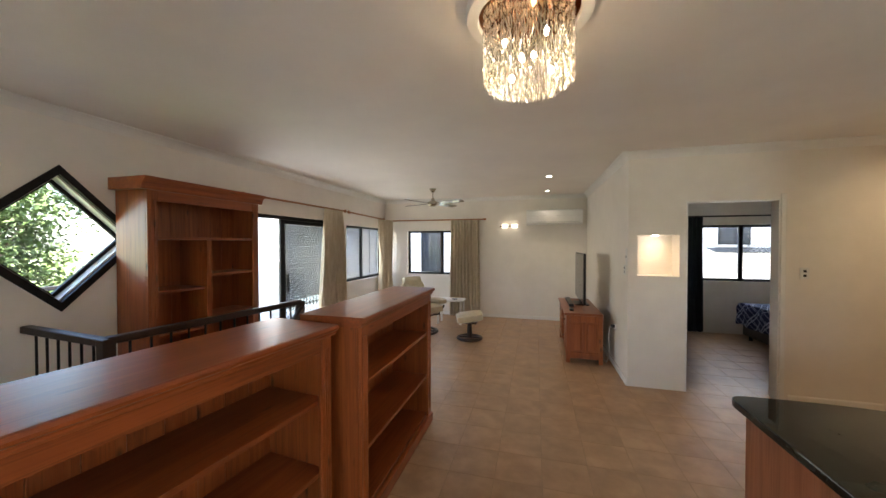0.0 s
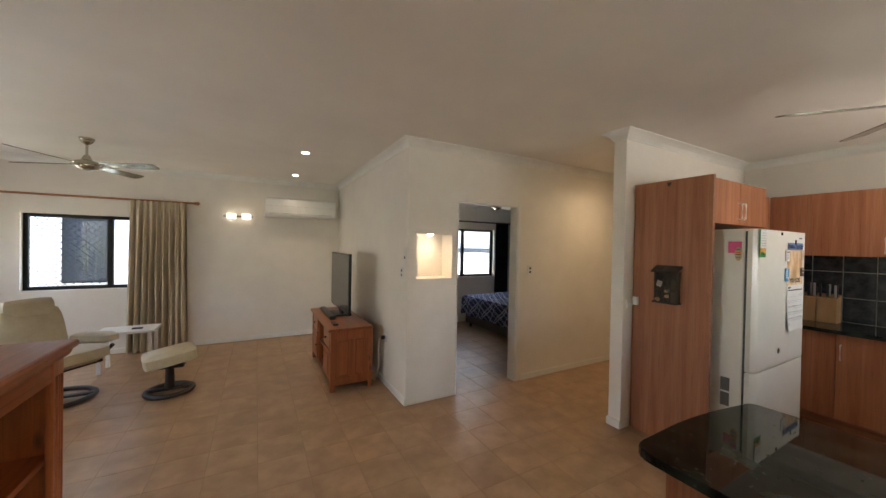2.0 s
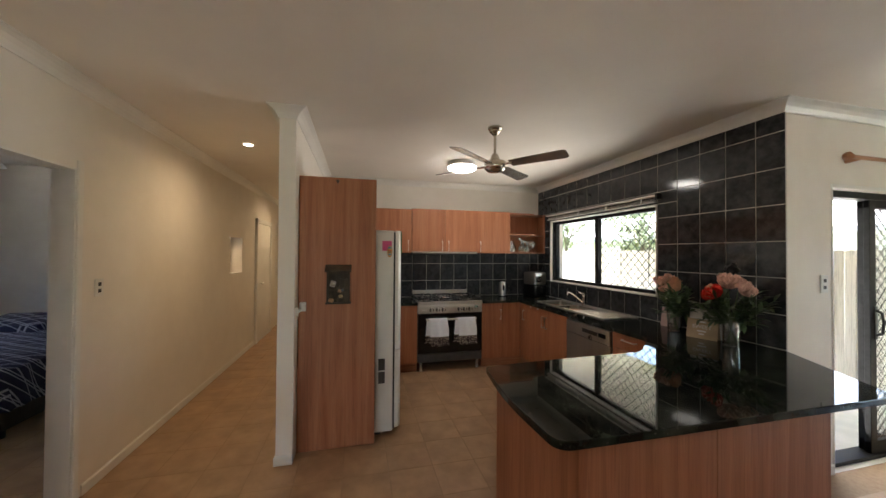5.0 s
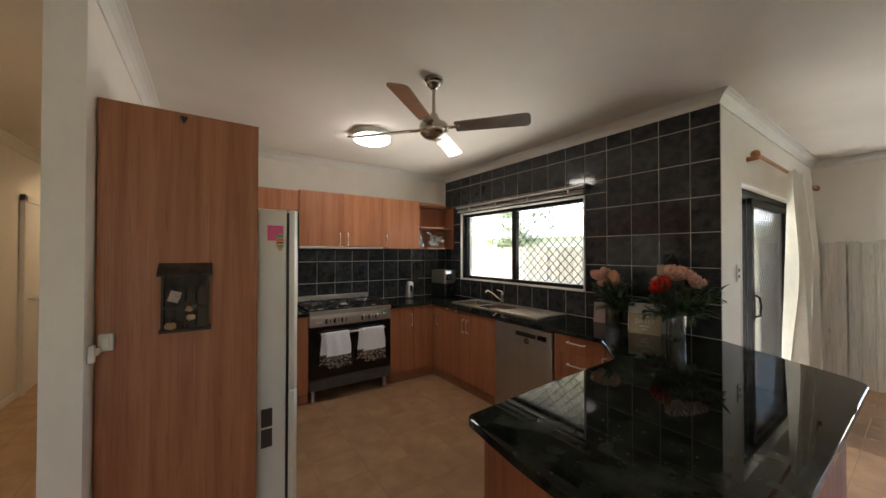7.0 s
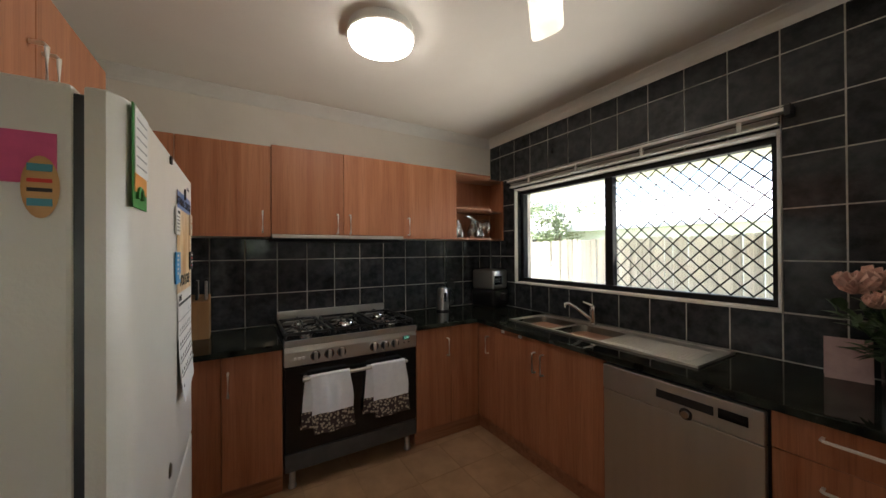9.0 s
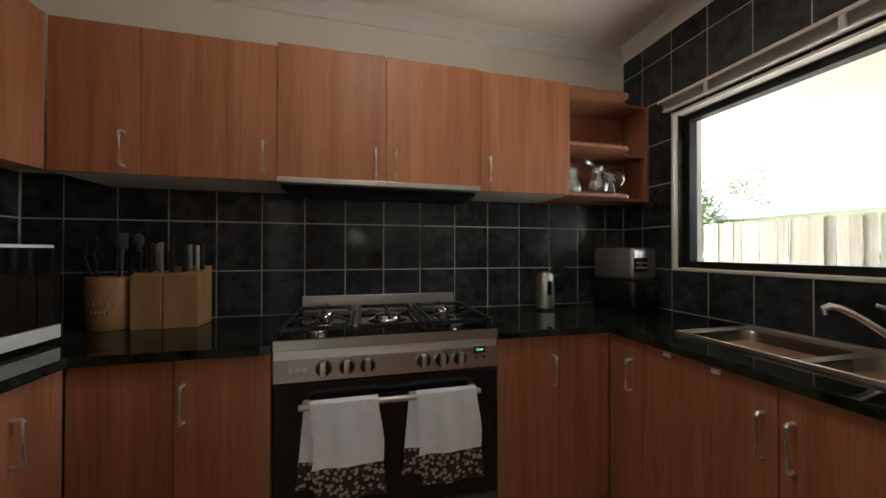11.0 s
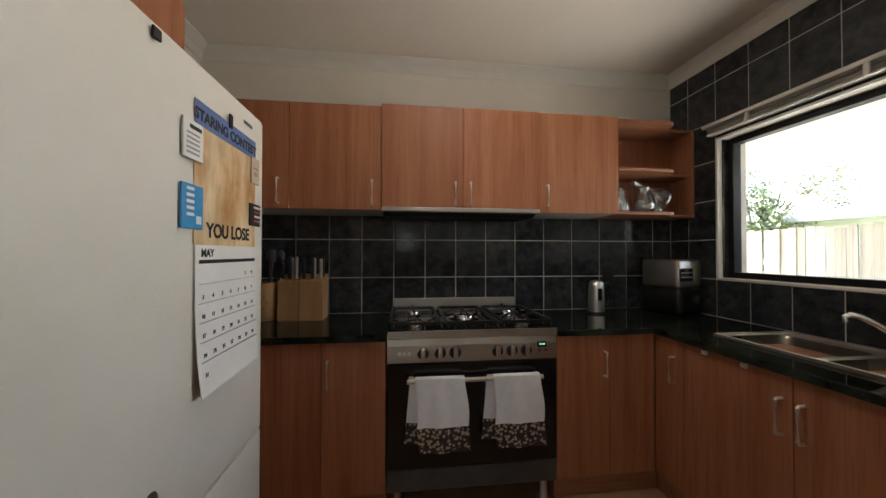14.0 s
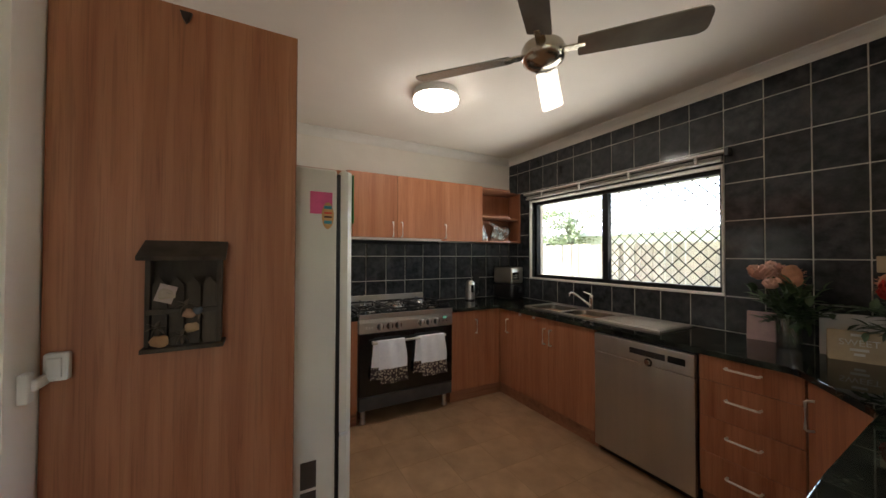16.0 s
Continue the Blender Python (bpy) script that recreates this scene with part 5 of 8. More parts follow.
def bookcase_tall():
    th = thing("tall_bookcase", (-2.81, 2.8, 0), "tall red-brown pine bookcase with a crown moulding, empty", "bookcase")
    x0, x1, y0, y1, h = -2.985, -2.62, 2.225, 3.375, 2.145
    bm = B()
    prof = [(x0, h - 0.10), (x1 + 0.004, h - 0.10), (x1 + 0.012, h - 0.08), (x1 + 0.018, h - 0.055), (x1 + 0.045, h - 0.03), (x1 + 0.055, h - 0.012), (x1 + 0.055, h), (x0, h)]
    prism(bm, prof, y0 - 0.05, y1 + 0.05, "y")
    part("crown", bm, PINE_Y, th, "stepped crown moulding")
    for ya, yb in ((y0, y0 + 0.025), (y1 - 0.025, y1)):
        bm = B()
        box(bm, (x0, ya, 0.002), (x1 - 0.022, yb, h - 0.101), 0.002)
        part("side", bm, PINE, th)
    for ya, yb in ((y0, y0 + 0.08), (y1 - 0.08, y1)):
        bm = B()
        box(bm, (x1 - 0.021, ya, 0.002), (x1, yb, h - 0.101), 0.003)
        for k in (0.025, 0.055):
            box(bm, (x1 - 0.002, ya + k - 0.004, 0.16), (x1 + 0.005, ya + k + 0.004, h - 0.18), 0.003)
        part("pilaster", bm, PINE, th, "fluted front post")
    bm = B()
    box(bm, (x1 - 0.02, y0 + 0.081, h - 0.19), (x1 - 0.002, y1 - 0.081, h - 0.101), 0.003)
    part("frieze", bm, PINE_Y, th)
    for k in range(8):
        ya = y0 + 0.026 + (y1 - y0 - 0.052) * k / 8
        bm = B()
        box(bm, (x0 + 0.001, ya + 0.001, 0.01), (x0 + 0.014, ya + (y1 - y0 - 0.052) / 8 - 0.001, h - 0.102), 0.002, 1)
        part("back_board", bm, PINE, th)
    bm = B()
    box(bm, (x0 + 0.015, 2.745, 0.06), (x1 - 0.004, 2.80, 1.63), 0.003)
    part("divider", bm, PINE, th)
    for ya, yb, zs in ((y0 + 0.026, y1 - 0.026, (0.06, 1.655)), (y0 + 0.026, 2.744, (0.42, 0.80, 1.185)), (2.801, y1 - 0.026, (0.45, 0.88, 1.30))):
        for z in zs:
            bm = B()
            box(bm, (x0 + 0.016, ya, z - 0.024), (x1 - 0.024, yb, z), 0.003)
            part("shelf", bm, PINE_Y, th)
    bm = B()
    box(bm, (x1 - 0.02, y0 - 0.01, 0.002), (x1 + 0.014, y1 + 0.01, 0.09), 0.005)
    part("plinth", bm, PINE_Y, th)


bookcase_tall()


# stair rail and stairs
def stair_rail():
    th = thing("stair_rail", (-2.1, 1.68, 0), "black stair balustrade with slim balusters", "railing")
    A, C, D = Vector((-2.985, 1.69, 0)), Vector((-2.15, 1.67, 0)), Vector((-1.945, 3.22, 0))

    def beam(p, q, w, h, nm, lab=""):
        bm = B()
        p, q = Vector(p), Vector(q)
        L = (q - p).length
        vs = box(bm, (-w / 2, 0, -h / 2), (w / 2, L, h / 2), 0.008)
        d = (q - p).normalized()
        rot = d.to_track_quat("Y", "Z").to_matrix().to_4x4()
        bm.transform(Matrix.Translation(p) @ rot)
        return part(nm, bm, DARKWOOD, th, lab)
    up = Vector((0, 0, 1))
    beam(A + up * 1.0, C + up * 0.975, 0.06, 0.05, "handrail", "dark handrail")
    beam(C + up * 0.985, D + up * 0.985, 0.06, 0.05, "handrail", "dark handrail")
    for p, h in ((C, 1.0), (D, 0.99)):
        bm = B()
        box(bm, (p.x - 0.035, p.y - 0.035, 0.001), (p.x + 0.035, p.y + 0.035, h), 0.006)
        part("newel", bm, DARKWOOD, th, "square dark newel post")
    for P, Q, n in ((A, C, 7), (C, D, 13)):
        for k in range(1, n):
            p = P.lerp(Q, k / n)
            bm = B()
            cyl(bm, (p.x, p.y, 0.08), (p.x, p.y, 0.965), 0.008, seg=8)
            part("baluster", bm, BLACK, th, "", True)
        beam(P + up * 0.08, Q + up * 0.08, 0.03, 0.02, "bottom_rail")
    beam(D + Vector((0.05, -0.02, 0.93)), Vector((D.x + 0.05, 1.75, -0.10)), 0.05, 0.045, "stair_handrail", "dark handrail running down the stairs")
    st = thing("stairs", (-1.55, 1.6, LOW), "timber stairs leading down to the lower floor", "stairs", kind="structure")
    for k in range(14):
        bm = B()
        z, y = -0.193 * (k + 1), 3.12 - 0.245 * k
        box(bm, (-1.86, y - 0.265, z - 0.035), (-1.22, y, z), 0.004)
        part("tread", bm, PINE, st)
        bm = B()
        box(bm, (-1.86, y - 0.018, z), (-1.22, y - 0.002, z + 0.157))
        part("riser", bm, WALL, st)


stair_rail()


# chandelier
def chandelier():
    c = Vector((0.41, 1.70, 0))
    th = thing("chandelier", (c.x, c.y, CEIL), "round flush chandelier of hanging amber crystal strands, lit", "chandelier")
    bm = B()
    lathe(bm, (c.x, c.y, 0), [(0.265, CEIL - 0.001), (0.268, CEIL - 0.03), (0.262, CEIL - 0.045), (0.215, CEIL - 0.048), (0.212, CEIL - 0.001)], 48)
    part("outer_ring", bm, TRIM, th, "white plaster ring", True)
    bm = B()
    lathe(bm, (c.x, c.y, 0), [(0.211, CEIL - 0.001), (0.211, CEIL - 0.03), (0.0, CEIL - 0.03)], 48)
    part("mirror_plate", bm, surface("bronze_mirror", (0.30, 0.16, 0.08), (0.34, 0.19, 0.10), 3, 0.08, 0.12, metal=1, bump=0), th, "bronze mirror plate", True)
    rnd = random.Random(4)
    meshes = []
    for v in range(4):
        bm = B()
        pts, rad = [], []
        for k in range(13):
            pts.append((0.003 * math.sin(k * 1.9 + v), 0.003 * math.cos(k * 2.3 + v), -0.024 * k))
            rad.append(0.0052 if k % 2 else 0.0030)
        rad[-1] = 0.002
        tube(bm, pts, rad, 6)
        meshes.append(mesh_of("crystal_strand", bm, CRYSTAL, True))
    for ring, (r, n) in enumerate(((0.185, 120), (0.165, 80))):
        for k in range(n):
            a = 2 * math.pi * k / n
            ob = new("crystal_strand", meshes[k % 4])
            ob.parent = th
            rr = r + rnd.uniform(-0.008, 0.008)
            ob.matrix_basis = pose(rr * math.cos(a), rr * math.sin(a), -0.031 - (0.02 if ring else 0), 0, 0, rnd.uniform(0, 360))
    for k in range(6):
        a = k * math.pi / 3 + 0.3
        bm = B()
        r, z = 0.10, CEIL - (0.15 if k % 2 else 0.26)
        ball(bm, (c.x + r * math.cos(a), c.y + r * math.sin(a), z), 0.012, 2, (1, 1, 1.4))
        part("bulb", bm, glow("chandelier_bulb", (1.0, 0.86, 0.66), 8.0) if k == 0 else bpy.data.materials["chandelier_bulb"], th, "glowing bulb", True)
        bm = B()
        cyl(bm, (c.x + r * math.cos(a), c.y + r * math.sin(a), z + 0.02), (c.x + r * math.cos(a), c.y + r * math.sin(a), CEIL - 0.03), 0.005, seg=8)
        part("lamp_stem", bm, CHROME, th)


chandelier()


# ceiling fans
FANMETAL = surface("antique_nickel", (0.42, 0.385, 0.32), (0.52, 0.48, 0.40), 6, 0.16, 0.26, metal=1, bump=0.04)


def fan(name, c, z, angles, r, blade_mat, label, drop_r=0.06, wide=0.062, tilt=14):
    th = thing(name, (*c, CEIL), label, "ceiling fan")
    bm = B()
    lathe(bm, (*c, 0), [(0.0, CEIL - 0.001), (drop_r, CEIL - 0.001), (drop_r, CEIL - 0.018), (drop_r * 0.8, CEIL - 0.03), (drop_r * 0.8, CEIL - 0.04), (drop_r * 0.45, CEIL - 0.06), (0.014, CEIL - 0.07), (0.0, CEIL - 0.07)], 28)
    part("canopy", bm, FANMETAL, th, "brushed metal ceiling cup", True)
    bm = B()
    cyl(bm, (*c, z + 0.06), (*c, CEIL - 0.05), 0.011)
    part("down_rod", bm, FANMETAL, th, "", True)
    bm = B()
    lathe(bm, (*c, z), [(0.0, 0.10), (0.022, 0.10), (0.036, 0.07), (0.045, 0.05), (0.085, 0.035), (0.092, 0.02), (0.092, -0.01), (0.086, -0.03), (0.06, -0.05), (0.0, -0.056)], 32)
    part("motor", bm, FANMETAL, th, "brushed metal motor housing", True)
    for a in angles:
        m = Matrix.Translation((*c, z + 0.005)) @ pose(0, 0, 0, 0, 0, a)
        bm = B()
        box(bm, (0.08, -0.02, -0.004), (0.17, 0.02, 0.004), 0.002)
        bm.transform(m)
        part("blade_arm", bm, FANMETAL, th)
        bm = B()
        outline = round_off([(0.14, -wide * 0.8), (r, -wide), (r, wide), (0.14, wide * 0.8)], {1: 0.04, 2: 0.04, 0: 0.01, 3: 0.01}, 4)
        prism(bm, outline, -0.003, 0.003, "z")
        bm.transform(m @ pose(0, 0, 0, -tilt, 0, 0))
        part("blade", bm, blade_mat, th, "satin fan blade")
    return th


FANBLADE = surface("satin_fan_blade", (0.40, 0.37, 0.32), (0.47, 0.44, 0.38), 9, 0.16, 0.26, metal=0.65, bump=0.1, fine=60, stain=0.2, stain_scale=6)
fan("ceiling_fan", (2.92, 1.59), 2.28, (39.5, 129.5, 219.5, 309.5), 0.60, FANBLADE, "brushed metal four-blade ceiling fan above the bench")
fan("ceiling_fan", (-1.38, 6.15), 2.33, (-24, 66, 156, 246), 0.68, FANBLADE, "brushed metal four-blade ceiling fan in the sitting corner")
fan("ceiling_fan", (4.15, 6.5), 2.33, (20, 110, 200, 290), 0.6, TRIM, "white four-blade ceiling fan in the bedroom")

# oyster light
oy = thing("oyster_light", (4.05, 1.53, CEIL), "round white ceiling light with a metal rim, lit", "ceiling light")
bm = B()
lathe(bm, (4.05, 1.53, 0), [(0.0, CEIL - 0.001), (0.165, CEIL - 0.001), (0.168, CEIL - 0.04), (0.0, CEIL - 0.04)], 40)
part("base", bm, WHITEPL, oy, "", True)
bm = B()
lathe(bm, (4.05, 1.53, 0), [(0.170, CEIL - 0.041), (0.174, CEIL - 0.045), (0.174, CEIL - 0.052), (0.168, CEIL - 0.056)], 40)
part("rim", bm, NICKEL, oy, "thin metal rim", True)
bm = B()
lathe(bm, (4.05, 1.53, 0), [(0.0, CEIL - 0.0405), (0.166, CEIL - 0.0405), (0.168, CEIL - 0.05), (0.160, CEIL - 0.078), (0.13, CEIL - 0.092), (0.0, CEIL - 0.098)], 40)
part("diffuser", bm, LIGHTDISC, oy, "glowing opal diffuser", True)

# the fitting at x 7.0 is added, to go with the hall-end fill
for x, y in ((0.63, 5.49), (0.66, 6.96), (3.96, 3.76), (7.0, 3.76)):
    dl = thing("downlight", (x, y, CEIL), "small round recessed ceiling downlight, lit", "downlight", "recessed downlights")
    bm = B()
    lathe(bm, (x, y, 0), [(0.048, CEIL - 0.0005), (0.05, CEIL - 0.006), (0.042, CEIL - 0.009), (0.036, CEIL - 0.004)], 24)
    part("bezel", bm, TRIM, dl, "", True)
    bm = B()
    lathe(bm, (x, y, 0), [(0.0, CEIL - 0.0065), (0.036, CEIL - 0.006), (0.036, CEIL - 0.003)], 24)
    part("lens", bm, DOWNGLOW, dl, "", True)

# wall lamp of two glowing cubes
wl = thing("wall_lamp", (-0.10, NORTH, 1.97), "twin wall lamp with two square frosted shades, lit", "wall lamp")
bm = B()
box(bm, (-0.30, 7.545, 1.955), (0.10, 7.568, 1.985), 0.003)
part("bracket", bm, CHROME, wl)
for x in (-0.19, 0.01):
    bm = B()
    box(bm, (x - 0.062, 7.47, 1.93), (x + 0.062, 7.545, 2.01), 0.008)
    part("shade", bm, WARMGLOW, wl, "frosted glass shade")

# air conditioner
ac = thing("air_conditioner", (0.8, 7.45, 1.98), "white wall-mounted split air conditioner", "air conditioner")
bm = B()
prism(bm, [(7.565, 1.99), (7.565, 2.285), (7.34, 2.285), (7.315, 2.27), (7.305, 2.06), (7.34, 2.005), (7.42, 1.985)], 0.26, 1.335, "x", 0.006)
part("casing", bm, plain("white_ac_plastic", (0.84, 0.83, 0.80), 0.35, 0, 0.02), ac, "", True)
bm = B()
box(bm, (0.32, 7.312, 2.030), (1.27, 7.345, 2.045), 0.003)
part("louvre", bm, plain("ac_louvre", (0.62, 0.61, 0.58)), ac)
bm = B()
box(bm, (0.27, 7.302, 2.155), (1.325, 7.307, 2.158))
part("panel_seam", bm, bpy.data.materials["ac_louvre"], ac)


# ---------------------------------------------------------------- curtains
def rod(name, p, q, label, off, mat=None, brackets=(0.05, 0.95), rings=()):
    p, q = Vector(p), Vector(q)
    th = thing(name, (p + q) / 2, label, "curtain rod")
    d = (q - p).normalized()
    bm = B()
    cyl(bm, p, q, 0.014, seg=14)
    part("pole", bm, mat or RODWOOD, th, "", True)
    for e, s in ((p, -1), (q, 1)):
        bm = B()
        for k, (r0, r1, L) in enumerate(((0.016, 0.022, 0.01), (0.022, 0.016, 0.012), (0.016, 0.03, 0.02), (0.03, 0.012, 0.03))):
            o = e + d * s * sum((0.01, 0.012, 0.02, 0.03)[:k])
            cyl(bm, o, o + d * s * L, r0, r1, 14)
        part("finial", bm, mat or RODWOOD, th, "turned finial", True)
    for f in brackets:
        c = p.lerp(q, f)
        bm = B()
        cyl(bm, c, c + Vector(off), 0.012, 0.02, 12)
        part("bracket", bm, mat or RODWOOD, th, "", True)
    return th


def curtain(name, p, q, z0, z1, folds, amp, mat, label, n, gather=0.0, group="", seed=1, bottom=None):
    """Folded cloth from p to q (plan), n the direction into the room; gather narrows it at the tie height; bottom widens it."""
    rnd = random.Random(seed)
    p, q, n = Vector((*p, 0)), Vector((*q, 0)), Vector((*n, 0))
    ph = [rnd.uniform(-0.5, 0.5) for _ in range(folds + 2)]
    d = q - p

    def f(u, v):
        z = z1 + (z0 - z1) * v
        w = 1 - gather * math.exp(-((v - 0.45) / 0.22) ** 2)
        uu = 0.5 + (u - 0.5) * w
        if bottom:
            uu += (u - 0.5) * (bottom - 1) * v
        k = u * folds
        a = amp * (0.35 + 0.65 * min(1, v * 2.5))
        wave = math.sin(2 * math.pi * k + ph[int(k) % len(ph)] * v) + 0.35 * math.sin(4.2 * math.pi * k + 1.3 + 2 * v) + 0.25 * math.sin(9.1 * k + 5 * v)
        return p + d * uu + n * (amp * 1.2 + a * wave) + Vector((0, 0, z))
    th = thing(name, ((p + q) / 2).to_tuple()[:2] + (z0,), label, "curtain", group)
    bm = B()
    sheet(bm, f, folds * 8, 22, 0.003)
    part("cloth", bm, mat, th, "", True)
    bm = B()
    sheet(bm, lambda u, v: f(u, 0) + Vector((0, 0, 0.0 + 0.075 * (1 - v) - 0.07)) + n * (0.004 + 0.003 * math.sin(40 * math.pi * u)), folds * 8, 2, 0.003)
    part("heading_tape", bm, mat, th, "pleated heading", True)
    return th


GC = "living room curtains"
rod("curtain_rod", (-2.92, 3.50, 2.19), (-2.92, 5.66, 2.19), "turned pine curtain rod above the sliding door", (-0.08, 0, 0))
rod("curtain_rod", (-2.92, 5.86, 2.185), (-2.92, 7.30, 2.15), "turned pine curtain rod above the side window", (-0.08, 0, 0))
rod("curtain_rod", (-2.86, 7.49, 2.125), (-0.66, 7.49, 2.125), "turned pine curtain rod above the end window", (0, 0.08, 0))
curtain("curtain", (-2.97, 5.02), (-2.97, 5.58), 0.015, 2.17, 9, 0.06, CURTAIN, "beige pleated curtain drawn back beside the sliding door", (1, 0), group=GC, seed=2, bottom=1.5)
curtain("curtain", (-2.97, 7.02), (-2.80, 7.46), 0.015, 2.13, 7, 0.05, CURTAIN, "beige pleated curtain drawn into the corner", (1, -0.3), 0.25, GC, 3)
curtain("curtain", (-1.36, 7.53), (-0.74, 7.53), 0.015, 2.11, 9, 0.055, CURTAIN, "beige pleated curtain drawn beside the end window", (0, -1), 0.0, GC, 5, 1.12)
rod("curtain_rod", (1.86, -0.62, 2.235), (1.86, -2.9, 2.235), "turned pine curtain rod above the patio door", (0.085, 0, 0))
curtain("curtain", (1.89, -1.36), (1.89, -2.12), 0.015, 2.21, 6, 0.07, SHEER, "pale satin curtain drawn beside the patio door", (-1, 0), 0.28, "", 7, 1.1)
rod("curtain_rod", (3.0, 7.23, 2.08), (5.12, 7.23, 2.08), "dark curtain rod in the bedroom", (0, 0.07, 0), DARKWOOD)
curtain("curtain", (3.06, 7.285), (3.32, 7.285), 0.015, 2.07, 4, 0.028, NAVY, "dark navy curtain in the bedroom", (0, -1), 0, "bedroom curtains", 4, 1.25)
curtain("curtain", (4.72, 7.285), (5.06, 7.285), 0.015, 2.07, 5, 0.028, NAVY, "dark navy curtain in the bedroom", (0, -1), 0, "bedroom curtains", 6, 1.2)


# ---------------------------------------------------------------- television corner
def tv_unit():
    th = thing("tv_cabinet", (1.07, 5.66, 0), "red-brown pine television cabinet with open middle shelves", "tv cabinet")
    x0, x1, y0, y1, h = 0.845, 1.30, 5.0, 6.29, 0.67
    bm = B()
    box(bm, (x0 - 0.025, y0 - 0.02, h - 0.03), (x1, y1 + 0.02, h), 0.008)
    part("top", bm, PINE_Y, th, "overhanging top")
    for ya, yb in ((y0, y0 + 0.025), (y1 - 0.025, y1)):
        bm = B()
        box(bm, (x0 + 0.02, ya, 0.06), (x1 - 0.012, yb, h - 0.031), 0.003)
        part("side", bm, PINE, th)
    for xx in (x0, x1 - 0.05):
        for yy in (y0 - 0.006, y1 - 0.044):
            bm = B()
            box(bm, (xx, yy, 0.001), (xx + 0.05, yy + 0.05, h - 0.031), 0.004)
            part("leg", bm, PINE, th, "square corner post")
    for ya, yb in ((5.44, 5.465), (5.855, 5.88)):
        bm = B()
        box(bm, (x0 + 0.02, ya, 0.08), (x1 - 0.02, yb, h - 0.031), 0.002)
        part("divider", bm, PINE, th)
    bm = B()
    box(bm, (x1 - 0.014, y0 + 0.026, 0.06), (x1 - 0.004, y1 - 0.026, h - 0.031))
    part("back", bm, PINE, th)
    for z, ya, yb in ((0.09, y0 + 0.026, y1 - 0.026), (0.36, 5.466, 5.854)):
        bm = B()
        box(bm, (x0 + 0.022, ya, z - 0.02), (x1 - 0.015, yb, z), 0.002)
        part("shelf", bm, PINE_Y, th)
    for ya, yb in ((5.085, 5.435), (5.885, 6.235)):
        bm = B()
        box(bm, (x0 + 0.004, ya, 0.10), (x0 + 0.024, yb, 0.42), 0.003)
        box(bm, (x0 - 0.003, ya + 0.05, 0.15), (x0 + 0.006, yb - 0.05, 0.37), 0.005)
        d = part("door", bm, PINE, th, "panelled door")
        bm = B()
        ball(bm, (x0 - 0.008, yb - 0.03 if ya < 5.5 else ya + 0.03, 0.27), 0.012)
        part("knob", bm, DARKWOOD, d, "", True)
        bm = B()
        box(bm, (x0 + 0.004, ya, 0.435), (x0 + 0.024, yb, 0.62), 0.004)
        d = part("drawer", bm, PINE, th)
        bm = B()
        ball(bm, (x0 - 0.008, (ya + yb) / 2, 0.53), 0.012)
        part("knob", bm, DARKWOOD, d, "", True)
    for nm, a, b in (("side_rail", (x0 + 0.051, 0.07), (x1 - 0.051, 0.15)), ("side_rail", (x0 + 0.051, h - 0.12), (x1 - 0.051, h - 0.032)),
                     ("side_stile", (x0 + 0.2, 0.151), (x0 + 0.255, h - 0.121)), ("side_panel", (x0 + 0.075, 0.175), (x0 + 0.178, h - 0.145)),
                     ("side_panel", (x0 + 0.277, 0.175), (x0 + 0.38, h - 0.145))):
        bm = B()
        box(bm, (a[0], y0 - (0.0045 if nm == "side_panel" else 0.009), a[1]), (b[0], y0 + 0.002, b[1]), 0.004, 1)
        part(nm, bm, PINE, th)


tv_unit()
tv = thing("television", (1.1, 5.8, 0.67), "flat black television on a low stand", "television")
bm = B()
box(bm, (1.095, 5.28, 0.735), (1.125, 6.31, 1.455), 0.006)
part("casing", bm, BLACKPL, tv)
bm = B()
box(bm, (1.092, 5.295, 0.755), (1.096, 6.295, 1.44))
part("screen", bm, surface("tv_screen", (0.05, 0.052, 0.05), (0.07, 0.072, 0.07), 4, 0.12, 0.2, bump=0), tv, "dull grey switched-off screen")
bm = B()
box(bm, (1.02, 5.62, 0.671), (1.22, 5.98, 0.685), 0.004), box(bm, (1.11, 5.72, 0.684), (1.14, 5.88, 0.76), 0.004)
part("stand", bm, BLACKPL, tv)
bm = B()
box(bm, (0.92, 5.45, 0.671), (0.99, 6.15, 0.715), 0.012)
solid("soundbar", bm, BLACKPL, "slim black soundbar on the television cabinet", "soundbar", base=(0.955, 5.8, 0.67))
bm = B()
box(bm, (0.90, 5.14, 0.671), (0.955, 5.30, 0.69), 0.005)
solid("remote_control", bm, BLACKPL, "small black remote control on the cabinet", "remote control", base=(0.93, 5.22, 0.67))


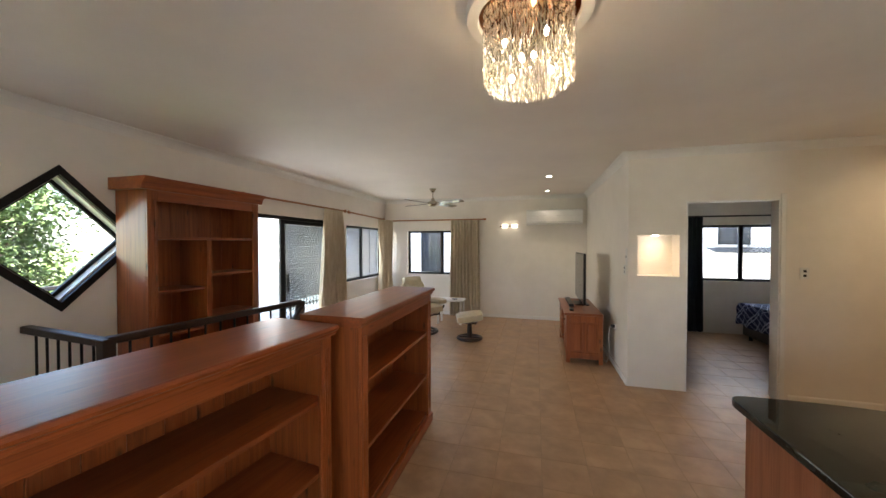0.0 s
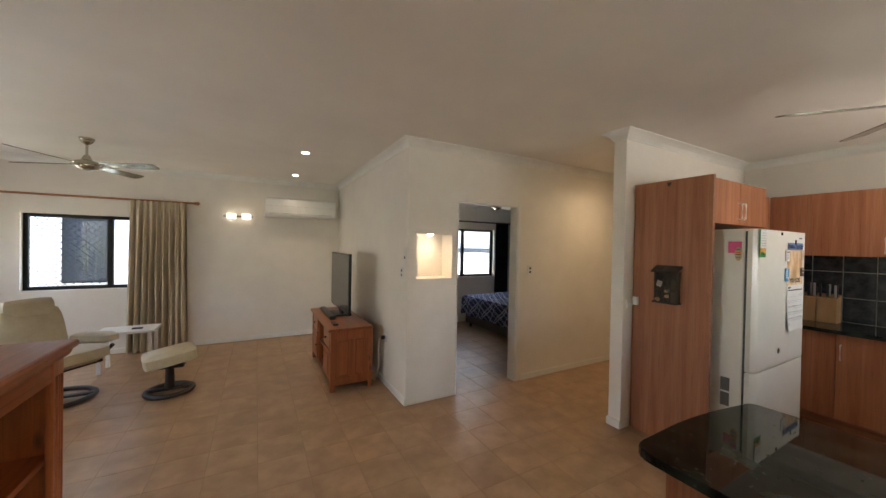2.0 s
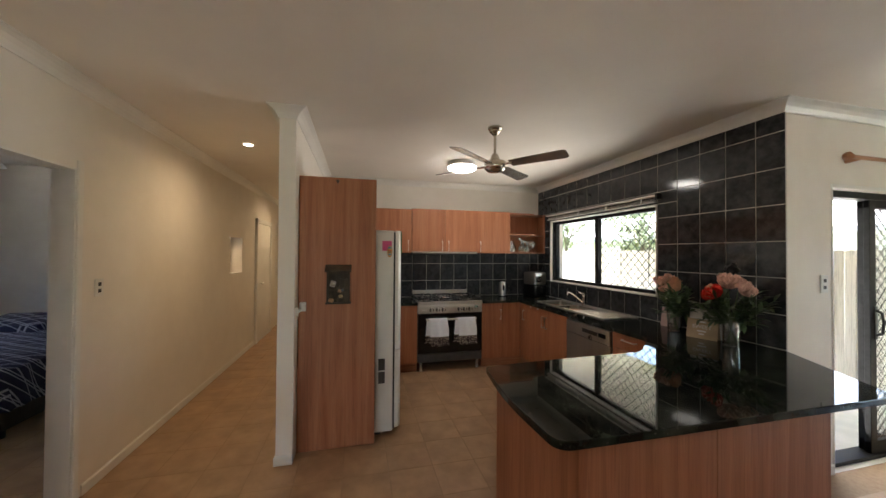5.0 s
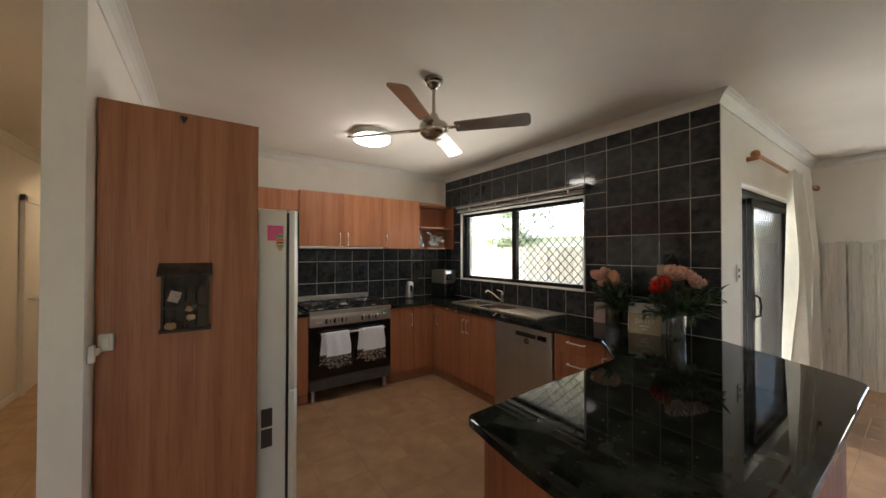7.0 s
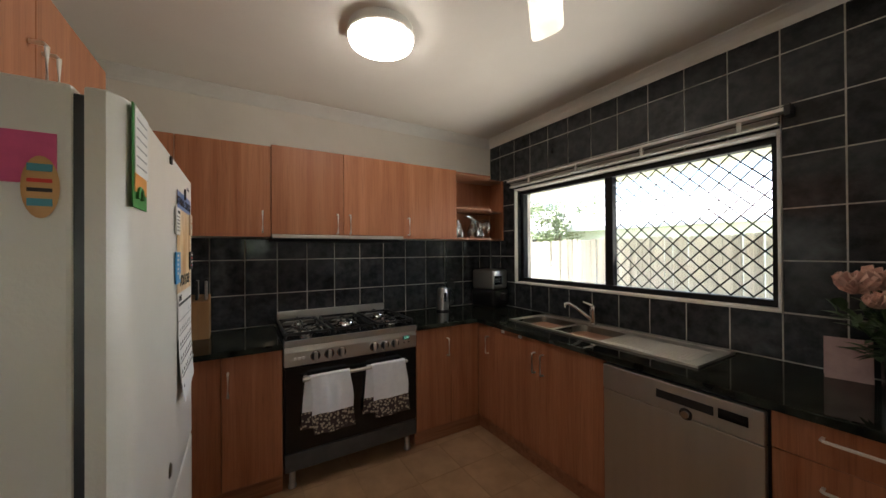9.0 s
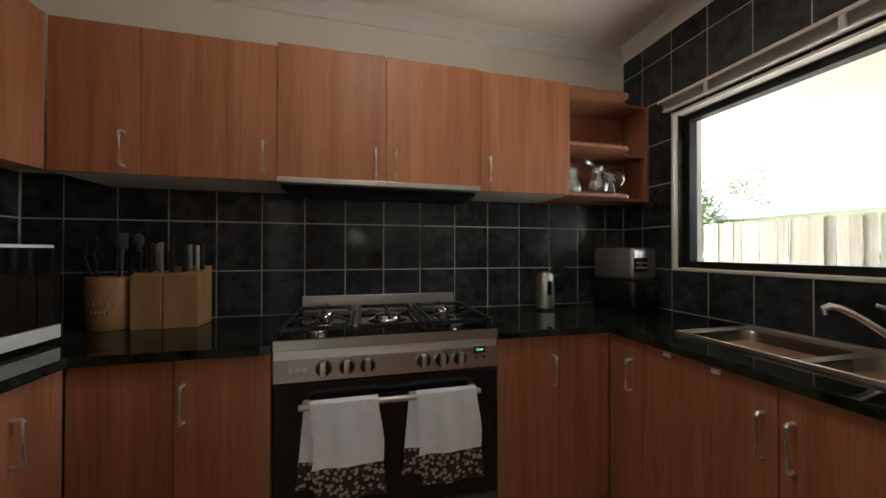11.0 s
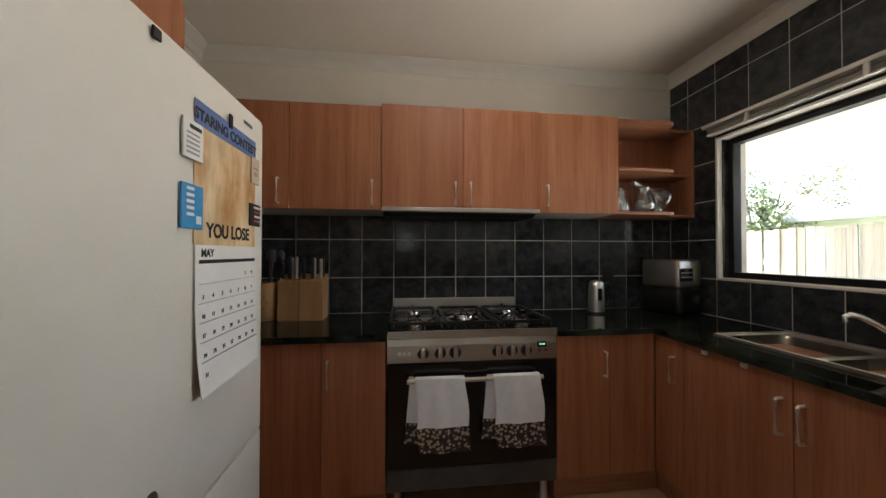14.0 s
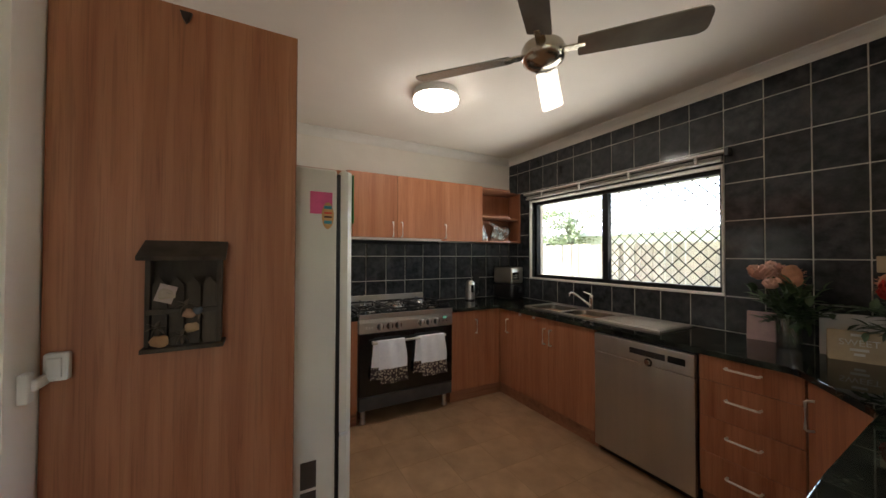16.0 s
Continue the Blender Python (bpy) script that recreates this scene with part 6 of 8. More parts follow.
def plate(name, c, n, w, h, label, parts_mat=None, keys=2, plate_mat=None):
    """A wall switch or socket plate; n is the way it faces."""
    c, n = Vector(c), Vector((*n, 0))
    s = Vector((-n.y, n.x, 0))
    th = thing(name, c, label, "wall switch" if keys < 9 else "wall unit")

    def slabby(u0, u1, z0, z1, o0, o1, bev):
        bm = B()
        pts = [c + s * u0 + n * o0, c + s * u1 + n * o0, c + s * u1 + n * o1, c + s * u0 + n * o1]
        prism(bm, [(p.x, p.y) for p in pts], c.z + z0, c.z + z1, "z")
        bmesh.ops.bevel(bm, geom=list(bm.edges), offset=bev, segments=2, affect="EDGES")
        return bm
    part("plate", slabby(-w / 2, w / 2, -h / 2, h / 2, 0.0005, 0.009, 0.002), plate_mat or WHITEPL, th)
    for k in range(keys):
        z = (k - (keys - 1) / 2) * h / (keys + 0.6)
        part("rocker", slabby(-0.013, 0.013, z - 0.012, z + 0.012, 0.009, 0.012, 0.001), parts_mat or BLACKPL, th)
    return th


plate("light_switch", (3.02, 4.38, 1.30), (0, -1), 0.075, 0.115, "white light switch with dark rockers on the hall wall")
plate("light_switch", (1.44, 4.505, 1.295), (-1, 0), 0.075, 0.115, "white light switch with dark rockers on the wall end")
plate("intercom_holder", (1.44, 4.43, 1.45), (-1, 0), 0.055, 0.19, "slim white remote holder on the wall", None, 1)
plate("light_switch", (1.95, -0.50, 1.345), (-1, 0), 0.075, 0.125, "white light switch with dark rockers beside the patio door")
plate("power_socket", (1.44, 4.97, 0.53), (-1, 0), 0.115, 0.075, "white power socket low on the wall", None, 1)
plate("power_socket", (5.217, 0.385, 1.12), (-1, 0), 0.085, 0.10, "dark power socket on the tiles", None, 1, BLACKPL)
cb = thing("extension_lead", (1.40, 5.02, 0), "white power lead hanging from the socket", "lead")
bm = B()
tube(bm, [(1.425, 4.97, 0.53), (1.39, 4.985, 0.535), (1.375, 5.0, 0.50), (1.37, 5.015, 0.38), (1.385, 5.03, 0.22), (1.375, 5.06, 0.08), (1.36, 5.10, 0.012), (1.36, 5.22, 0.008)], 0.006, 8)
part("cable", bm, WHITEPL, cb, "", True)
bm = B()
box(bm, (1.385, 4.95, 0.51), (1.43, 4.99, 0.55), 0.008)
part("plug", bm, BLACKPL, cb)


# ---------------------------------------------------------------- recliner, ottoman, side table
def pillow(bm, c, size, m=None, puff=0.35):
    vs = box(bm, [-s / 2 for s in size], [s / 2 for s in size])
    es = list({e for v in vs for e in v.link_edges})
    bmesh.ops.subdivide_edges(bm, edges=es, cuts=5, use_grid_fill=True)
    for v in bm.verts:
        p = [v.co[i] / (size[i] / 2) for i in range(3)]
        k = min(range(3), key=lambda i: size[i])
        o = [p[i] for i in range(3) if i != k]
        e = max(abs(o[0]), abs(o[1]))
        v.co[k] *= 1 - puff * e ** 4
        r = (1 - 0.10 * abs(o[0] * o[1]) ** 3)
        for i in range(3):
            if i != k:
                v.co[i] *= r
    bm.transform(Matrix.Translation(c) @ (m or Matrix()))


def round_base(th, c, r):
    bm = B()
    pts = [(c[0] + r * math.cos(2 * math.pi * k / 32), c[1] + r * math.sin(2 * math.pi * k / 32), 0.024) for k in range(32)]
    n = 10
    rows = []
    for k in range(32):
        a = 2 * math.pi * k / 32
        rows.append([bm.verts.new((c[0] + (r + 0.03 * math.cos(2 * math.pi * j / n)) * math.cos(a), c[1] + (r + 0.03 * math.cos(2 * math.pi * j / n)) * math.sin(a), 0.0225 + 0.022 * math.sin(2 * math.pi * j / n))) for j in range(n)])
    for k in range(32):
        for j in range(n):
            bm.faces.new((rows[k][j], rows[(k + 1) % 32][j], rows[(k + 1) % 32][(j + 1) % n], rows[k][(j + 1) % n]))
    part("base_ring", bm, DARKWOOD, th, "dark wooden ring base", True)
    bm = B()
    box(bm, (c[0] - r, c[1] - 0.03, 0.025), (c[0] + r, c[1] + 0.03, 0.05), 0.006)
    cyl(bm, (*c, 0.04), (*c, 0.30), 0.045, 0.035)
    part("pedestal", bm, DARKWOOD, th, "", True)


ch = thing("recliner_chair", (-1.55, 5.98, 0), "cream leather recliner chair on a dark wooden ring base", "armchair", rz=-38)
round_base(ch, (-1.53, 5.97), 0.27)
CM = pose(-1.55, 5.98, 0, 0, 0, -38)
for nm, c, size, rx, ry in (("seat", (0.06, 0, 0.42), (0.60, 0.54, 0.20), 0, -6), ("backrest", (-0.26, 0, 0.65), (0.20, 0.47, 0.48), 0, -17), ("headrest", (-0.32, 0, 0.865), (0.20, 0.37, 0.22), 0, -10),
                            ("armrest", (0.03, 0.32, 0.54), (0.52, 0.13, 0.12), 0, -4), ("armrest", (0.03, -0.32, 0.54), (0.52, 0.13, 0.12), 0, -4)):
    bm = B()
    pillow(bm, c, size, pose(0, 0, 0, rx, ry, 0), 0.55)
    bm.transform(CM)
    part(nm, bm, LEATHER, ch, "padded cream leather", True)
for s in (-1, 1):
    bm = B()
    tube(bm, [(-0.22, s * 0.32, 0.50), (-0.1, s * 0.32, 0.36), (0.12, s * 0.30, 0.33), (0.26, s * 0.32, 0.48)], 0.018, 8)
    bm.transform(CM)
    part("side_frame", bm, DARKWOOD, ch, "curved dark wooden side frame", True)
bm = B()
box(bm, (-0.15, -0.28, 0.31), (0.2, 0.28, 0.345), 0.01)
bm.transform(CM)
part("seat_frame", bm, DARKWOOD, ch)
ot = thing("ottoman", (-0.62, 5.76, 0), "cream leather footstool on a dark wooden ring base", "footstool")
round_base(ot, (-0.62, 5.76), 0.19)
bm = B()
pillow(bm, (-0.62, 5.76, 0.375), (0.44, 0.40, 0.15), pose(0, 0, 0, 0, -8, 15), 0.4)
part("cushion", bm, LEATHER, ot, "padded cream leather", True)
bm = B()
box(bm, (-0.75, 5.66, 0.27), (-0.49, 5.86, 0.305), 0.01)
part("cushion_frame", bm, DARKWOOD, ot)
tb = thing("side_table", (-1.2, 6.80, 0), "small white side table", "table")
bm = B()
box(bm, (-1.48, 6.62, 0.455), (-0.92, 6.98, 0.485), 0.006)
part("tabletop", bm, TRIM, tb)
for x in (-1.43, -0.97):
    for y in (6.66, 6.94):
        bm = B()
        box(bm, (x - 0.018, y - 0.018, 0.001), (x + 0.018, y + 0.018, 0.456), 0.003)
        part("leg", bm, TRIM, tb)
bm = B()
box(bm, (-1.16, 6.72, 0.486), (-1.06, 6.78, 0.50), 0.004)
solid("remote_control", bm, BLACKPL, "dark remote control on the side table", "remote control", base=(-1.1, 6.75, 0.485))


# ---------------------------------------------------------------- bedroom
bed = thing("bed", (4.65, 6.2, 0), "double bed with a navy patterned quilt", "bed")
bx0, bx1, by0, by1 = 3.78, 5.60, 5.45, 6.95
bm = B()
box(bm, (bx0, by0, 0.08), (bx1, by1, 0.34), 0.02)
part("base", bm, plain("grey_bed_base", (0.10, 0.09, 0.08), 0.9), bed, "dark fabric bed base")
bm = B()
box(bm, (bx0, by0, 0.342), (bx1, by1, 0.57), 0.05, 3)
part("mattress", bm, TOWEL, bed)
bm = B()


def quilt(u, v):
    a, b = 0.46, 0.40
    s, t = (u * (1 + 2 * a / 1.5) - a / 1.5) * 1.5, v * (1.82 + b) - b
    y = by0 - 0.03 + min(max(s, -0.0), 1.5) * 1.04
    x = bx0 - 0.03 + max(t, 0.0)
    z = 0.60 + 0.012 * math.sin(7 * s) * math.sin(5 * t)
    over = max(-s, s - 1.5, 0.0) + max(-t, 0.0)
    if over > 0:
        z -= max(0.0, min(over, 0.36)) * 0.95
        y += (-0.03 if s < 0 else 0.03 if s > 1.5 else 0) * (0.6 + 0.5 * math.sin(19 * t))
        x += -0.025 * (0.6 + 0.6 * math.sin(17 * s)) if t < 0 else 0
    return (x, y, z)


sheet(bm, quilt, 44, 44, 0.012)
part("quilt", bm, QUILT, bed, "navy quilt with pale interlaced lines", True)
for x in (bx0 + 0.08, bx1 - 0.08):
    for y in (by0 + 0.08, by1 - 0.08):
        bm = B()
        cyl(bm, (x, y, 0), (x, y, 0.09), 0.025)
        part("leg", bm, BLACKPL, bed)
for y in (5.82, 6.55):
    bm = B()
    pillow(bm, (5.36, y, 0.69), (0.42, 0.62, 0.16), pose(0, 0, 0, 0, -12, 0), 0.5)
    part("pillow", bm, QUILT, bed, "pillow in the quilt's fabric", True)
ns = thing("bedside_table", (5.38, 7.08, 0), "small dark wooden bedside table", "bedside table")
bm = B()
box(bm, (5.18, 6.99, 0.10), (5.59, 7.27, 0.60), 0.006)
part("body", bm, DARKWOOD, ns)
bm = B()
box(bm, (5.172, 7.0, 0.34), (5.18, 7.26, 0.58), 0.003)
part("drawer_front", bm, DARKWOOD, ns)
for x in (5.2, 5.57):
    for y in (7.01, 7.25):
        bm = B()
        box(bm, (x - 0.015, y - 0.015, 0.001), (x + 0.015, y + 0.015, 0.102))
        part("leg", bm, DARKWOOD, ns)
pf = thing("photo_stand", (5.35, 7.12, 0.6), "small wooden photo frame on the bedside table", "photo frame")
bm = B()
for a, b in (((5.27, 0.602), (5.44, 0.622)), ((5.27, 0.78), (5.44, 0.80)), ((5.27, 0.622), (5.29, 0.78)), ((5.42, 0.622), (5.44, 0.78))):
    box(bm, (a[0], 7.11, a[1]), (b[0], 7.13, b[1]), 0.003)
part("frame", bm, PINE, pf)
bm = B()
box(bm, (5.29, 7.116, 0.622), (5.42, 7.124, 0.78))
part("picture", bm, plain("dull_print", (0.12, 0.10, 0.09)), pf)

# ---------------------------------------------------------------- things on the worktops
def microwave():
    th = thing("microwave", (4.5, 2.9, 0.9), "white microwave oven with a dark glass door", "microwave")
    x0, x1, y0, y1, z0, z1 = 4.33, 4.83, 2.72, 3.08, 0.915, 1.262
    bm = B()
    box(bm, (x0, y0 + 0.02, z0), (x1, y1, z1), 0.006)
    part("casing", bm, WHITEPL, th)
    bm = B()
    box(bm, (x0 + 0.003, y0, z0 + 0.055), (x1 - 0.10, y0 + 0.018, z1 - 0.012), 0.003)
    part("door", bm, BLACKGL, th, "dark glass door")
    bm = B()
    box(bm, (x1 - 0.097, y0, z0 + 0.055), (x1 - 0.004, y0 + 0.018, z1 - 0.012), 0.003)
    part("control_panel", bm, BLACKGL, th)
    bm = B()
    box(bm, (x0 + 0.002, y0 - 0.002, z0 + 0.003), (x1 - 0.002, y0 + 0.018, z0 + 0.052), 0.003)
    lower = part("lower_trim", bm, WHITEPL, th, "white strip below the door")
    bm = B()
    box(bm, (4.53, y0 - 0.003, z0 + 0.022), (4.60, y0 - 0.0015, z0 + 0.030))
    part("maker_mark", bm, GREYPAINT, lower)
    for x in (x0 + 0.04, x1 - 0.04):
        for y in (y0 + 0.06, y1 - 0.05):
            bm = B()
            cyl(bm, (x, y, 0.9), (x, y, 0.917), 0.015)
            part("foot", bm, BLACKPL, th)


microwave()
bm = B()
box(bm, (4.36, 2.78, 1.2625), (4.62, 3.02, 1.272), 0.003)
solid("tray", bm, WHITEPL, "flat white tray on the microwave", "tray", base=(4.49, 2.9, 1.262))


def utensils(th, c, z, n, seed, spread):
    rnd = random.Random(seed)
    for k in range(n):
        a = rnd.uniform(0, 6.28)
        p = Vector((c[0] + spread * 0.5 * math.cos(a), c[1] + spread * 0.5 * math.sin(a), z - 0.10))
        q = p + Vector((0.04 * math.cos(a) * rnd.uniform(0.3, 1.3), 0.05 * math.sin(a) * rnd.uniform(0.3, 1.3), rnd.uniform(0.18, 0.27)))
        bm = B()
        cyl(bm, p, q, 0.006, 0.005, 8)
        if k % 2:
            ball(bm, q, 0.024, 2, (0.35, 1, 1.5))
        else:
            box(bm, (q.x - 0.004, q.y - 0.018, q.z - 0.02), (q.x + 0.004, q.y + 0.018, q.z + 0.05), 0.003)
        part("utensil", bm, (BLACKPL, GREYPAINT, BLACKPL)[k % 3], th, "", True)


uc = thing("utensil_crock", (5.06, 2.69, 0.9), "round wooden utensil holder full of cooking tools", "utensil holder")
bm = B()
lathe(bm, (5.06, 2.69, 0.9), [(0.082, 0.001), (0.088, 0.01), (0.092, 0.12), (0.095, 0.225), (0.085, 0.228), (0.078, 0.02), (0.0, 0.02)], 28)
part("pot", bm, OAK, uc, "", True)
bm = B()
for k, (w, z) in enumerate(((0.05, 0.15), (0.075, 0.115), (0.05, 0.08))):
    a = math.pi
    for j in range(5):
        u = a + (j - 2) * 0.16 * w / 0.05
        ball(bm, (5.06 + 0.0915 * math.cos(u), 2.69 + 0.0915 * math.sin(u), 0.9 + z), 0.006, 1, (0.4, 1, 1.3))
part("worn_print", bm, plain("worn_print", (0.22, 0.12, 0.05), 0.7), uc)
utensils(uc, (5.06, 2.69), 1.12, 8, 3, 0.10)


def knife_block(y0, y1, seed):
    th = thing("knife_block", (5.06, (y0 + y1) / 2, 0.9), "pale wooden knife block holding black-handled knives", "knife block", "knife blocks")
    bm = B()
    prism(bm, [(4.985, 0.901), (5.13, 0.901), (5.13, 1.17), (4.985, 1.135)], y0, y1, "y", 0.003)
    part("block", bm, OAK, th)
    rnd = random.Random(seed)
    for k in range(5):
        y = y0 + 0.018 + (y1 - y0 - 0.036) * (k % 3) / 2
        x = 5.02 + 0.05 * (k // 3)
        h = rnd.uniform(0.08, 0.12)
        bm = B()
        box(bm, (x - 0.009, y - 0.008, 1.145), (x + 0.009, y + 0.008, 1.16 + h), 0.004)
        part("knife_handle", bm, BLACKPL if k % 4 else STEEL, th)


knife_block(2.475, 2.59, 2)
knife_block(2.335, 2.47, 5)

kt = thing("kettle", (5.05, 0.575, 0.9), "tall brushed steel kettle with a black handle", "kettle")
bm = B()
lathe(bm, (5.05, 0.575, 0.9), [(0.0, 0.001), (0.052, 0.001), (0.054, 0.02), (0.050, 0.17), (0.046, 0.20), (0.036, 0.215), (0.012, 0.222), (0.0, 0.222)], 28)
part("body", bm, STEEL, kt, "", True)
bm = B()
tube(bm, [(5.06, 0.53, 1.09), (5.07, 0.48, 1.095), (5.07, 0.455, 1.06), (5.07, 0.455, 0.98), (5.065, 0.485, 0.94), (5.06, 0.525, 0.935)], 0.012, 8)
part("handle", bm, BLACKPL, kt, "", True)
bm = B()
box(bm, (4.995, 0.565, 0.99), (5.001, 0.592, 1.07), 0.002)
part("gauge", bm, BLACKGL, kt)
bm = B()
lathe(bm, (5.05, 0.575, 0.9), [(0.056, 0.0005), (0.056, 0.012), (0.0535, 0.014)], 28)
part("base_ring", bm, BLACKPL, kt, "", True)


def air_fryer():
    th = thing("air_fryer", (5.0, 0.07, 0.9), "steel and black air fryer in the corner of the worktop", "air fryer")
    x0, x1, y0, y1 = 4.88, 5.17, -0.085, 0.16
    m = Matrix.Translation((5.015, 0.07, 0)) @ pose(0, 0, 0, 0, 0, 14) @ Matrix.Translation((-5.015, -0.07, 0))
    bm = B()
    box(bm, (x0, y0, 0.905), (x1, y1, 1.075), 0.03, 4)
    bm.transform(m)
    part("basket_housing", bm, BLACKPL, th, "black lower body", True)
    bm = B()
    box(bm, (x0 + 0.012, y0 + 0.008, 1.075), (x1 - 0.012, y1 - 0.008, 1.262), 0.022, 4)
    bm.transform(m)
    part("upper_body", bm, STEEL, th, "steel upper body", True)
    bm = B()
    box(bm, (x0 + 0.008, 0.02, 1.12), (x0 + 0.014, 0.14, 1.205), 0.002)
    bm.transform(m)
    pn = part("touch_panel", bm, BLACKGL, th)
    for r in range(2):
        for k in range(4):
            bm = B()
            y = 0.038 + k * 0.028
            box(bm, (x0 + 0.0065, y - 0.004, 1.145 + r * 0.028), (x0 + 0.0085, y + 0.004, 1.151 + r * 0.028))
            bm.transform(m)
            part("key_mark", bm, WHITEPL, pn)
    bm = B()
    box(bm, (x0 - 0.05, 0.015, 0.97), (x0 + 0.01, 0.06, 1.04), 0.014, 3)
    bm.transform(m)
    part("basket_handle", bm, BLACKPL, th, "", True)


air_fryer()


# glass jugs and carafes on the open shelf
def glass_jar(name, c, prof, label):
    bm = B()
    lathe(bm, c, prof, 24)
    return solid(name, bm, VASEGLASS, label, "glassware", "glassware on the open shelf", smooth=True, base=c)


z0 = UB + 0.0185
JUG = [(0.0, 0.001), (0.045, 0.001), (0.062, 0.02), (0.068, 0.055), (0.058, 0.09), (0.034, 0.125), (0.028, 0.15), (0.036, 0.168), (0.032, 0.168), (0.024, 0.15), (0.030, 0.125), (0.053, 0.09), (0.063, 0.055), (0.057, 0.02), (0.04, 0.008), (0.0, 0.008)]
glass_jar("glass_jug", (5.03, 0.43, z0), JUG, "round clear glass jug on the shelf")
glass_jar("glass_jug", (4.965, 0.285, z0), JUG, "round clear glass jug on the shelf")
dec = thing("wine_decanter", (5.02, 0.30, z0), "clear glass wine decanter lying on its side on the shelf", "glassware", "glassware on the open shelf")
bm = B()
DEC = [(0.0, 0.0), (0.04, 0.004), (0.085, 0.035), (0.10, 0.075), (0.088, 0.115), (0.05, 0.16), (0.028, 0.20), (0.022, 0.27), (0.024, 0.33), (0.034, 0.36)]
lathe(bm, (0, 0, 0), DEC + [(r - 0.004, z) for r, z in DEC[:0:-1] if r > 0.01] + [(0.0, 0.008)], 32)
bm.transform(Matrix.Translation((5.03, 0.055, z0 + 0.085)) @ pose(0, 0, 0, -64, 0, 0) @ Matrix.Scale(0.82, 4))
part("bulb", bm, VASEGLASS, dec, "", True)
glass_jar("glass_bottle", (4.925, 0.47, z0), [(0.0, 0.001), (0.036, 0.001), (0.042, 0.02), (0.038, 0.055), (0.016, 0.10), (0.015, 0.12), (0.02, 0.13), (0.016, 0.13), (0.011, 0.12), (0.012, 0.10), (0.034, 0.055), (0.038, 0.02), (0.034, 0.008), (0.0, 0.008)], "small clear glass bottle on the shelf")
glass_jar("glass_bottle", (4.95, 0.215, z0), [(0.0, 0.001), (0.034, 0.001), (0.038, 0.02), (0.034, 0.05), (0.015, 0.09), (0.014, 0.115), (0.019, 0.125), (0.015, 0.125), (0.010, 0.115), (0.011, 0.09), (0.030, 0.05), (0.034, 0.02), (0.030, 0.008), (0.0, 0.008)], "small clear glass bottle on the shelf")


# ---------------------------------------------------------------- flowers and cards
PINK = plain("peach_petals", (0.88, 0.58, 0.48), 0.6, 0, 0.15)
RED = plain("red_petals", (0.62, 0.03, 0.018), 0.55, 0, 0.3)
RUST = plain("rust_bloom", (0.50, 0.24, 0.14), 0.8, 0, 0.3)
STEM = plain("stem_green", (0.06, 0.11, 0.035), 0.6, 0, 0.3)
DARKLEAF = surface("dark_leaf", (0.035, 0.07, 0.028), (0.08, 0.13, 0.055), 14, 0.4, 0.55, bump=0.2, per_object=0.3)


def petal_bloom(bm, c, r, n, seed, tilt=(0, 0)):
    """A rose-like head of cupped petals in rings."""
    rnd = random.Random(seed)
    m = Matrix.Translation(c) @ pose(0, 0, 0, tilt[0], tilt[1], rnd.uniform(0, 360))
    for ring in range(4):
        k = n - ring
        rr, lift, open_ = r * (1 - 0.22 * ring), 0.10 * r * ring, 62 - 15 * ring
        for j in range(k):
            pm = m @ pose(0, 0, lift, 0, 0, 360 * j / k + 25 * ring + rnd.uniform(-8, 8)) @ pose(0, 0, 0, 0, open_ * 0.75, 0)
            grid = []
            for a in range(4):
                u = a / 3
                row = []
                for b in range(5):
                    v = b / 4 - 0.5
                    w = rr * 0.95 * math.sin(math.pi * (0.18 + 0.72 * u))
                    row.append(bm.verts.new(pm @ Vector((-0.35 * rr * u * u + 0.3 * rr * (v * 2) ** 2 * u, v * w, rr * u + 0.02 * rr * rnd.random()))))
                grid.append(row)
            for a in range(3):
                for b in range(4):
                    bm.faces.new((grid[a][b], grid[a + 1][b], grid[a + 1][b + 1], grid[a][b + 1]))


def leaf(bm, p, d, L, w, curl=0.3):
    d = d.normalized()
    s = d.cross(Vector((0, 0, 1)))
    s = s.normalized() if s.length > 0.01 else Vector((1, 0, 0))
    up = s.cross(d)
    rows = []
    for a in range(5):
        u = a / 4
        c = p + d * L * u - up * (curl * L * u * u)
        ww = w * math.sin(math.pi * min(1, 0.12 + 0.88 * u)) * 0.5
        rows.append((bm.verts.new(c - s * ww + up * ww * 0.35), bm.verts.new(c), bm.verts.new(c + s * ww + up * ww * 0.35)))
    for a, b in zip(rows, rows[1:]):
        bm.faces.new((a[0], a[1], b[1], b[0])), bm.faces.new((a[1], a[2], b[2], b[1]))


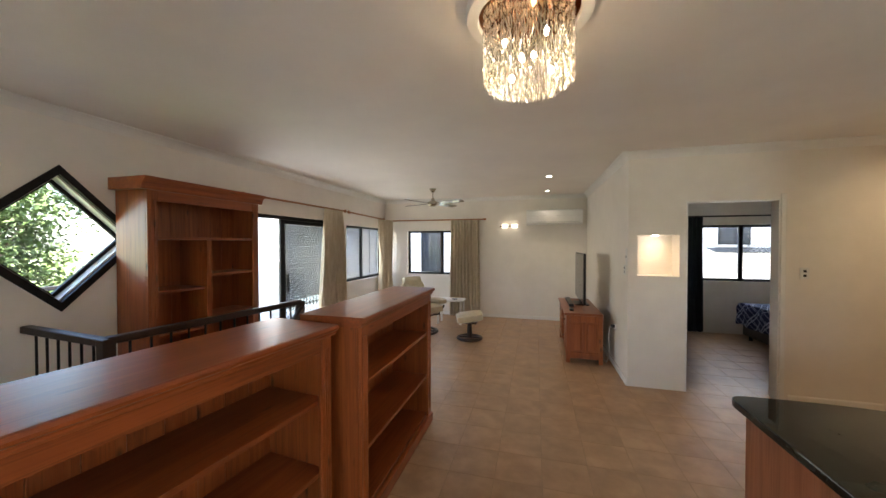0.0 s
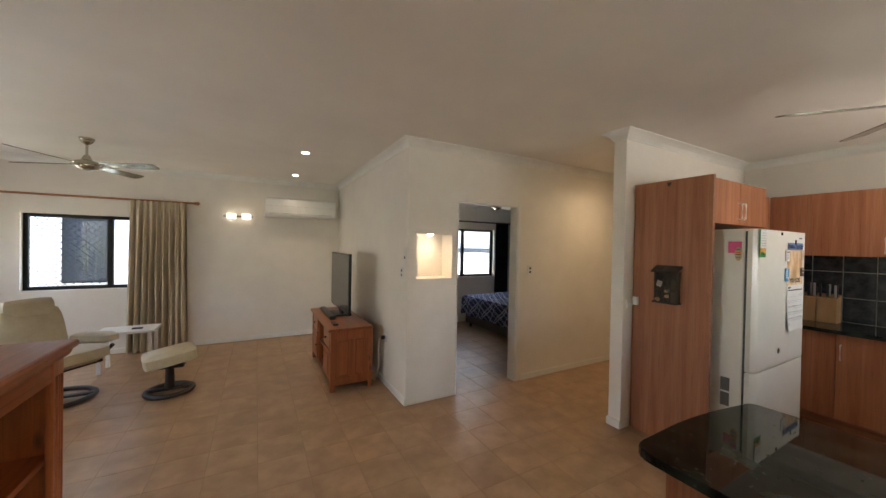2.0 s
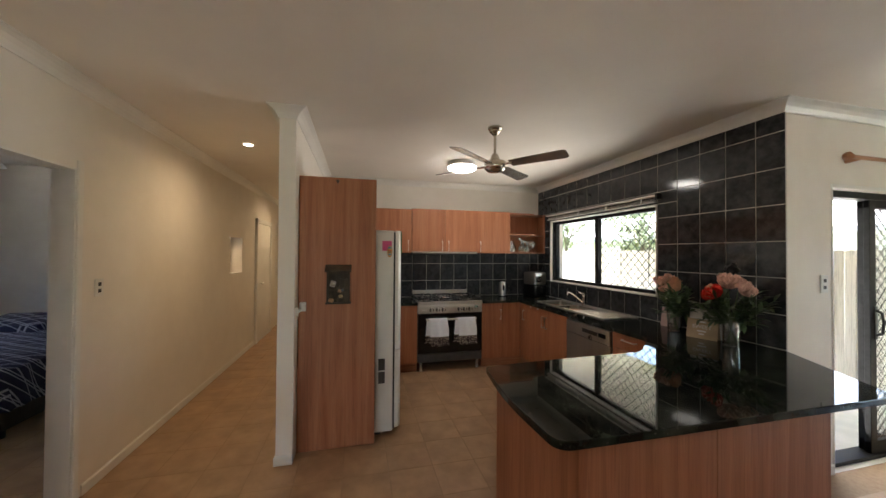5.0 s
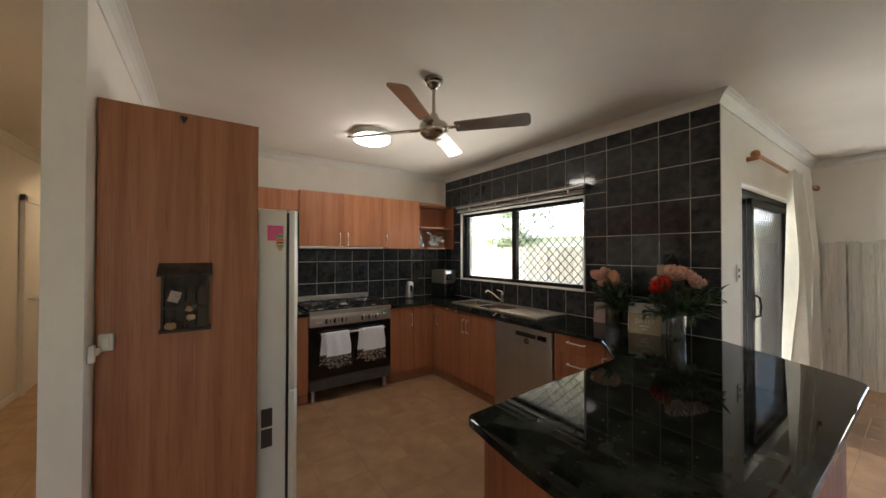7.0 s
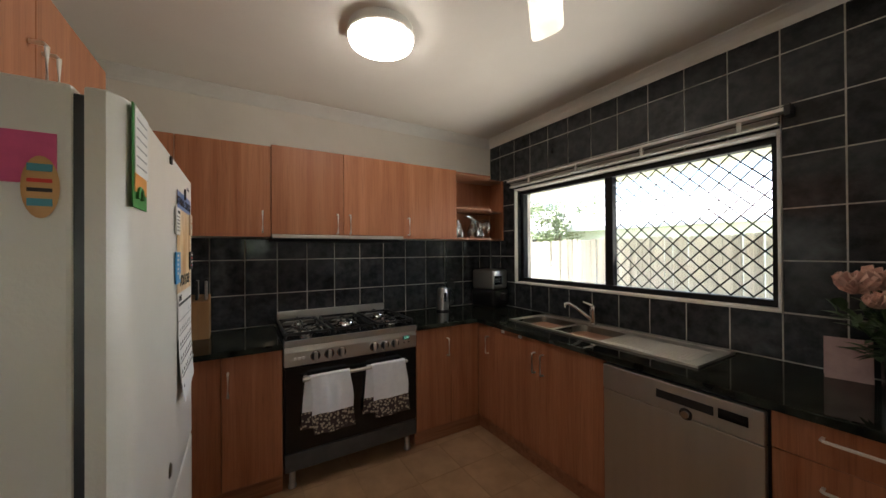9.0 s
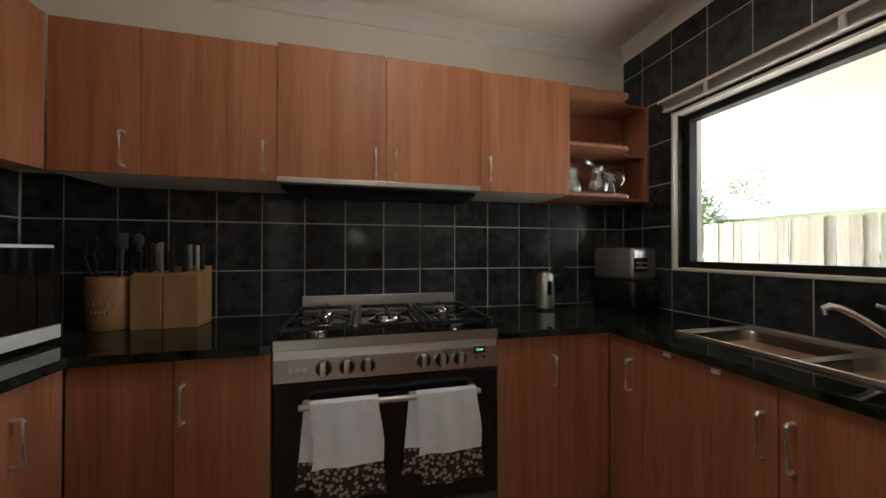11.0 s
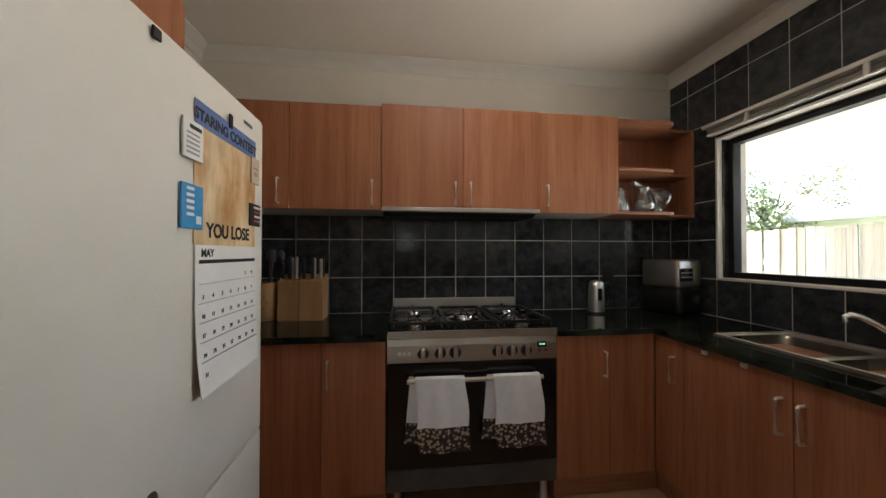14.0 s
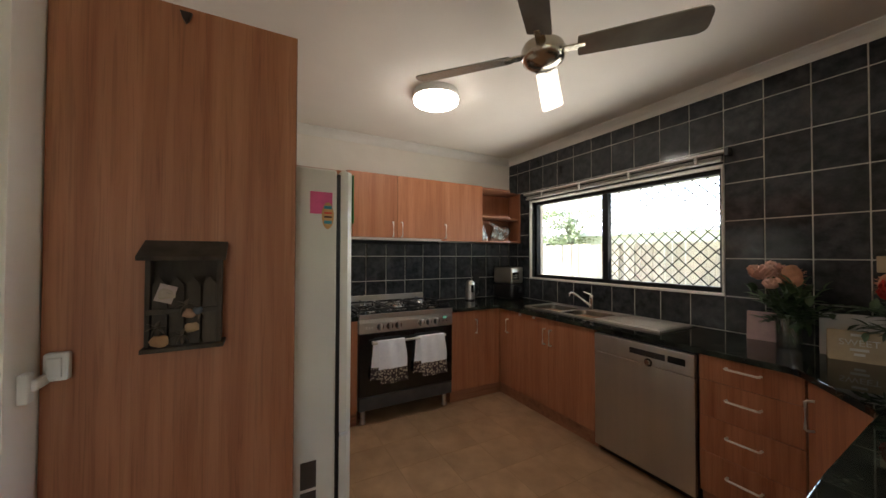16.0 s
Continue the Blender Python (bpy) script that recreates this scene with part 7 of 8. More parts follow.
def bouquet(name, c, vase_r, vase_h, blooms, n_leaf, seed, label, spread=0.15, square=False):
    rnd = random.Random(seed)
    th = thing(name, (*c, 0.9), label, "flowers", "vases of flowers on the bench")
    bm = B()
    if square:
        pr = [(vase_r, 0.0), (vase_r, vase_h), (vase_r - 0.005, vase_h), (vase_r - 0.005, 0.012), (0.0, 0.012)]
    else:
        pr = [(vase_r * 0.9, 0.0), (vase_r * 0.94, 0.01), (vase_r, vase_h), (vase_r - 0.005, vase_h), (vase_r * 0.88, 0.014), (0.0, 0.012)]
    lathe(bm, (*c, 0.9015), pr, 28)
    part("vase", bm, VASEGLASS, th, "clear glass vase", True)
    bm = B()
    lathe(bm, (*c, 0.9135), [(0.0, 0.001), (vase_r * 0.86, 0.001), (vase_r * 0.9, vase_h * 0.55), (0.0, vase_h * 0.55)], 24)
    part("water", bm, VASEGLASS, th, "", True)
    top = 0.9 + vase_h
    for k, (dx, dy, dz, r, mat, kind) in enumerate(blooms):
        q = Vector((c[0] + dx, c[1] + dy, top + dz + 0.055))
        bm = B()
        p = Vector((c[0] - dx * 0.3, c[1] - dy * 0.3, 0.92))
        mid = Vector((c[0] + dx * 0.2, c[1] + dy * 0.2, top))
        tube(bm, [p, p.lerp(mid, 0.5), mid, mid.lerp(q, 0.6), q], 0.003, 6)
        part("stem", bm, STEM, th)
        bm = B()
        if kind == "rose":
            petal_bloom(bm, q - Vector((0, 0, r * 0.4)), r * 1.7, 11, seed * 10 + k, (rnd.uniform(-30, 30), rnd.uniform(-30, 30)))
        else:
            r *= 1.3
            ball(bm, q, r, 3, (0.8, 0.8, 1.25))
            for v in bm.verts:
                v.co += (v.co - q).normalized() * r * 0.12 * noise.noise(v.co * 160)
            for j in range(60):
                a, z = rnd.uniform(0, 6.28), rnd.uniform(-0.7, 1.1)
                o = q + Vector((math.cos(a) * r * 0.8, math.sin(a) * r * 0.8, z * r)) * (1.0 if z < 0.6 else 0.7)
                cyl(bm, o, o + (o - q).normalized() * r * 0.3, 0.0018, 0.0008, 4)
        part("bloom", bm, mat, th, "", True)
    for k in range(n_leaf):
        a, t = rnd.uniform(0, 6.28), rnd.random()
        base = Vector((c[0] + 0.02 * math.cos(a), c[1] + 0.02 * math.sin(a), top - 0.02))
        q = Vector((c[0] + spread * rnd.uniform(0.3, 1.0) * math.cos(a), c[1] + 0.8 * spread * rnd.uniform(0.3, 1.0) * math.sin(a), top + rnd.uniform(-0.04, 0.19)))
        bm = B()
        tube(bm, [base, base.lerp(q, 0.55) + Vector((0, 0, 0.02)), q], 0.0018, 5)
        for j in range(7):
            o = base.lerp(q, 0.3 + 0.7 * j / 6)
            d = (q - base).normalized() + Vector((rnd.uniform(-1, 1), rnd.uniform(-1, 1), rnd.uniform(-0.5, 0.8)))
            leaf(bm, o, d, rnd.uniform(0.05, 0.09), rnd.uniform(0.02, 0.036))
        part("leaf_sprig", bm, DARKLEAF, th, "", True)


bouquet("flower_vase", (2.11, 0.13), 0.052, 0.19, [(0.02, 0.0, 0.19, 0.062, PINK, "rose"), (0.06, 0.05, 0.115, 0.056, RED, "rose"), (0.115, 0.03, 0.13, 0.036, RUST, "cone"), (-0.10, 0.02, 0.15, 0.045, PINK, "rose"),
                                                 (-0.04, -0.02, 0.19, 0.042, PINK, "rose"), (0.10, 0.07, 0.085, 0.036, RED, "rose")], 48, 5, "bouquet of peach and red blooms in a clear glass vase", 0.25)
bouquet("flower_vase", (2.58, 0.10), 0.055, 0.17, [(0.10, 0.02, 0.17, 0.055, PINK, "rose"), (0.07, -0.01, 0.19, 0.05, PINK, "rose"), (-0.02, 0.02, 0.17, 0.042, RUST, "cone"), (0.04, 0.05, 0.12, 0.035, PINK, "rose")], 38, 11,
        "bouquet of peach blooms with dark leaves in a clear glass vase", 0.17)
bt = thing("dark_seed_head", (2.2, 0.05, 0.9), "dark dried seed head on a stalk leaning on the tiles", "dried flower")
bm = B()
tube(bm, [(2.19, 0.10, 0.915), (2.2, 0.06, 1.15), (2.21, 0.0, 1.40)], 0.004, 6)
part("stalk", bm, DARKWOOD, bt)
bm = B()
ball(bm, (2.21, -0.01, 1.44), 0.05, 3, (1, 0.7, 0.9))
for v in bm.verts:
    v.co += (v.co - Vector((2.21, -0.01, 1.44))) * 0.5 * noise.noise(v.co * 45)
part("seed_head", bm, BLACKPL, bt, "", True)
bm = B()
box(bm, (2.225, 0.005, 1.33), (2.29, 0.008, 1.41), 0.001, 1, 0, None)
part("gift_tag", bm, plain("kraft_tag", (0.45, 0.36, 0.24)), bt, "small card tag")


def card(name, p, q, z1, mat, label, lean=0.02, back=None):
    th = thing(name, ((p[0] + q[0]) / 2, (p[1] + q[1]) / 2, 0.9), label, "greeting card", "greeting cards on the bench")
    p, q = Vector((*p, 0)), Vector((*q, 0))
    n = Vector((-(q - p).y, (q - p).x, 0)).normalized()
    if n.y < 0:
        n = -n
    for nm, s in (("front", 1), ("back", -1)):
        bm = B()
        a = [p + n * 0.03 * s, q + n * 0.03 * s]
        b = [p + n * 0.002 * s, q + n * 0.002 * s]
        vs = [bm.verts.new((a[0].x, a[0].y, 0.901)), bm.verts.new((a[1].x, a[1].y, 0.901)), bm.verts.new((b[1].x, b[1].y, z1)), bm.verts.new((b[0].x, b[0].y, z1))]
        bm.faces.new(vs)
        r = bmesh.ops.extrude_face_region(bm, geom=list(bm.faces))
        bmesh.ops.translate(bm, vec=n * 0.0015 * s, verts=[v for v in r["geom"] if isinstance(v, bmesh.types.BMVert)])
        bmesh.ops.recalc_face_normals(bm, faces=bm.faces)
        part(nm, bm, mat if s > 0 else (back or mat), th)
    return th


PINKCARD = plain("pale_pink_card", (0.55, 0.38, 0.36), 0.7)
KRAFT = plain("kraft_card", (0.46, 0.36, 0.23), 0.75)
card("greeting_card", (2.80, -0.01), (2.67, -0.04), 1.07, PINKCARD, "pale pink folded greeting card")
c2 = card("greeting_card", (2.475, 0.055), (2.195, -0.02), 1.115, PAPER, "large white folded greeting card")
c3 = card("greeting_card", (2.43, 0.135), (2.235, 0.075), 1.045, KRAFT, "kraft folded greeting card with pale lettering")
u = Vector((2.235 - 2.43, 0.075 - 0.135, 0)).normalized()
nrm = Vector((-u.y, u.x, 0))
nrm = nrm if nrm.y > 0 else -nrm
up_ = (Vector((0, 0, 0.98)) - nrm * 0.19).normalized()
side_ = u
cm = Matrix.Translation(Vector((2.3325, 0.105, 0.985)) + nrm * 0.0185) @ Matrix([[side_[i], up_[i], nrm[i]] for i in range(3)]).to_4x4()
for txt, dz, sz in (("SWEET", 0.004, 0.042),):
    words("card_lettering", txt, sz, cm @ Matrix.Translation((0, dz, 0.001)), PAPER, c3, 0.0006, "white printed lettering")
for dz, w in ((0.042, 0.05), (-0.028, 0.06), (-0.05, 0.035)):
    bm = B()
    box(bm, (-w / 2, dz - 0.006, 0), (w / 2, dz + 0.006, 0.0012))
    bm.transform(cm)
    part("lettering_bar", bm, PAPER, c3)

# ---------------------------------------------------------------- papers and magnets on the fridge
FY = 2.3342


def on_front(nm, x0, x1, z0, z1, mat, parent, o=0.0, t=0.001, lab=""):
    bm = B()
    box(bm, (x0, FY - o - t, z0), (x1, FY - o, z1), 0)
    return part(nm, bm, mat, parent, lab)


def face_front(x, z, o):
    return Matrix.Translation((x, FY - o, z)) @ Matrix(((1, 0, 0, 0), (0, 0, -1, 0), (0, 1, 0, 0), (0, 0, 0, 1)))


INK = plain("black_ink", (0.012, 0.012, 0.012), 0.6)
GREYINK = plain("grey_ink", (0.30, 0.30, 0.29), 0.6)
BLUEPR = plain("blue_print", (0.10, 0.17, 0.36), 0.4)
FURPR = surface("orange_fur_print", (0.50, 0.26, 0.09), (0.82, 0.64, 0.40), 9, 0.4, 0.5, bump=0.05, fine=80, stretch=(1, 1, 0.35), spread=(0.38, 0.6), stain=0.3, stain_scale=7)
cal = thing("wall_calendar", (3.89, FY, 0.97), "open wall calendar with an orange picture above a month grid", "calendar")
CX0, CX1 = 3.725, 4.04
on_front("poster", CX0, CX1, 1.318, 1.648, FURPR, cal, 0.001, 0.001, "orange and cream picture page")
on_front("poster_band", CX0, CX1, 1.592, 1.648, BLUEPR, cal, 0.0021, 0.0005, "blue band")
bm = B()


def page(u, v):
    return (CX0 + 0.005 + (CX1 - CX0 + 0.005) * u, FY - 0.002 - 0.018 * v ** 3 * (1 - 0.5 * u), 1.316 - 0.345 * v)


sheet(bm, page, 10, 10, 0.0008)
part("month_page", bm, PAPER, cal, "white month page curling at its foot", True)
words("title", "STARING CONTEST", 0.036, face_front((CX0 + CX1) / 2, 1.616, 0.003), INK, cal, 0.0003, "", 0.0012)
words("title", "YOU LOSE", 0.048, face_front((CX0 + CX1) / 2 + 0.005, 1.352, 0.0025), INK, cal, 0.0003, "", 0.0016)
words("month_name", "MAY", 0.026, face_front(CX0 + 0.055, 1.298, 0.0032), INK, cal, 0.0003, "", 0.0008)
on_front("weekday_bar", CX0 + 0.02, CX1 - 0.002, 1.274, 1.283, INK, cal, 0.0032, 0.0004)
day = 1
for r in range(6):
    for k in range(7):
        if r == 0 and k < 5 or day > 31:
            continue
        v = (0.065 + 0.045 * r) / 0.345 + 0.03
        z = 1.316 - 0.345 * v
        x = CX0 + 0.035 + k * 0.0425
        uu = (x - CX0) / (CX1 - CX0)
        words("day_number", str(day), 0.0135, face_front(x, z, 0.0042 + 0.018 * v ** 3 * (1 - 0.5 * uu)), INK, cal, 0.0003, "", 0.0004)
        day += 1
for r in range(5):
    v = (0.09 + 0.045 * r) / 0.345
    bm = B()
    box(bm, (CX0 + 0.02, FY - 0.0048 - 0.018 * v ** 3, 1.316 - 0.345 * v), (CX1 - 0.004, FY - 0.0036 - 0.009 * v ** 3, 1.317 - 0.345 * v))
    part("grid_line", bm, GREYINK, cal)


def magnet(name, x0, x1, z0, z1, mat, label, marks=()):
    th = thing(name, ((x0 + x1) / 2, FY, z0), label, "fridge magnet", "fridge magnets")
    bm = B()
    box(bm, (x0, FY - 0.007, z0), (x1, FY - 0.002, z1), 0.0015)
    part("tile", bm, mat, th)
    for a, b, c, d, mm in marks:
        bm = B()
        box(bm, (x0 + a * (x1 - x0), FY - 0.0076, z0 + c * (z1 - z0)), (x0 + b * (x1 - x0), FY - 0.0069, z0 + d * (z1 - z0)))
        part("print", bm, mm, th)


SKYPR = plain("sky_blue_print", (0.05, 0.30, 0.60), 0.4)
bars = [(0.15, 0.8, k / 8, k / 8 + 0.05, GREYINK) for k in range(1, 6)]
magnet("fridge_magnet", 3.678, 3.75, 1.505, 1.59, PAPER, "white square printed fridge magnet", bars + [(0.3, 0.9, 0.78, 0.88, INK)])
magnet("fridge_magnet", 3.675, 3.752, 1.352, 1.45, SKYPR, "blue printed fridge magnet", [(0.2, 0.55, k / 7, k / 7 + 0.07, PAPER) for k in range(2, 7)] + [(0.65, 0.9, 0.12, 0.3, PAPER)])
magnet("fridge_magnet", 4.005, 4.06, 1.515, 1.595, plain("pale_wood_magnet", (0.55, 0.44, 0.32), 0.6), "pale wooden square fridge magnet", [(0.2, 0.8, 0.55, 0.62, RUST), (0.3, 0.7, 0.3, 0.45, GREYINK)])
magnet("fridge_magnet", 3.995, 4.068, 1.383, 1.452, INK, "black printed fridge magnet with coloured lines", [(0.35, 0.95, 0.78, 0.87, PAPER), (0.4, 0.8, 0.58, 0.67, RED), (0.4, 0.95, 0.38, 0.47, PAPER), (0.35, 0.7, 0.18, 0.27, RED), (0.72, 0.95, 0.18, 0.27, SKYPR)])
magnet("fridge_magnet", 3.872, 3.888, 1.635, 1.672, INK, "small black clip magnet")
magnet("fridge_magnet", 3.59, 3.612, 1.70, 1.722, INK, "small round-looking black magnet")
mk = thing("maker_badge", (3.97, FY, 1.69), "small dark maker's mark on the fridge door", "badge")
bm = B()
box(bm, (3.965, FY - 0.001, 1.682), (4.02, FY, 1.692))
part("mark", bm, GREYPAINT, mk)
gp = thing("note_sheet", (3.25, FY, 1.6), "green and white paper pinned on the fridge door", "paper note")
bm = B()
box(bm, (3.212, FY - 0.003, 1.535), (3.318, FY - 0.001, 1.73))
part("green_sheet", bm, plain("green_paper", (0.04, 0.22, 0.04), 0.6), gp)
bm = B()
box(bm, (3.222, FY - 0.0045, 1.60), (3.325, FY - 0.0032, 1.727))
part("white_sheet", bm, PAPER, gp)
bm = B()
box(bm, (3.222, FY - 0.0044, 1.565), (3.31, FY - 0.0031, 1.604))
part("orange_strip", bm, plain("orange_paper", (0.60, 0.26, 0.04), 0.6), gp)
for k in range(6):
    bm = B()
    box(bm, (3.232, FY - 0.0049, 1.615 + k * 0.018), (3.312, FY - 0.0044, 1.618 + k * 0.018))
    part("written_line", bm, GREYINK, gp)
bm = B()
tube(bm, [(3.25 + 0.018 * math.cos(k * math.pi / 6), FY - 0.006, 1.552 + 0.022 * math.sin(k * math.pi / 6)) for k in range(7)], 0.004, 6)
part("green_loop", bm, bpy.data.materials["green_paper"], gp)
FX = 3.1848
pn = thing("pink_note", (FX, 2.47, 1.55), "pink sticky note held by a surfboard-shaped magnet", "paper note")
bm = B()
box(bm, (FX - 0.002, 2.42, 1.562), (FX, 2.50, 1.645))
bm.transform(Matrix())
part("note", bm, plain("pink_paper", (0.75, 0.12, 0.28), 0.7), pn)
bm = B()
lathe(bm, (0, 0, 0), [(0.0, 0.0), (0.020, 0.0), (0.022, 0.003), (0.018, 0.005), (0.0, 0.005)], 24)
bm.transform(Matrix.Translation((FX - 0.002, 2.437, 1.556)) @ Matrix(((0, 0, -1, 0), (1, 0, 0, 0), (0, 2.3, 0, 0), (0, 0, 0, 1))))
mg = part("surfboard_magnet", bm, plain("orange_print", (0.60, 0.33, 0.12), 0.4), pn, "oval orange and blue magnet", True)
for z, h, mat in ((1.578, 0.012, plain("teal_print", (0.05, 0.28, 0.36), 0.4)), (1.56, 0.006, RED), (1.545, 0.006, INK), (1.522, 0.012, bpy.data.materials["teal_print"])):
    bm = B()
    box(bm, (FX - 0.0085, 2.423, z + 0.003), (FX - 0.006, 2.451, z + h + 0.003))
    part("print", bm, mat, mg)
st = thing("dark_sticker", (FX, 2.5, 0.56), "dark photo magnets low on the fridge side", "fridge magnet")
for z in (0.55, 0.44):
    bm = B()
    box(bm, (FX - 0.002, 2.47, z), (FX, 2.525, z + 0.098))
    part("photo", bm, plain("dark_photo", (0.05, 0.04, 0.035), 0.3) if z == 0.55 else bpy.data.materials["dark_photo"], st)

# ---------------------------------------------------------------- on the pantry panel
GREYWOOD = surface("weathered_grey_wood", (0.035, 0.026, 0.018), (0.075, 0.058, 0.042), 14, 0.8, bump=0.5, fine=60, stretch=(1, 1, 0.3), per_object=0.2)
PX = 3.0795
kh = thing("key_cabinet", (PX, 2.8454, 1.15), "small rustic wooden wall box with a fence front and roof", "wall ornament")
bm = B()
box(bm, (PX - 0.012, 2.7602, 1.155), (PX, 2.9298, 1.40), 0.002)
part("back", bm, GREYWOOD, kh)
for y in (2.7602, 2.9211):
    bm = B()
    box(bm, (PX - 0.055, y, 1.155), (PX - 0.0125, y + 0.012, 1.40), 0.002)
    part("side", bm, GREYWOOD, kh)
bm = B()
prism(bm, [(PX - 0.085, 1.392), (PX, 1.435), (PX, 1.448), (PX - 0.088, 1.403)], 2.7480, 2.9455, "y")
part("roof", bm, GREYWOOD, kh, "sloping little roof")
bm = B()
box(bm, (PX - 0.075, 2.7515, 1.145), (PX, 2.9385, 1.157), 0.002)
part("base", bm, GREYWOOD, kh)
for k in range(4):
    y = 2.7724 + k * 0.0375
    bm = B()
    prism(bm, [(y, 1.158), (y + 0.032, 1.158), (y + 0.032, 1.325), (y + 0.016, 1.345), (y, 1.325)], PX - 0.055, PX - 0.046, "x")
    part("picket", bm, GREYWOOD, kh)
bm = B()
box(bm, (PX - 0.062, 2.7619, 1.245), (PX - 0.0555, 2.9281, 1.26), 0.002)
part("cross_rail", bm, GREYWOOD, kh)
for y, z, r, c in ((2.8846, 1.30, 0.018, (0.4, 0.33, 0.26)), (2.8324, 1.245, 0.014, (0.35, 0.2, 0.12)), (2.8280, 1.205, 0.016, (0.4, 0.28, 0.16)), (2.8150, 1.25, 0.012, (0.08, 0.1, 0.12)), (2.8976, 1.175, 0.02, (0.35, 0.2, 0.1))):
    bm = B()
    ball(bm, (PX - 0.066, y, z), r, 2, (0.5, 1.1, 0.9))
    for v in bm.verts:
        v.co += (v.co - Vector((PX - 0.066, y, z))) * 0.5 * noise.noise(v.co * 90)
    part("small_ornament", bm, plain("ornament_paint", c, 0.6), kh, "", True)
bm = B()
box(bm, (-0.001, -0.020, -0.024), (0.001, 0.020, 0.024))
bm.transform(Matrix.Translation((PX - 0.068, 2.885, 1.302)) @ pose(0, 0, 0, 18, 0, 0))
part("tilted_card", bm, plain("faded_card", (0.42, 0.33, 0.30), 0.7), kh, "small faded picture card")
for y, z in ((2.842, 1.268), (2.815, 1.25), (2.905, 1.21), (2.85, 1.185)):
    bm = B()
    for k in range(7):
        leaf(bm, Vector((PX - 0.064, y, z)), Vector((-0.3, math.cos(k * 0.9), math.sin(k * 0.9))), 0.026, 0.012)
    part("dried_sprig", bm, plain("faded_sprig", (0.11, 0.085, 0.06), 0.8) if "faded_sprig" not in bpy.data.materials else bpy.data.materials["faded_sprig"], kh)
hk = thing("picture_hook", (PX, 2.86, 2.1), "small wooden hook pinned at the panel's top", "hook")
bm = B()
prism(bm, [(2.845, 2.12), (2.875, 2.12), (2.868, 2.10), (2.86, 2.088), (2.852, 2.10)], PX - 0.012, PX, "x")
part("hook", bm, DARKWOOD, hk)
lk = thing("door_latch", (3.03, 3.135, 1.1), "white plastic child-safety latch between panel and wall end", "latch")
bm = B()
box(bm, (3.053, 3.085, 1.09), (3.079, 3.132, 1.16), 0.006)
box(bm, (3.046, 3.095, 1.10), (3.054, 3.122, 1.15), 0.003)
part("catch", bm, WHITEPL, lk)
bm = B()
box(bm, (3.005, 3.120, 1.085), (3.066, 3.134, 1.112), 0.005)
part("strap", bm, WHITEPL, lk)
bm = B()
box(bm, (2.992, 3.130, 1.06), (3.022, 3.1495, 1.13), 0.004)
part("wall_pad", bm, WHITEPL, lk)

# rolled-up blind above the kitchen window
bl = thing("window_blind", (3.9, -0.08, 2.05), "white slatted blind drawn up above the kitchen window", "blind")
bm = B()
box(bm, (2.93, -0.118, 2.104), (4.89, -0.062, 2.124), 0.004)
part("head_rail", bm, TRIM, bl)
for k in range(3):
    bm = B()
    box(bm, (2.955, -0.112, 2.066 + k * 0.010), (4.865, -0.078, 2.0675 + k * 0.010), 0.0005, 1)
    part("slat", bm, TRIM, bl)
bm = B()
box(bm, (2.955, -0.11, 2.050), (4.865, -0.072, 2.060), 0.003)
part("bottom_rail", bm, TRIM, bl)
for x in (3.1, 3.6, 4.1, 4.6):
    bm = B()
    box(bm, (x - 0.010, -0.071, 2.05), (x + 0.010, -0.060, 2.103), 0.002)
    part("cord_clip", bm, WHITEPL, bl)
bm = B()
box(bm, (2.905, -0.115, 2.08), (2.929, -0.055, 2.132), 0.003)
part("end_cap", bm, BLACKPL, bl)

# ---------------------------------------------------------------- outdoors
def ground():
    bm = B()
    xs = [-400, -120, -40, -14, -6.5, -3.3, -1.0, 0.5, 6, 14, 40, 120, 400]
    ys = [-400, -120, -40, -14, -6, -3, 0, 4, 8.5, 12, 20, 40, 120, 400]

    def h(x, y):
        k = min(1, max(0, (x + 3.3) / 2.3))
        return -3.1 + 2.75 * k * k * (3 - 2 * k)
    g = [[bm.verts.new((x, y, h(x, y))) for y in ys] for x in xs]
    for i in range(len(xs) - 1):
        for j in range(len(ys) - 1):
            bm.faces.new((g[i][j], g[i + 1][j], g[i + 1][j + 1], g[i][j + 1]))
    solid("ground", bm, GRASS, "dry lawn falling away on the balcony side", "ground", kind="structure")


ground()
bm = B()
box(bm, (2.131, -3.15, -0.34), (11.0, -0.312, -0.04))
# south slab and north path: unseen, added to bounce light indoors
box(bm, (-3.2, -9.0, -0.34), (2.131, -3.452, -0.04))
box(bm, (-0.8, 7.78, -0.6), (14.0, 10.98, -0.3))
solid("pavement_patio", bm, CONCRETE, "pale concrete patio outside the door, with added unseen slabs that bounce light", "patio", kind="structure")


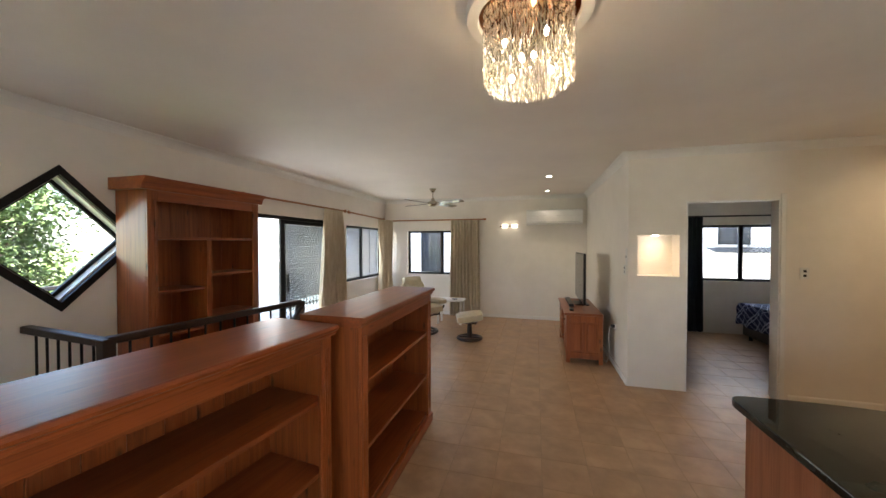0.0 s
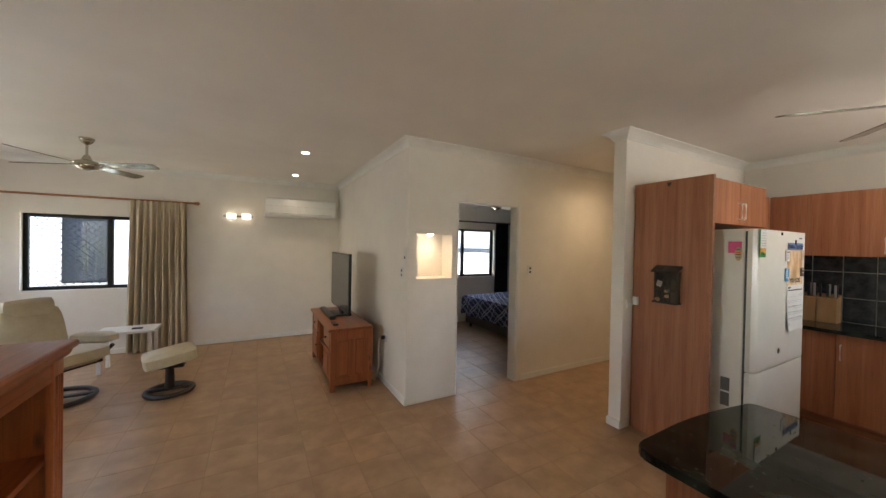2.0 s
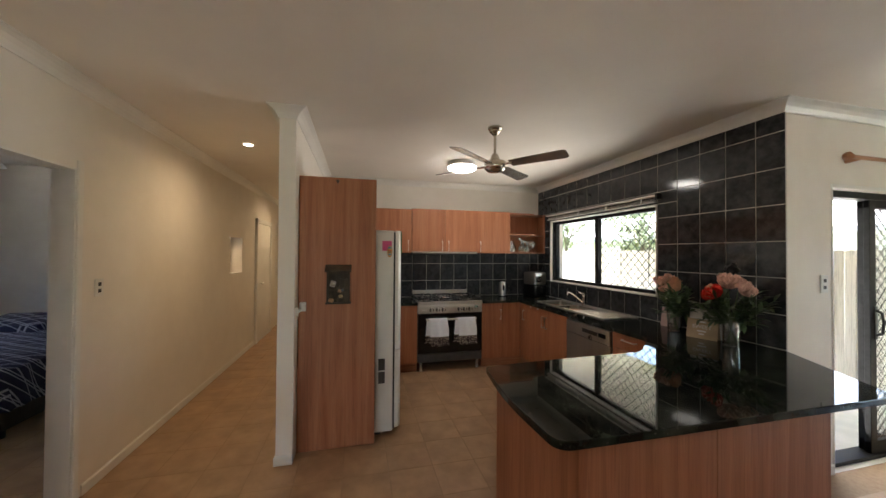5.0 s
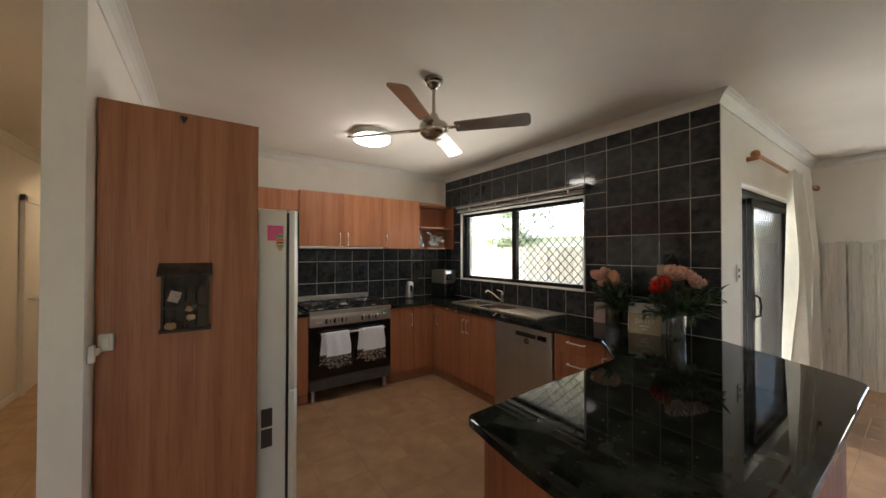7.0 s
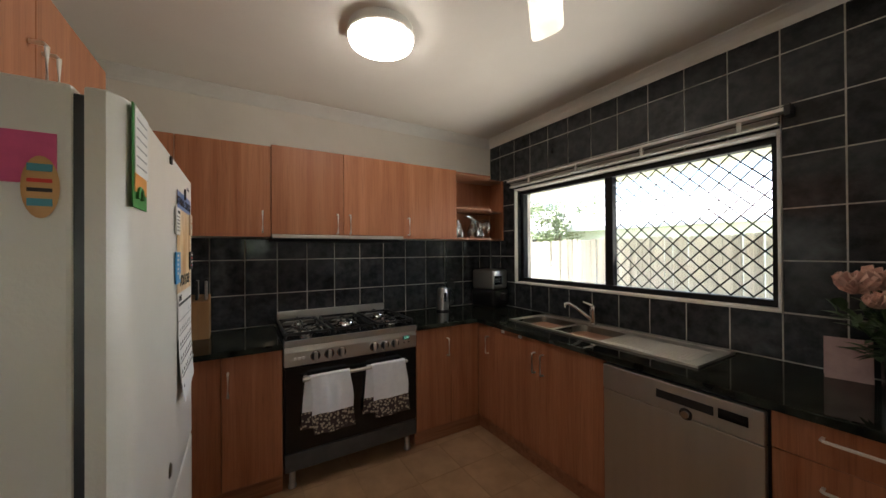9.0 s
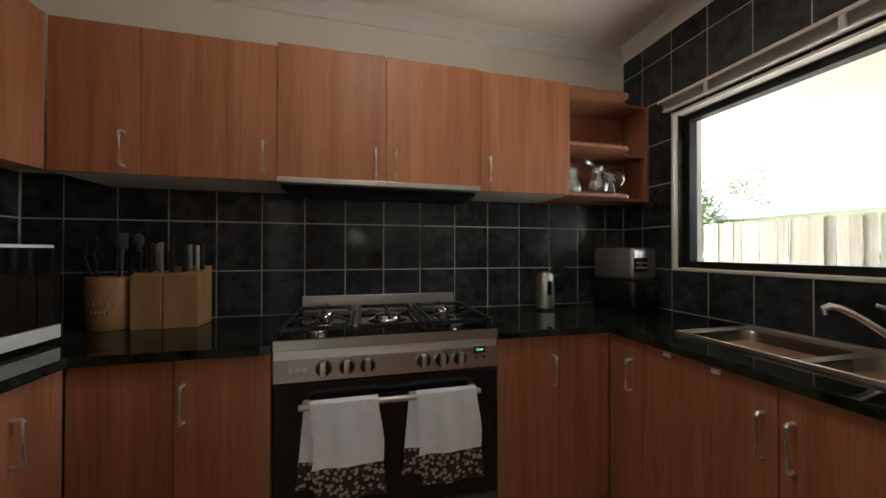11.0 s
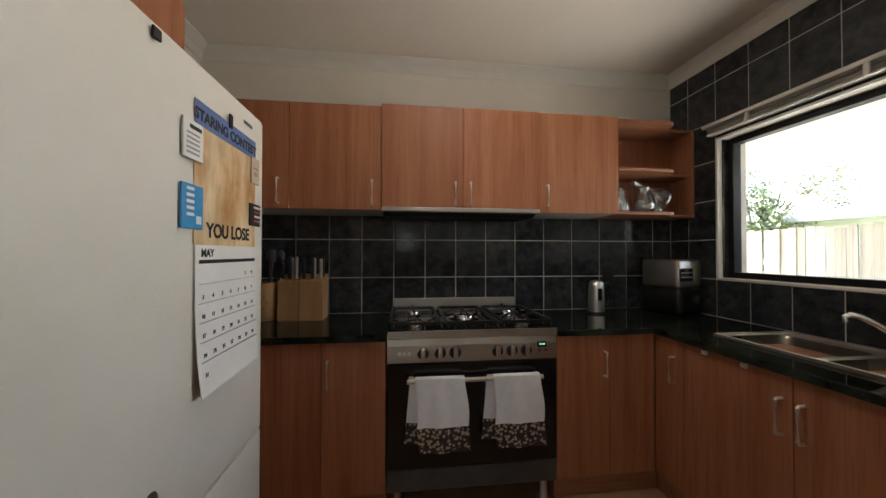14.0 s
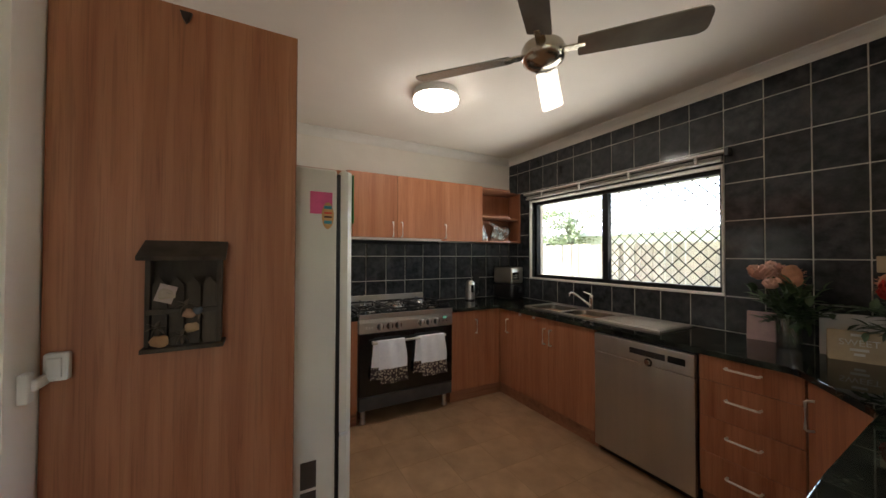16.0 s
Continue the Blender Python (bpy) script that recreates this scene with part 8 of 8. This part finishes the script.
def fence():
    th = thing("fence", (5.0, -3.2, -0.35), "weathered timber paling fence", "fence")
    me = []
    for v in range(3):
        bm = B()
        w = 0.097
        prism(bm, [(-w / 2, 0), (w / 2, 0), (w / 2, 1.93 + 0.012 * v), (w / 2 - 0.02, 1.95 + 0.012 * v), (-w / 2 + 0.02, 1.95 + 0.012 * v), (-w / 2, 1.93 + 0.012 * v)], -0.008, 0.008, "y")
        me.append(mesh_of("paling", bm, PALING))
    rnd = random.Random(12)
    x = 0.5
    while x < 12.5:
        ob = new("paling", me[rnd.randrange(3)])
        ob.parent = th
        ob.matrix_basis = pose(x - 5.0, rnd.uniform(-0.006, 0.006), 0.02, rnd.uniform(-0.5, 0.5), rnd.uniform(-0.5, 0.5), rnd.uniform(-1.5, 1.5))
        x += 0.101
    for z in (0.35, 1.5):
        bm = B()
        box(bm, (0.4, -3.26, z - 0.35), (12.6, -3.215, z - 0.27), 0.003)
        part("rail", bm, PALING, th)


fence()


def house(name, x0, x1, y0, y1, zb, zw, ridge, along, label, wins, roofmat):
    """A plain neighbouring house: walls, gabled roof with eaves, windows (wall side, centre, low, width, height)."""
    th = thing(name, ((x0 + x1) / 2, (y0 + y1) / 2, zb), label, "house")
    bm = B()
    box(bm, (x0, y0, zb), (x1, y1, zw))
    part("wall", bm, WHITEWALL, th)
    bm = B()
    e = 0.6
    if along == "x":
        c = (y0 + y1) / 2
        prism(bm, [(y0 - e, zw), (y1 + e, zw), (y1 + e, zw + 0.12), (c, ridge), (y0 - e, zw + 0.12)], x0 - e, x1 + e, "x")
    else:
        c = (x0 + x1) / 2
        prism(bm, [(x0 - e, zw), (x1 + e, zw), (x1 + e, zw + 0.12), (c, ridge), (x0 - e, zw + 0.12)], y0 - e, y1 + e, "y")
    part("roof", bm, roofmat, th)
    for side, c, low, w, h in wins:
        y = y0 if side == "s" else y1
        s = -1 if side == "s" else 1
        bm = B()
        box(bm, (c - w / 2 - 0.05, y + s * 0.001, low - 0.05), (c + w / 2 + 0.05, y + s * 0.05, low + h + 0.05), 0.004)
        wf = part("window", bm, BLACK if side == "s" else TRIM, th)
        bm = B()
        box(bm, (c - w / 2, y + s * 0.051, low), (c - 0.015, y + s * 0.056, low + h)), box(bm, (c + 0.015, y + s * 0.051, low), (c + w / 2, y + s * 0.056, low + h))
        part("pane", bm, plain("dark_pane", (0.03, 0.035, 0.045), 0.08) if "dark_pane" not in bpy.data.materials else bpy.data.materials["dark_pane"], wf)
        bm = B()
        box(bm, (c - w / 2 - 0.1, y + s * 0.001, low - 0.12), (c + w / 2 + 0.1, y + s * 0.12, low - 0.052), 0.004)
        part("sill", bm, CONCRETE, wf)
    return th


house("neighbour_house", 0.0, 26.0, -15.0, -8.5, -0.4, 2.1, 3.5, "x", "white rendered neighbouring house with a pale roof behind the fence", [("n", 3.0, 0.8, 1.6, 1.1), ("n", 12.0, 0.8, 1.6, 1.1)], ROOFSHEET)
nb = house("neighbour_house", -9.0, 12.0, 11.0, 20.0, -3.1, 3.4, 6.0, "x", "white rendered two-storey neighbouring house close to the end window", [("s", -2.9, 0.72, 0.62, 1.22), ("s", 5.56, 1.62, 0.62, 0.42), ("s", 1.2, 0.8, 1.2, 1.1)], ROOFSHEET)
aw = part("awning", (lambda bm: (prism(bm, [(10.4, 1.36), (10.98, 1.48), (10.98, 1.50), (10.4, 1.38)], 4.9, 8.5, "x"), bm)[1])(B()), SHUTTER, nb, "grey sheet awning")

# balcony on the living side
bm = B()
box(bm, (-5.3, 2.0, -0.32), (-3.152, 12.2, -0.03))
solid("balcony_floor", bm, CONCRETE, "pale tiled balcony floor outside the sliding door", "balcony", kind="structure")
br = thing("balcony_rail", (-5.22, 5.5, -0.03), "dark metal balcony railing", "railing")
bm = B()
box(bm, (-5.25, 2.0, 1.03), (-5.19, 9.6, 1.08), 0.006)
part("handrail", bm, BLACK, br)
bm = B()
box(bm, (-5.235, 2.0, 0.06), (-5.205, 9.6, 0.09), 0.003)
part("bottom_rail", bm, BLACK, br)
me_b = None
for k in range(60):
    y = 2.05 + k * 0.127
    if me_b is None:
        bm = B()
        box(bm, (-0.008, -0.008, 0.0), (0.008, 0.008, 1.06))
        me_b = mesh_of("baluster", bm, BLACK)
    ob = new("baluster", me_b)
    ob.parent = br
    ob.matrix_basis = pose(0.0, y - 5.5, 0.002)
for y in (2.05, 9.5):
    bm = B()
    box(bm, (-5.25, y - 0.03, -0.03), (-5.19, y + 0.03, 1.05), 0.004)
    part("post", bm, BLACK, br)
bm = B()
box(bm, (-4.78, 5.56, -0.03), (-4.5, 5.86, CEIL + 0.12), 0.01)
solid("balcony_column", bm, WHITEWALL, "white rendered balcony column", "column", base=(-4.64, 5.71, -0.03))
sc = thing("slat_screen", (-4.62, 8.9, -0.03), "grey horizontal slat privacy screen on the balcony", "privacy screen")
bm = B()
box(bm, (-0.006, -3.05, -0.029), (0.006, 3.05, 0.029), 0.003, 1, 0, pose(0, 0, 0, 0, 24, 0))
me_s = mesh_of("slat", bm, SHUTTER)
for k in range(34):
    ob = new("slat", me_s)
    ob.parent = sc
    ob.matrix_basis = pose(0, 0, 0.43 + k * 0.058)
for y in (5.88, 7.9, 9.9, 11.93):
    bm = B()
    box(bm, (-4.645, y - 0.025, -0.03), (-4.595, y + 0.025, 2.4), 0.004)
    part("post", bm, SHUTTER, sc)


# trees
def tree(name, at, height, crown_r, seed, label, n_clump=42, leaves=46, size=0.16, leaf_mat=None):
    rnd = random.Random(seed)
    th = thing(name, at, label, "tree")
    base = Vector(at)
    bm = B()
    top = base + Vector((rnd.uniform(-0.3, 0.3), rnd.uniform(-0.3, 0.3), height * 0.62))
    pts = [base.lerp(top, k / 5) + Vector((rnd.uniform(-0.06, 0.06), rnd.uniform(-0.06, 0.06), 0)) * k for k in range(6)]
    tube(bm, pts, [0.05 * height / 3 * (1 - 0.13 * k) for k in range(6)], 10)
    ends = []
    for k in range(9):
        a = 2 * math.pi * k / 9 + rnd.uniform(-0.3, 0.3)
        s = pts[2 + k % 4]
        e = top + Vector((math.cos(a), math.sin(a), 0)) * crown_r * rnd.uniform(0.45, 0.85) + Vector((0, 0, height * rnd.uniform(-0.08, 0.3)))
        mid = s.lerp(e, 0.5) + Vector((0, 0, 0.15))
        tube(bm, [s, mid, e], [0.026 * height / 3, 0.016 * height / 3, 0.007 * height / 3], 7)
        ends += [mid, e]
    part("trunk", bm, BARK, th, "", True)
    verts, faces = [], []
    for k in range(n_clump):
        c = rnd.choice(ends) + Vector((rnd.gauss(0, 1), rnd.gauss(0, 1), rnd.gauss(0, 0.8))) * crown_r * 0.3
        for j in range(leaves):
            o = c + Vector((rnd.gauss(0, 1), rnd.gauss(0, 1), rnd.gauss(0, 0.8))) * crown_r * 0.13
            d = Vector((rnd.uniform(-1, 1), rnd.uniform(-1, 1), rnd.uniform(-0.9, 0.5))).normalized()
            s = d.cross(Vector((rnd.uniform(-1, 1), rnd.uniform(-1, 1), 1))).normalized()
            L, w = size * rnd.uniform(0.6, 1.3), size * 0.28
            i = len(verts)
            verts += [o, o + d * L * 0.5 + s * w, o + d * L, o + d * L * 0.5 - s * w]
            faces.append((i, i + 1, i + 2, i + 3))
    me = bpy.data.meshes.new("crown")
    me.from_pydata([v - base for v in verts], [], faces)
    me.materials.append(leaf_mat or LEAF)
    ob = new("crown", me)
    ob.parent = th
    ob["kind"] = "stuff"


tree("tree", (-8.4, 3.1, -3.1), 6.7, 1.75, 3, "leafy green tree beyond the balcony", 150, 200, 0.10)
tree("tree", (-15.0, 16.5, -3.1), 6.5, 2.4, 8, "leafy green tree down the street", 44, 46, 0.24)
tree("tree", (-14.0, 3.0, -3.1), 5.5, 2.2, 21, "leafy green tree down the street", 40, 44, 0.24)
tree("tree", (14.5, -7.0, -0.4), 5.0, 1.6, 5, "leafy green tree behind the fence", 60, 120, 0.11, HAZELEAF)
tree("tree", (10.4, -7.2, -0.4), 4.7, 1.25, 15, "leafy green tree behind the fence", 46, 120, 0.10, HAZELEAF)
tree("tree", (25.0, -21.0, -0.4), 8.0, 2.6, 25, "broad leafy tree behind the neighbour's roof", 70, 120, 0.22, HAZELEAF)


def car(name, at, rz, paint, label):
    th = thing(name, at, label, "car", "parked cars", rz=rz)
    m = pose(*at, 0, 0, rz)
    bm = B()
    prism(bm, [(-2.1, 0.32), (2.1, 0.32), (2.15, 0.55), (2.05, 0.80), (1.1, 0.93), (0.55, 1.36), (-1.2, 1.40), (-1.85, 0.98), (-2.12, 0.85)], -0.84, 0.84, "y", 0.05)
    bm.transform(m)
    part("body", bm, paint, th, "", True)
    for s in (-1, 1):
        bm = B()
        prism(bm, [(0.95, 0.94), (0.5, 1.29), (-1.1, 1.32), (-1.55, 0.98)], s * 0.842 - 0.004, s * 0.842 + 0.004, "y")
        bm.transform(m)
        part("side_window", bm, BLACKGL, th)
        for x in (-1.3, 1.3):
            bm = B()
            lathe(bm, (x, s * 0.76, 0.32), [(0.0, -0.10), (0.29, -0.10), (0.32, -0.06), (0.32, 0.06), (0.29, 0.10), (0.0, 0.10)], 24, "y")
            bm.transform(m)
            w = part("wheel", bm, BLACKPL, th, "", True)
            bm = B()
            lathe(bm, (x, s * 0.87, 0.32), [(0.0, 0.0), (0.19, 0.0), (0.20, -0.01)] if s > 0 else [(0.0, 0.0), (0.19, 0.0), (0.20, 0.01)], 20, "y")
            bm.transform(m)
            part("rim", bm, STEEL, w)
    for s in (-1, 1):
        bm = B()
        box(bm, (2.07, s * 0.6 - 0.14, 0.60), (2.13, s * 0.6 + 0.14, 0.72), 0.02)
        bm.transform(m)
        part("headlight", bm, WHITEPL, th)


car("car", (-16.0, 14.2, -3.1), 80, plain("dark_blue_paint", (0.02, 0.03, 0.07), 0.2), "dark blue car parked in the street")
car("car", (-16.4, 20.0, -3.1), 84, plain("silver_paint", (0.4, 0.4, 0.4), 0.25), "silver car parked in the street")
bm = B()
box(bm, (-21.5, -120, -3.14), (-14.6, 120, -3.085))
solid("road", bm, surface("asphalt", (0.045, 0.045, 0.047), (0.065, 0.065, 0.067), 30, 0.85, bump=0.6, fine=80), "grey asphalt street below the balcony", "road", kind="structure")

# ---------------------------------------------------------------- floor tiles
PITCH = 0.315


def tile_mesh(name, w, h, t, material, bevel=0.003):
    bm = B()
    a, b, c = w / 2, h / 2, bevel
    lo = [bm.verts.new(p) for p in ((-a, -b, 0), (a, -b, 0), (a, b, 0), (-a, b, 0))]
    hi = [bm.verts.new(p) for p in ((-a + c, -b + c, t), (a - c, -b + c, t), (a - c, b - c, t), (-a + c, b - c, t))]
    bm.faces.new(hi)
    for i in range(4):
        bm.faces.new((lo[i], lo[(i + 1) % 4], hi[(i + 1) % 4], hi[i]))
    return mesh_of(name, bm, material)


def floor_tiles():
    me = tile_mesh("floor_tile", PITCH - 0.0035, PITCH - 0.0035, 0.003, FLOORTILE, 0.0015)
    far = B()
    near = 0
    for i in range(-11, 27):
        for j in range(-11, 25):
            cx, cy = 0.02 + i * PITCH, 0.11 + j * PITCH
            if cx < -2.9 or cy > 7.5 or cx > 8.1 or cy < -3.25:
                continue
            if WELL[0] - 0.1 < cx < WELL[1] + 0.1 and WELL[2] - 0.1 < cy < WELL[3] + 0.1 or WELL_B[0] - 0.2 < cx < WELL_B[1] + 0.1 and WELL_B[2] - 0.1 < cy < WELL_B[3] + 0.1:
                continue
            if cx > 1.9 and cy < -0.1:
                continue
            close = -0.5 < cx < 3.0 and 1.95 < cy < 5.3 or 2.0 < cx < 4.7 and 0.5 < cy < 2.6 or -2.2 < cx < 1.0 and 5.3 <= cy < 7.6
            if close and near < 300:
                near += 1
                ob = new("floor_tile", me)
                ob.matrix_basis = pose(cx, cy, -0.003, random.uniform(-0.04, 0.04), random.uniform(-0.04, 0.04), 0)
                ob.parent = floor
            else:
                a = PITCH / 2 - 0.00175
                lo = [far.verts.new((cx + u * a, cy + v * a, -0.003)) for u, v in ((-1, -1), (1, -1), (1, 1), (-1, 1))]
                hi = [far.verts.new((cx + u * (a - 0.0015), cy + v * (a - 0.0015), 0.0)) for u, v in ((-1, -1), (1, -1), (1, 1), (-1, 1))]
                far.faces.new(hi)
                for k in range(4):
                    far.faces.new((lo[k], lo[(k + 1) % 4], hi[(k + 1) % 4], hi[k]))
    part("floor_tiles_far", far, FLOORTILE, floor, "", False, "stuff")


floor_tiles()


# ---------------------------------------------------------------- kitchen wall tiles
def wall_tiles(parent, axis, plane, n, lines, rows, skip=()):
    """Glazed tiles between the given joint lines, on a grout bed; n: +1 or -1, the way the wall faces."""
    shared = {}
    for u, v in zip(lines, lines[1:]):
        for a, b in zip(rows, rows[1:]):
            parts_ = [(u, v, a, b)]
            for s in skip:
                nxt = []
                for (p, q, c, d) in parts_:
                    if q <= s[0] or p >= s[1] or d <= s[2] or c >= s[3]:
                        nxt.append((p, q, c, d))
                        continue
                    if c < s[2]:
                        nxt.append((p, q, c, s[2]))
                    if d > s[3]:
                        nxt.append((p, q, s[3], d))
                    lo, hi = max(c, s[2]), min(d, s[3])
                    if p < s[0]:
                        nxt.append((p, s[0], lo, hi))
                    if q > s[1]:
                        nxt.append((s[1], q, lo, hi))
                parts_ = nxt
            for p, q, c, d in parts_:
                w, h = q - p - 0.006, d - c - 0.006
                if w < 0.012 or h < 0.012:
                    continue
                key = (round(w, 4), round(h, 4))
                if key not in shared:
                    shared[key] = tile_mesh("wall_tile", w, h, 0.003, BLACKTILE, 0.001)
                ob = new("wall_tile", shared[key])
                ob.parent = parent
                cc, zz = (p + q) / 2, (c + d) / 2
                ob.matrix_basis = pose(plane, cc, zz, 90, 0, 90 * n) if axis == "x" else pose(cc, plane, zz, 90, 0, 180 if n > 0 else 0)


def grout(name, axis, t0, t1, a0, a1, z0, z1, holes=()):
    bm = B()
    cut_wall(bm, axis, t0, t1, a0, a1, z0, z1, holes)
    return solid(name, bm, TILEGROUT, "pale grout bed behind the dark wall tiles", "tiling", kind="structure")


ROWS_Z = [0.9005, 1.137, 1.390, 1.643, 1.896, 2.149, 2.402, 2.529]
back = grout("tiling_east", "x", 5.221, 5.2275, -0.127, 3.149, 0.86, 1.60)
wall_tiles(back, "x", 5.2205, -1, [-0.12] + [0.024 + 0.2113 * k for k in range(15)] + [3.14], [0.9005, 1.137, 1.390, 1.60])
left = grout("tiling_north", "y", 3.143, 3.1495, 4.08, 5.22, 0.86, 1.60)
wall_tiles(left, "y", 3.1425, -1, [4.09] + [4.2 + 0.2102 * k for k in range(5)] + [5.212], [0.9005, 1.137, 1.390, 1.60])
right = grout("tiling_south", "y", -0.1275, -0.121, 1.937, 5.2205, 0.86, 2.526, [(2.955, 4.835, 1.135, 2.035)])
wall_tiles(right, "y", -0.1205, 1, [1.937] + [2.117 + 0.2098 * k for k in range(15)] + [5.212], ROWS_Z, [(2.955, 4.835, 1.135, 2.035)])
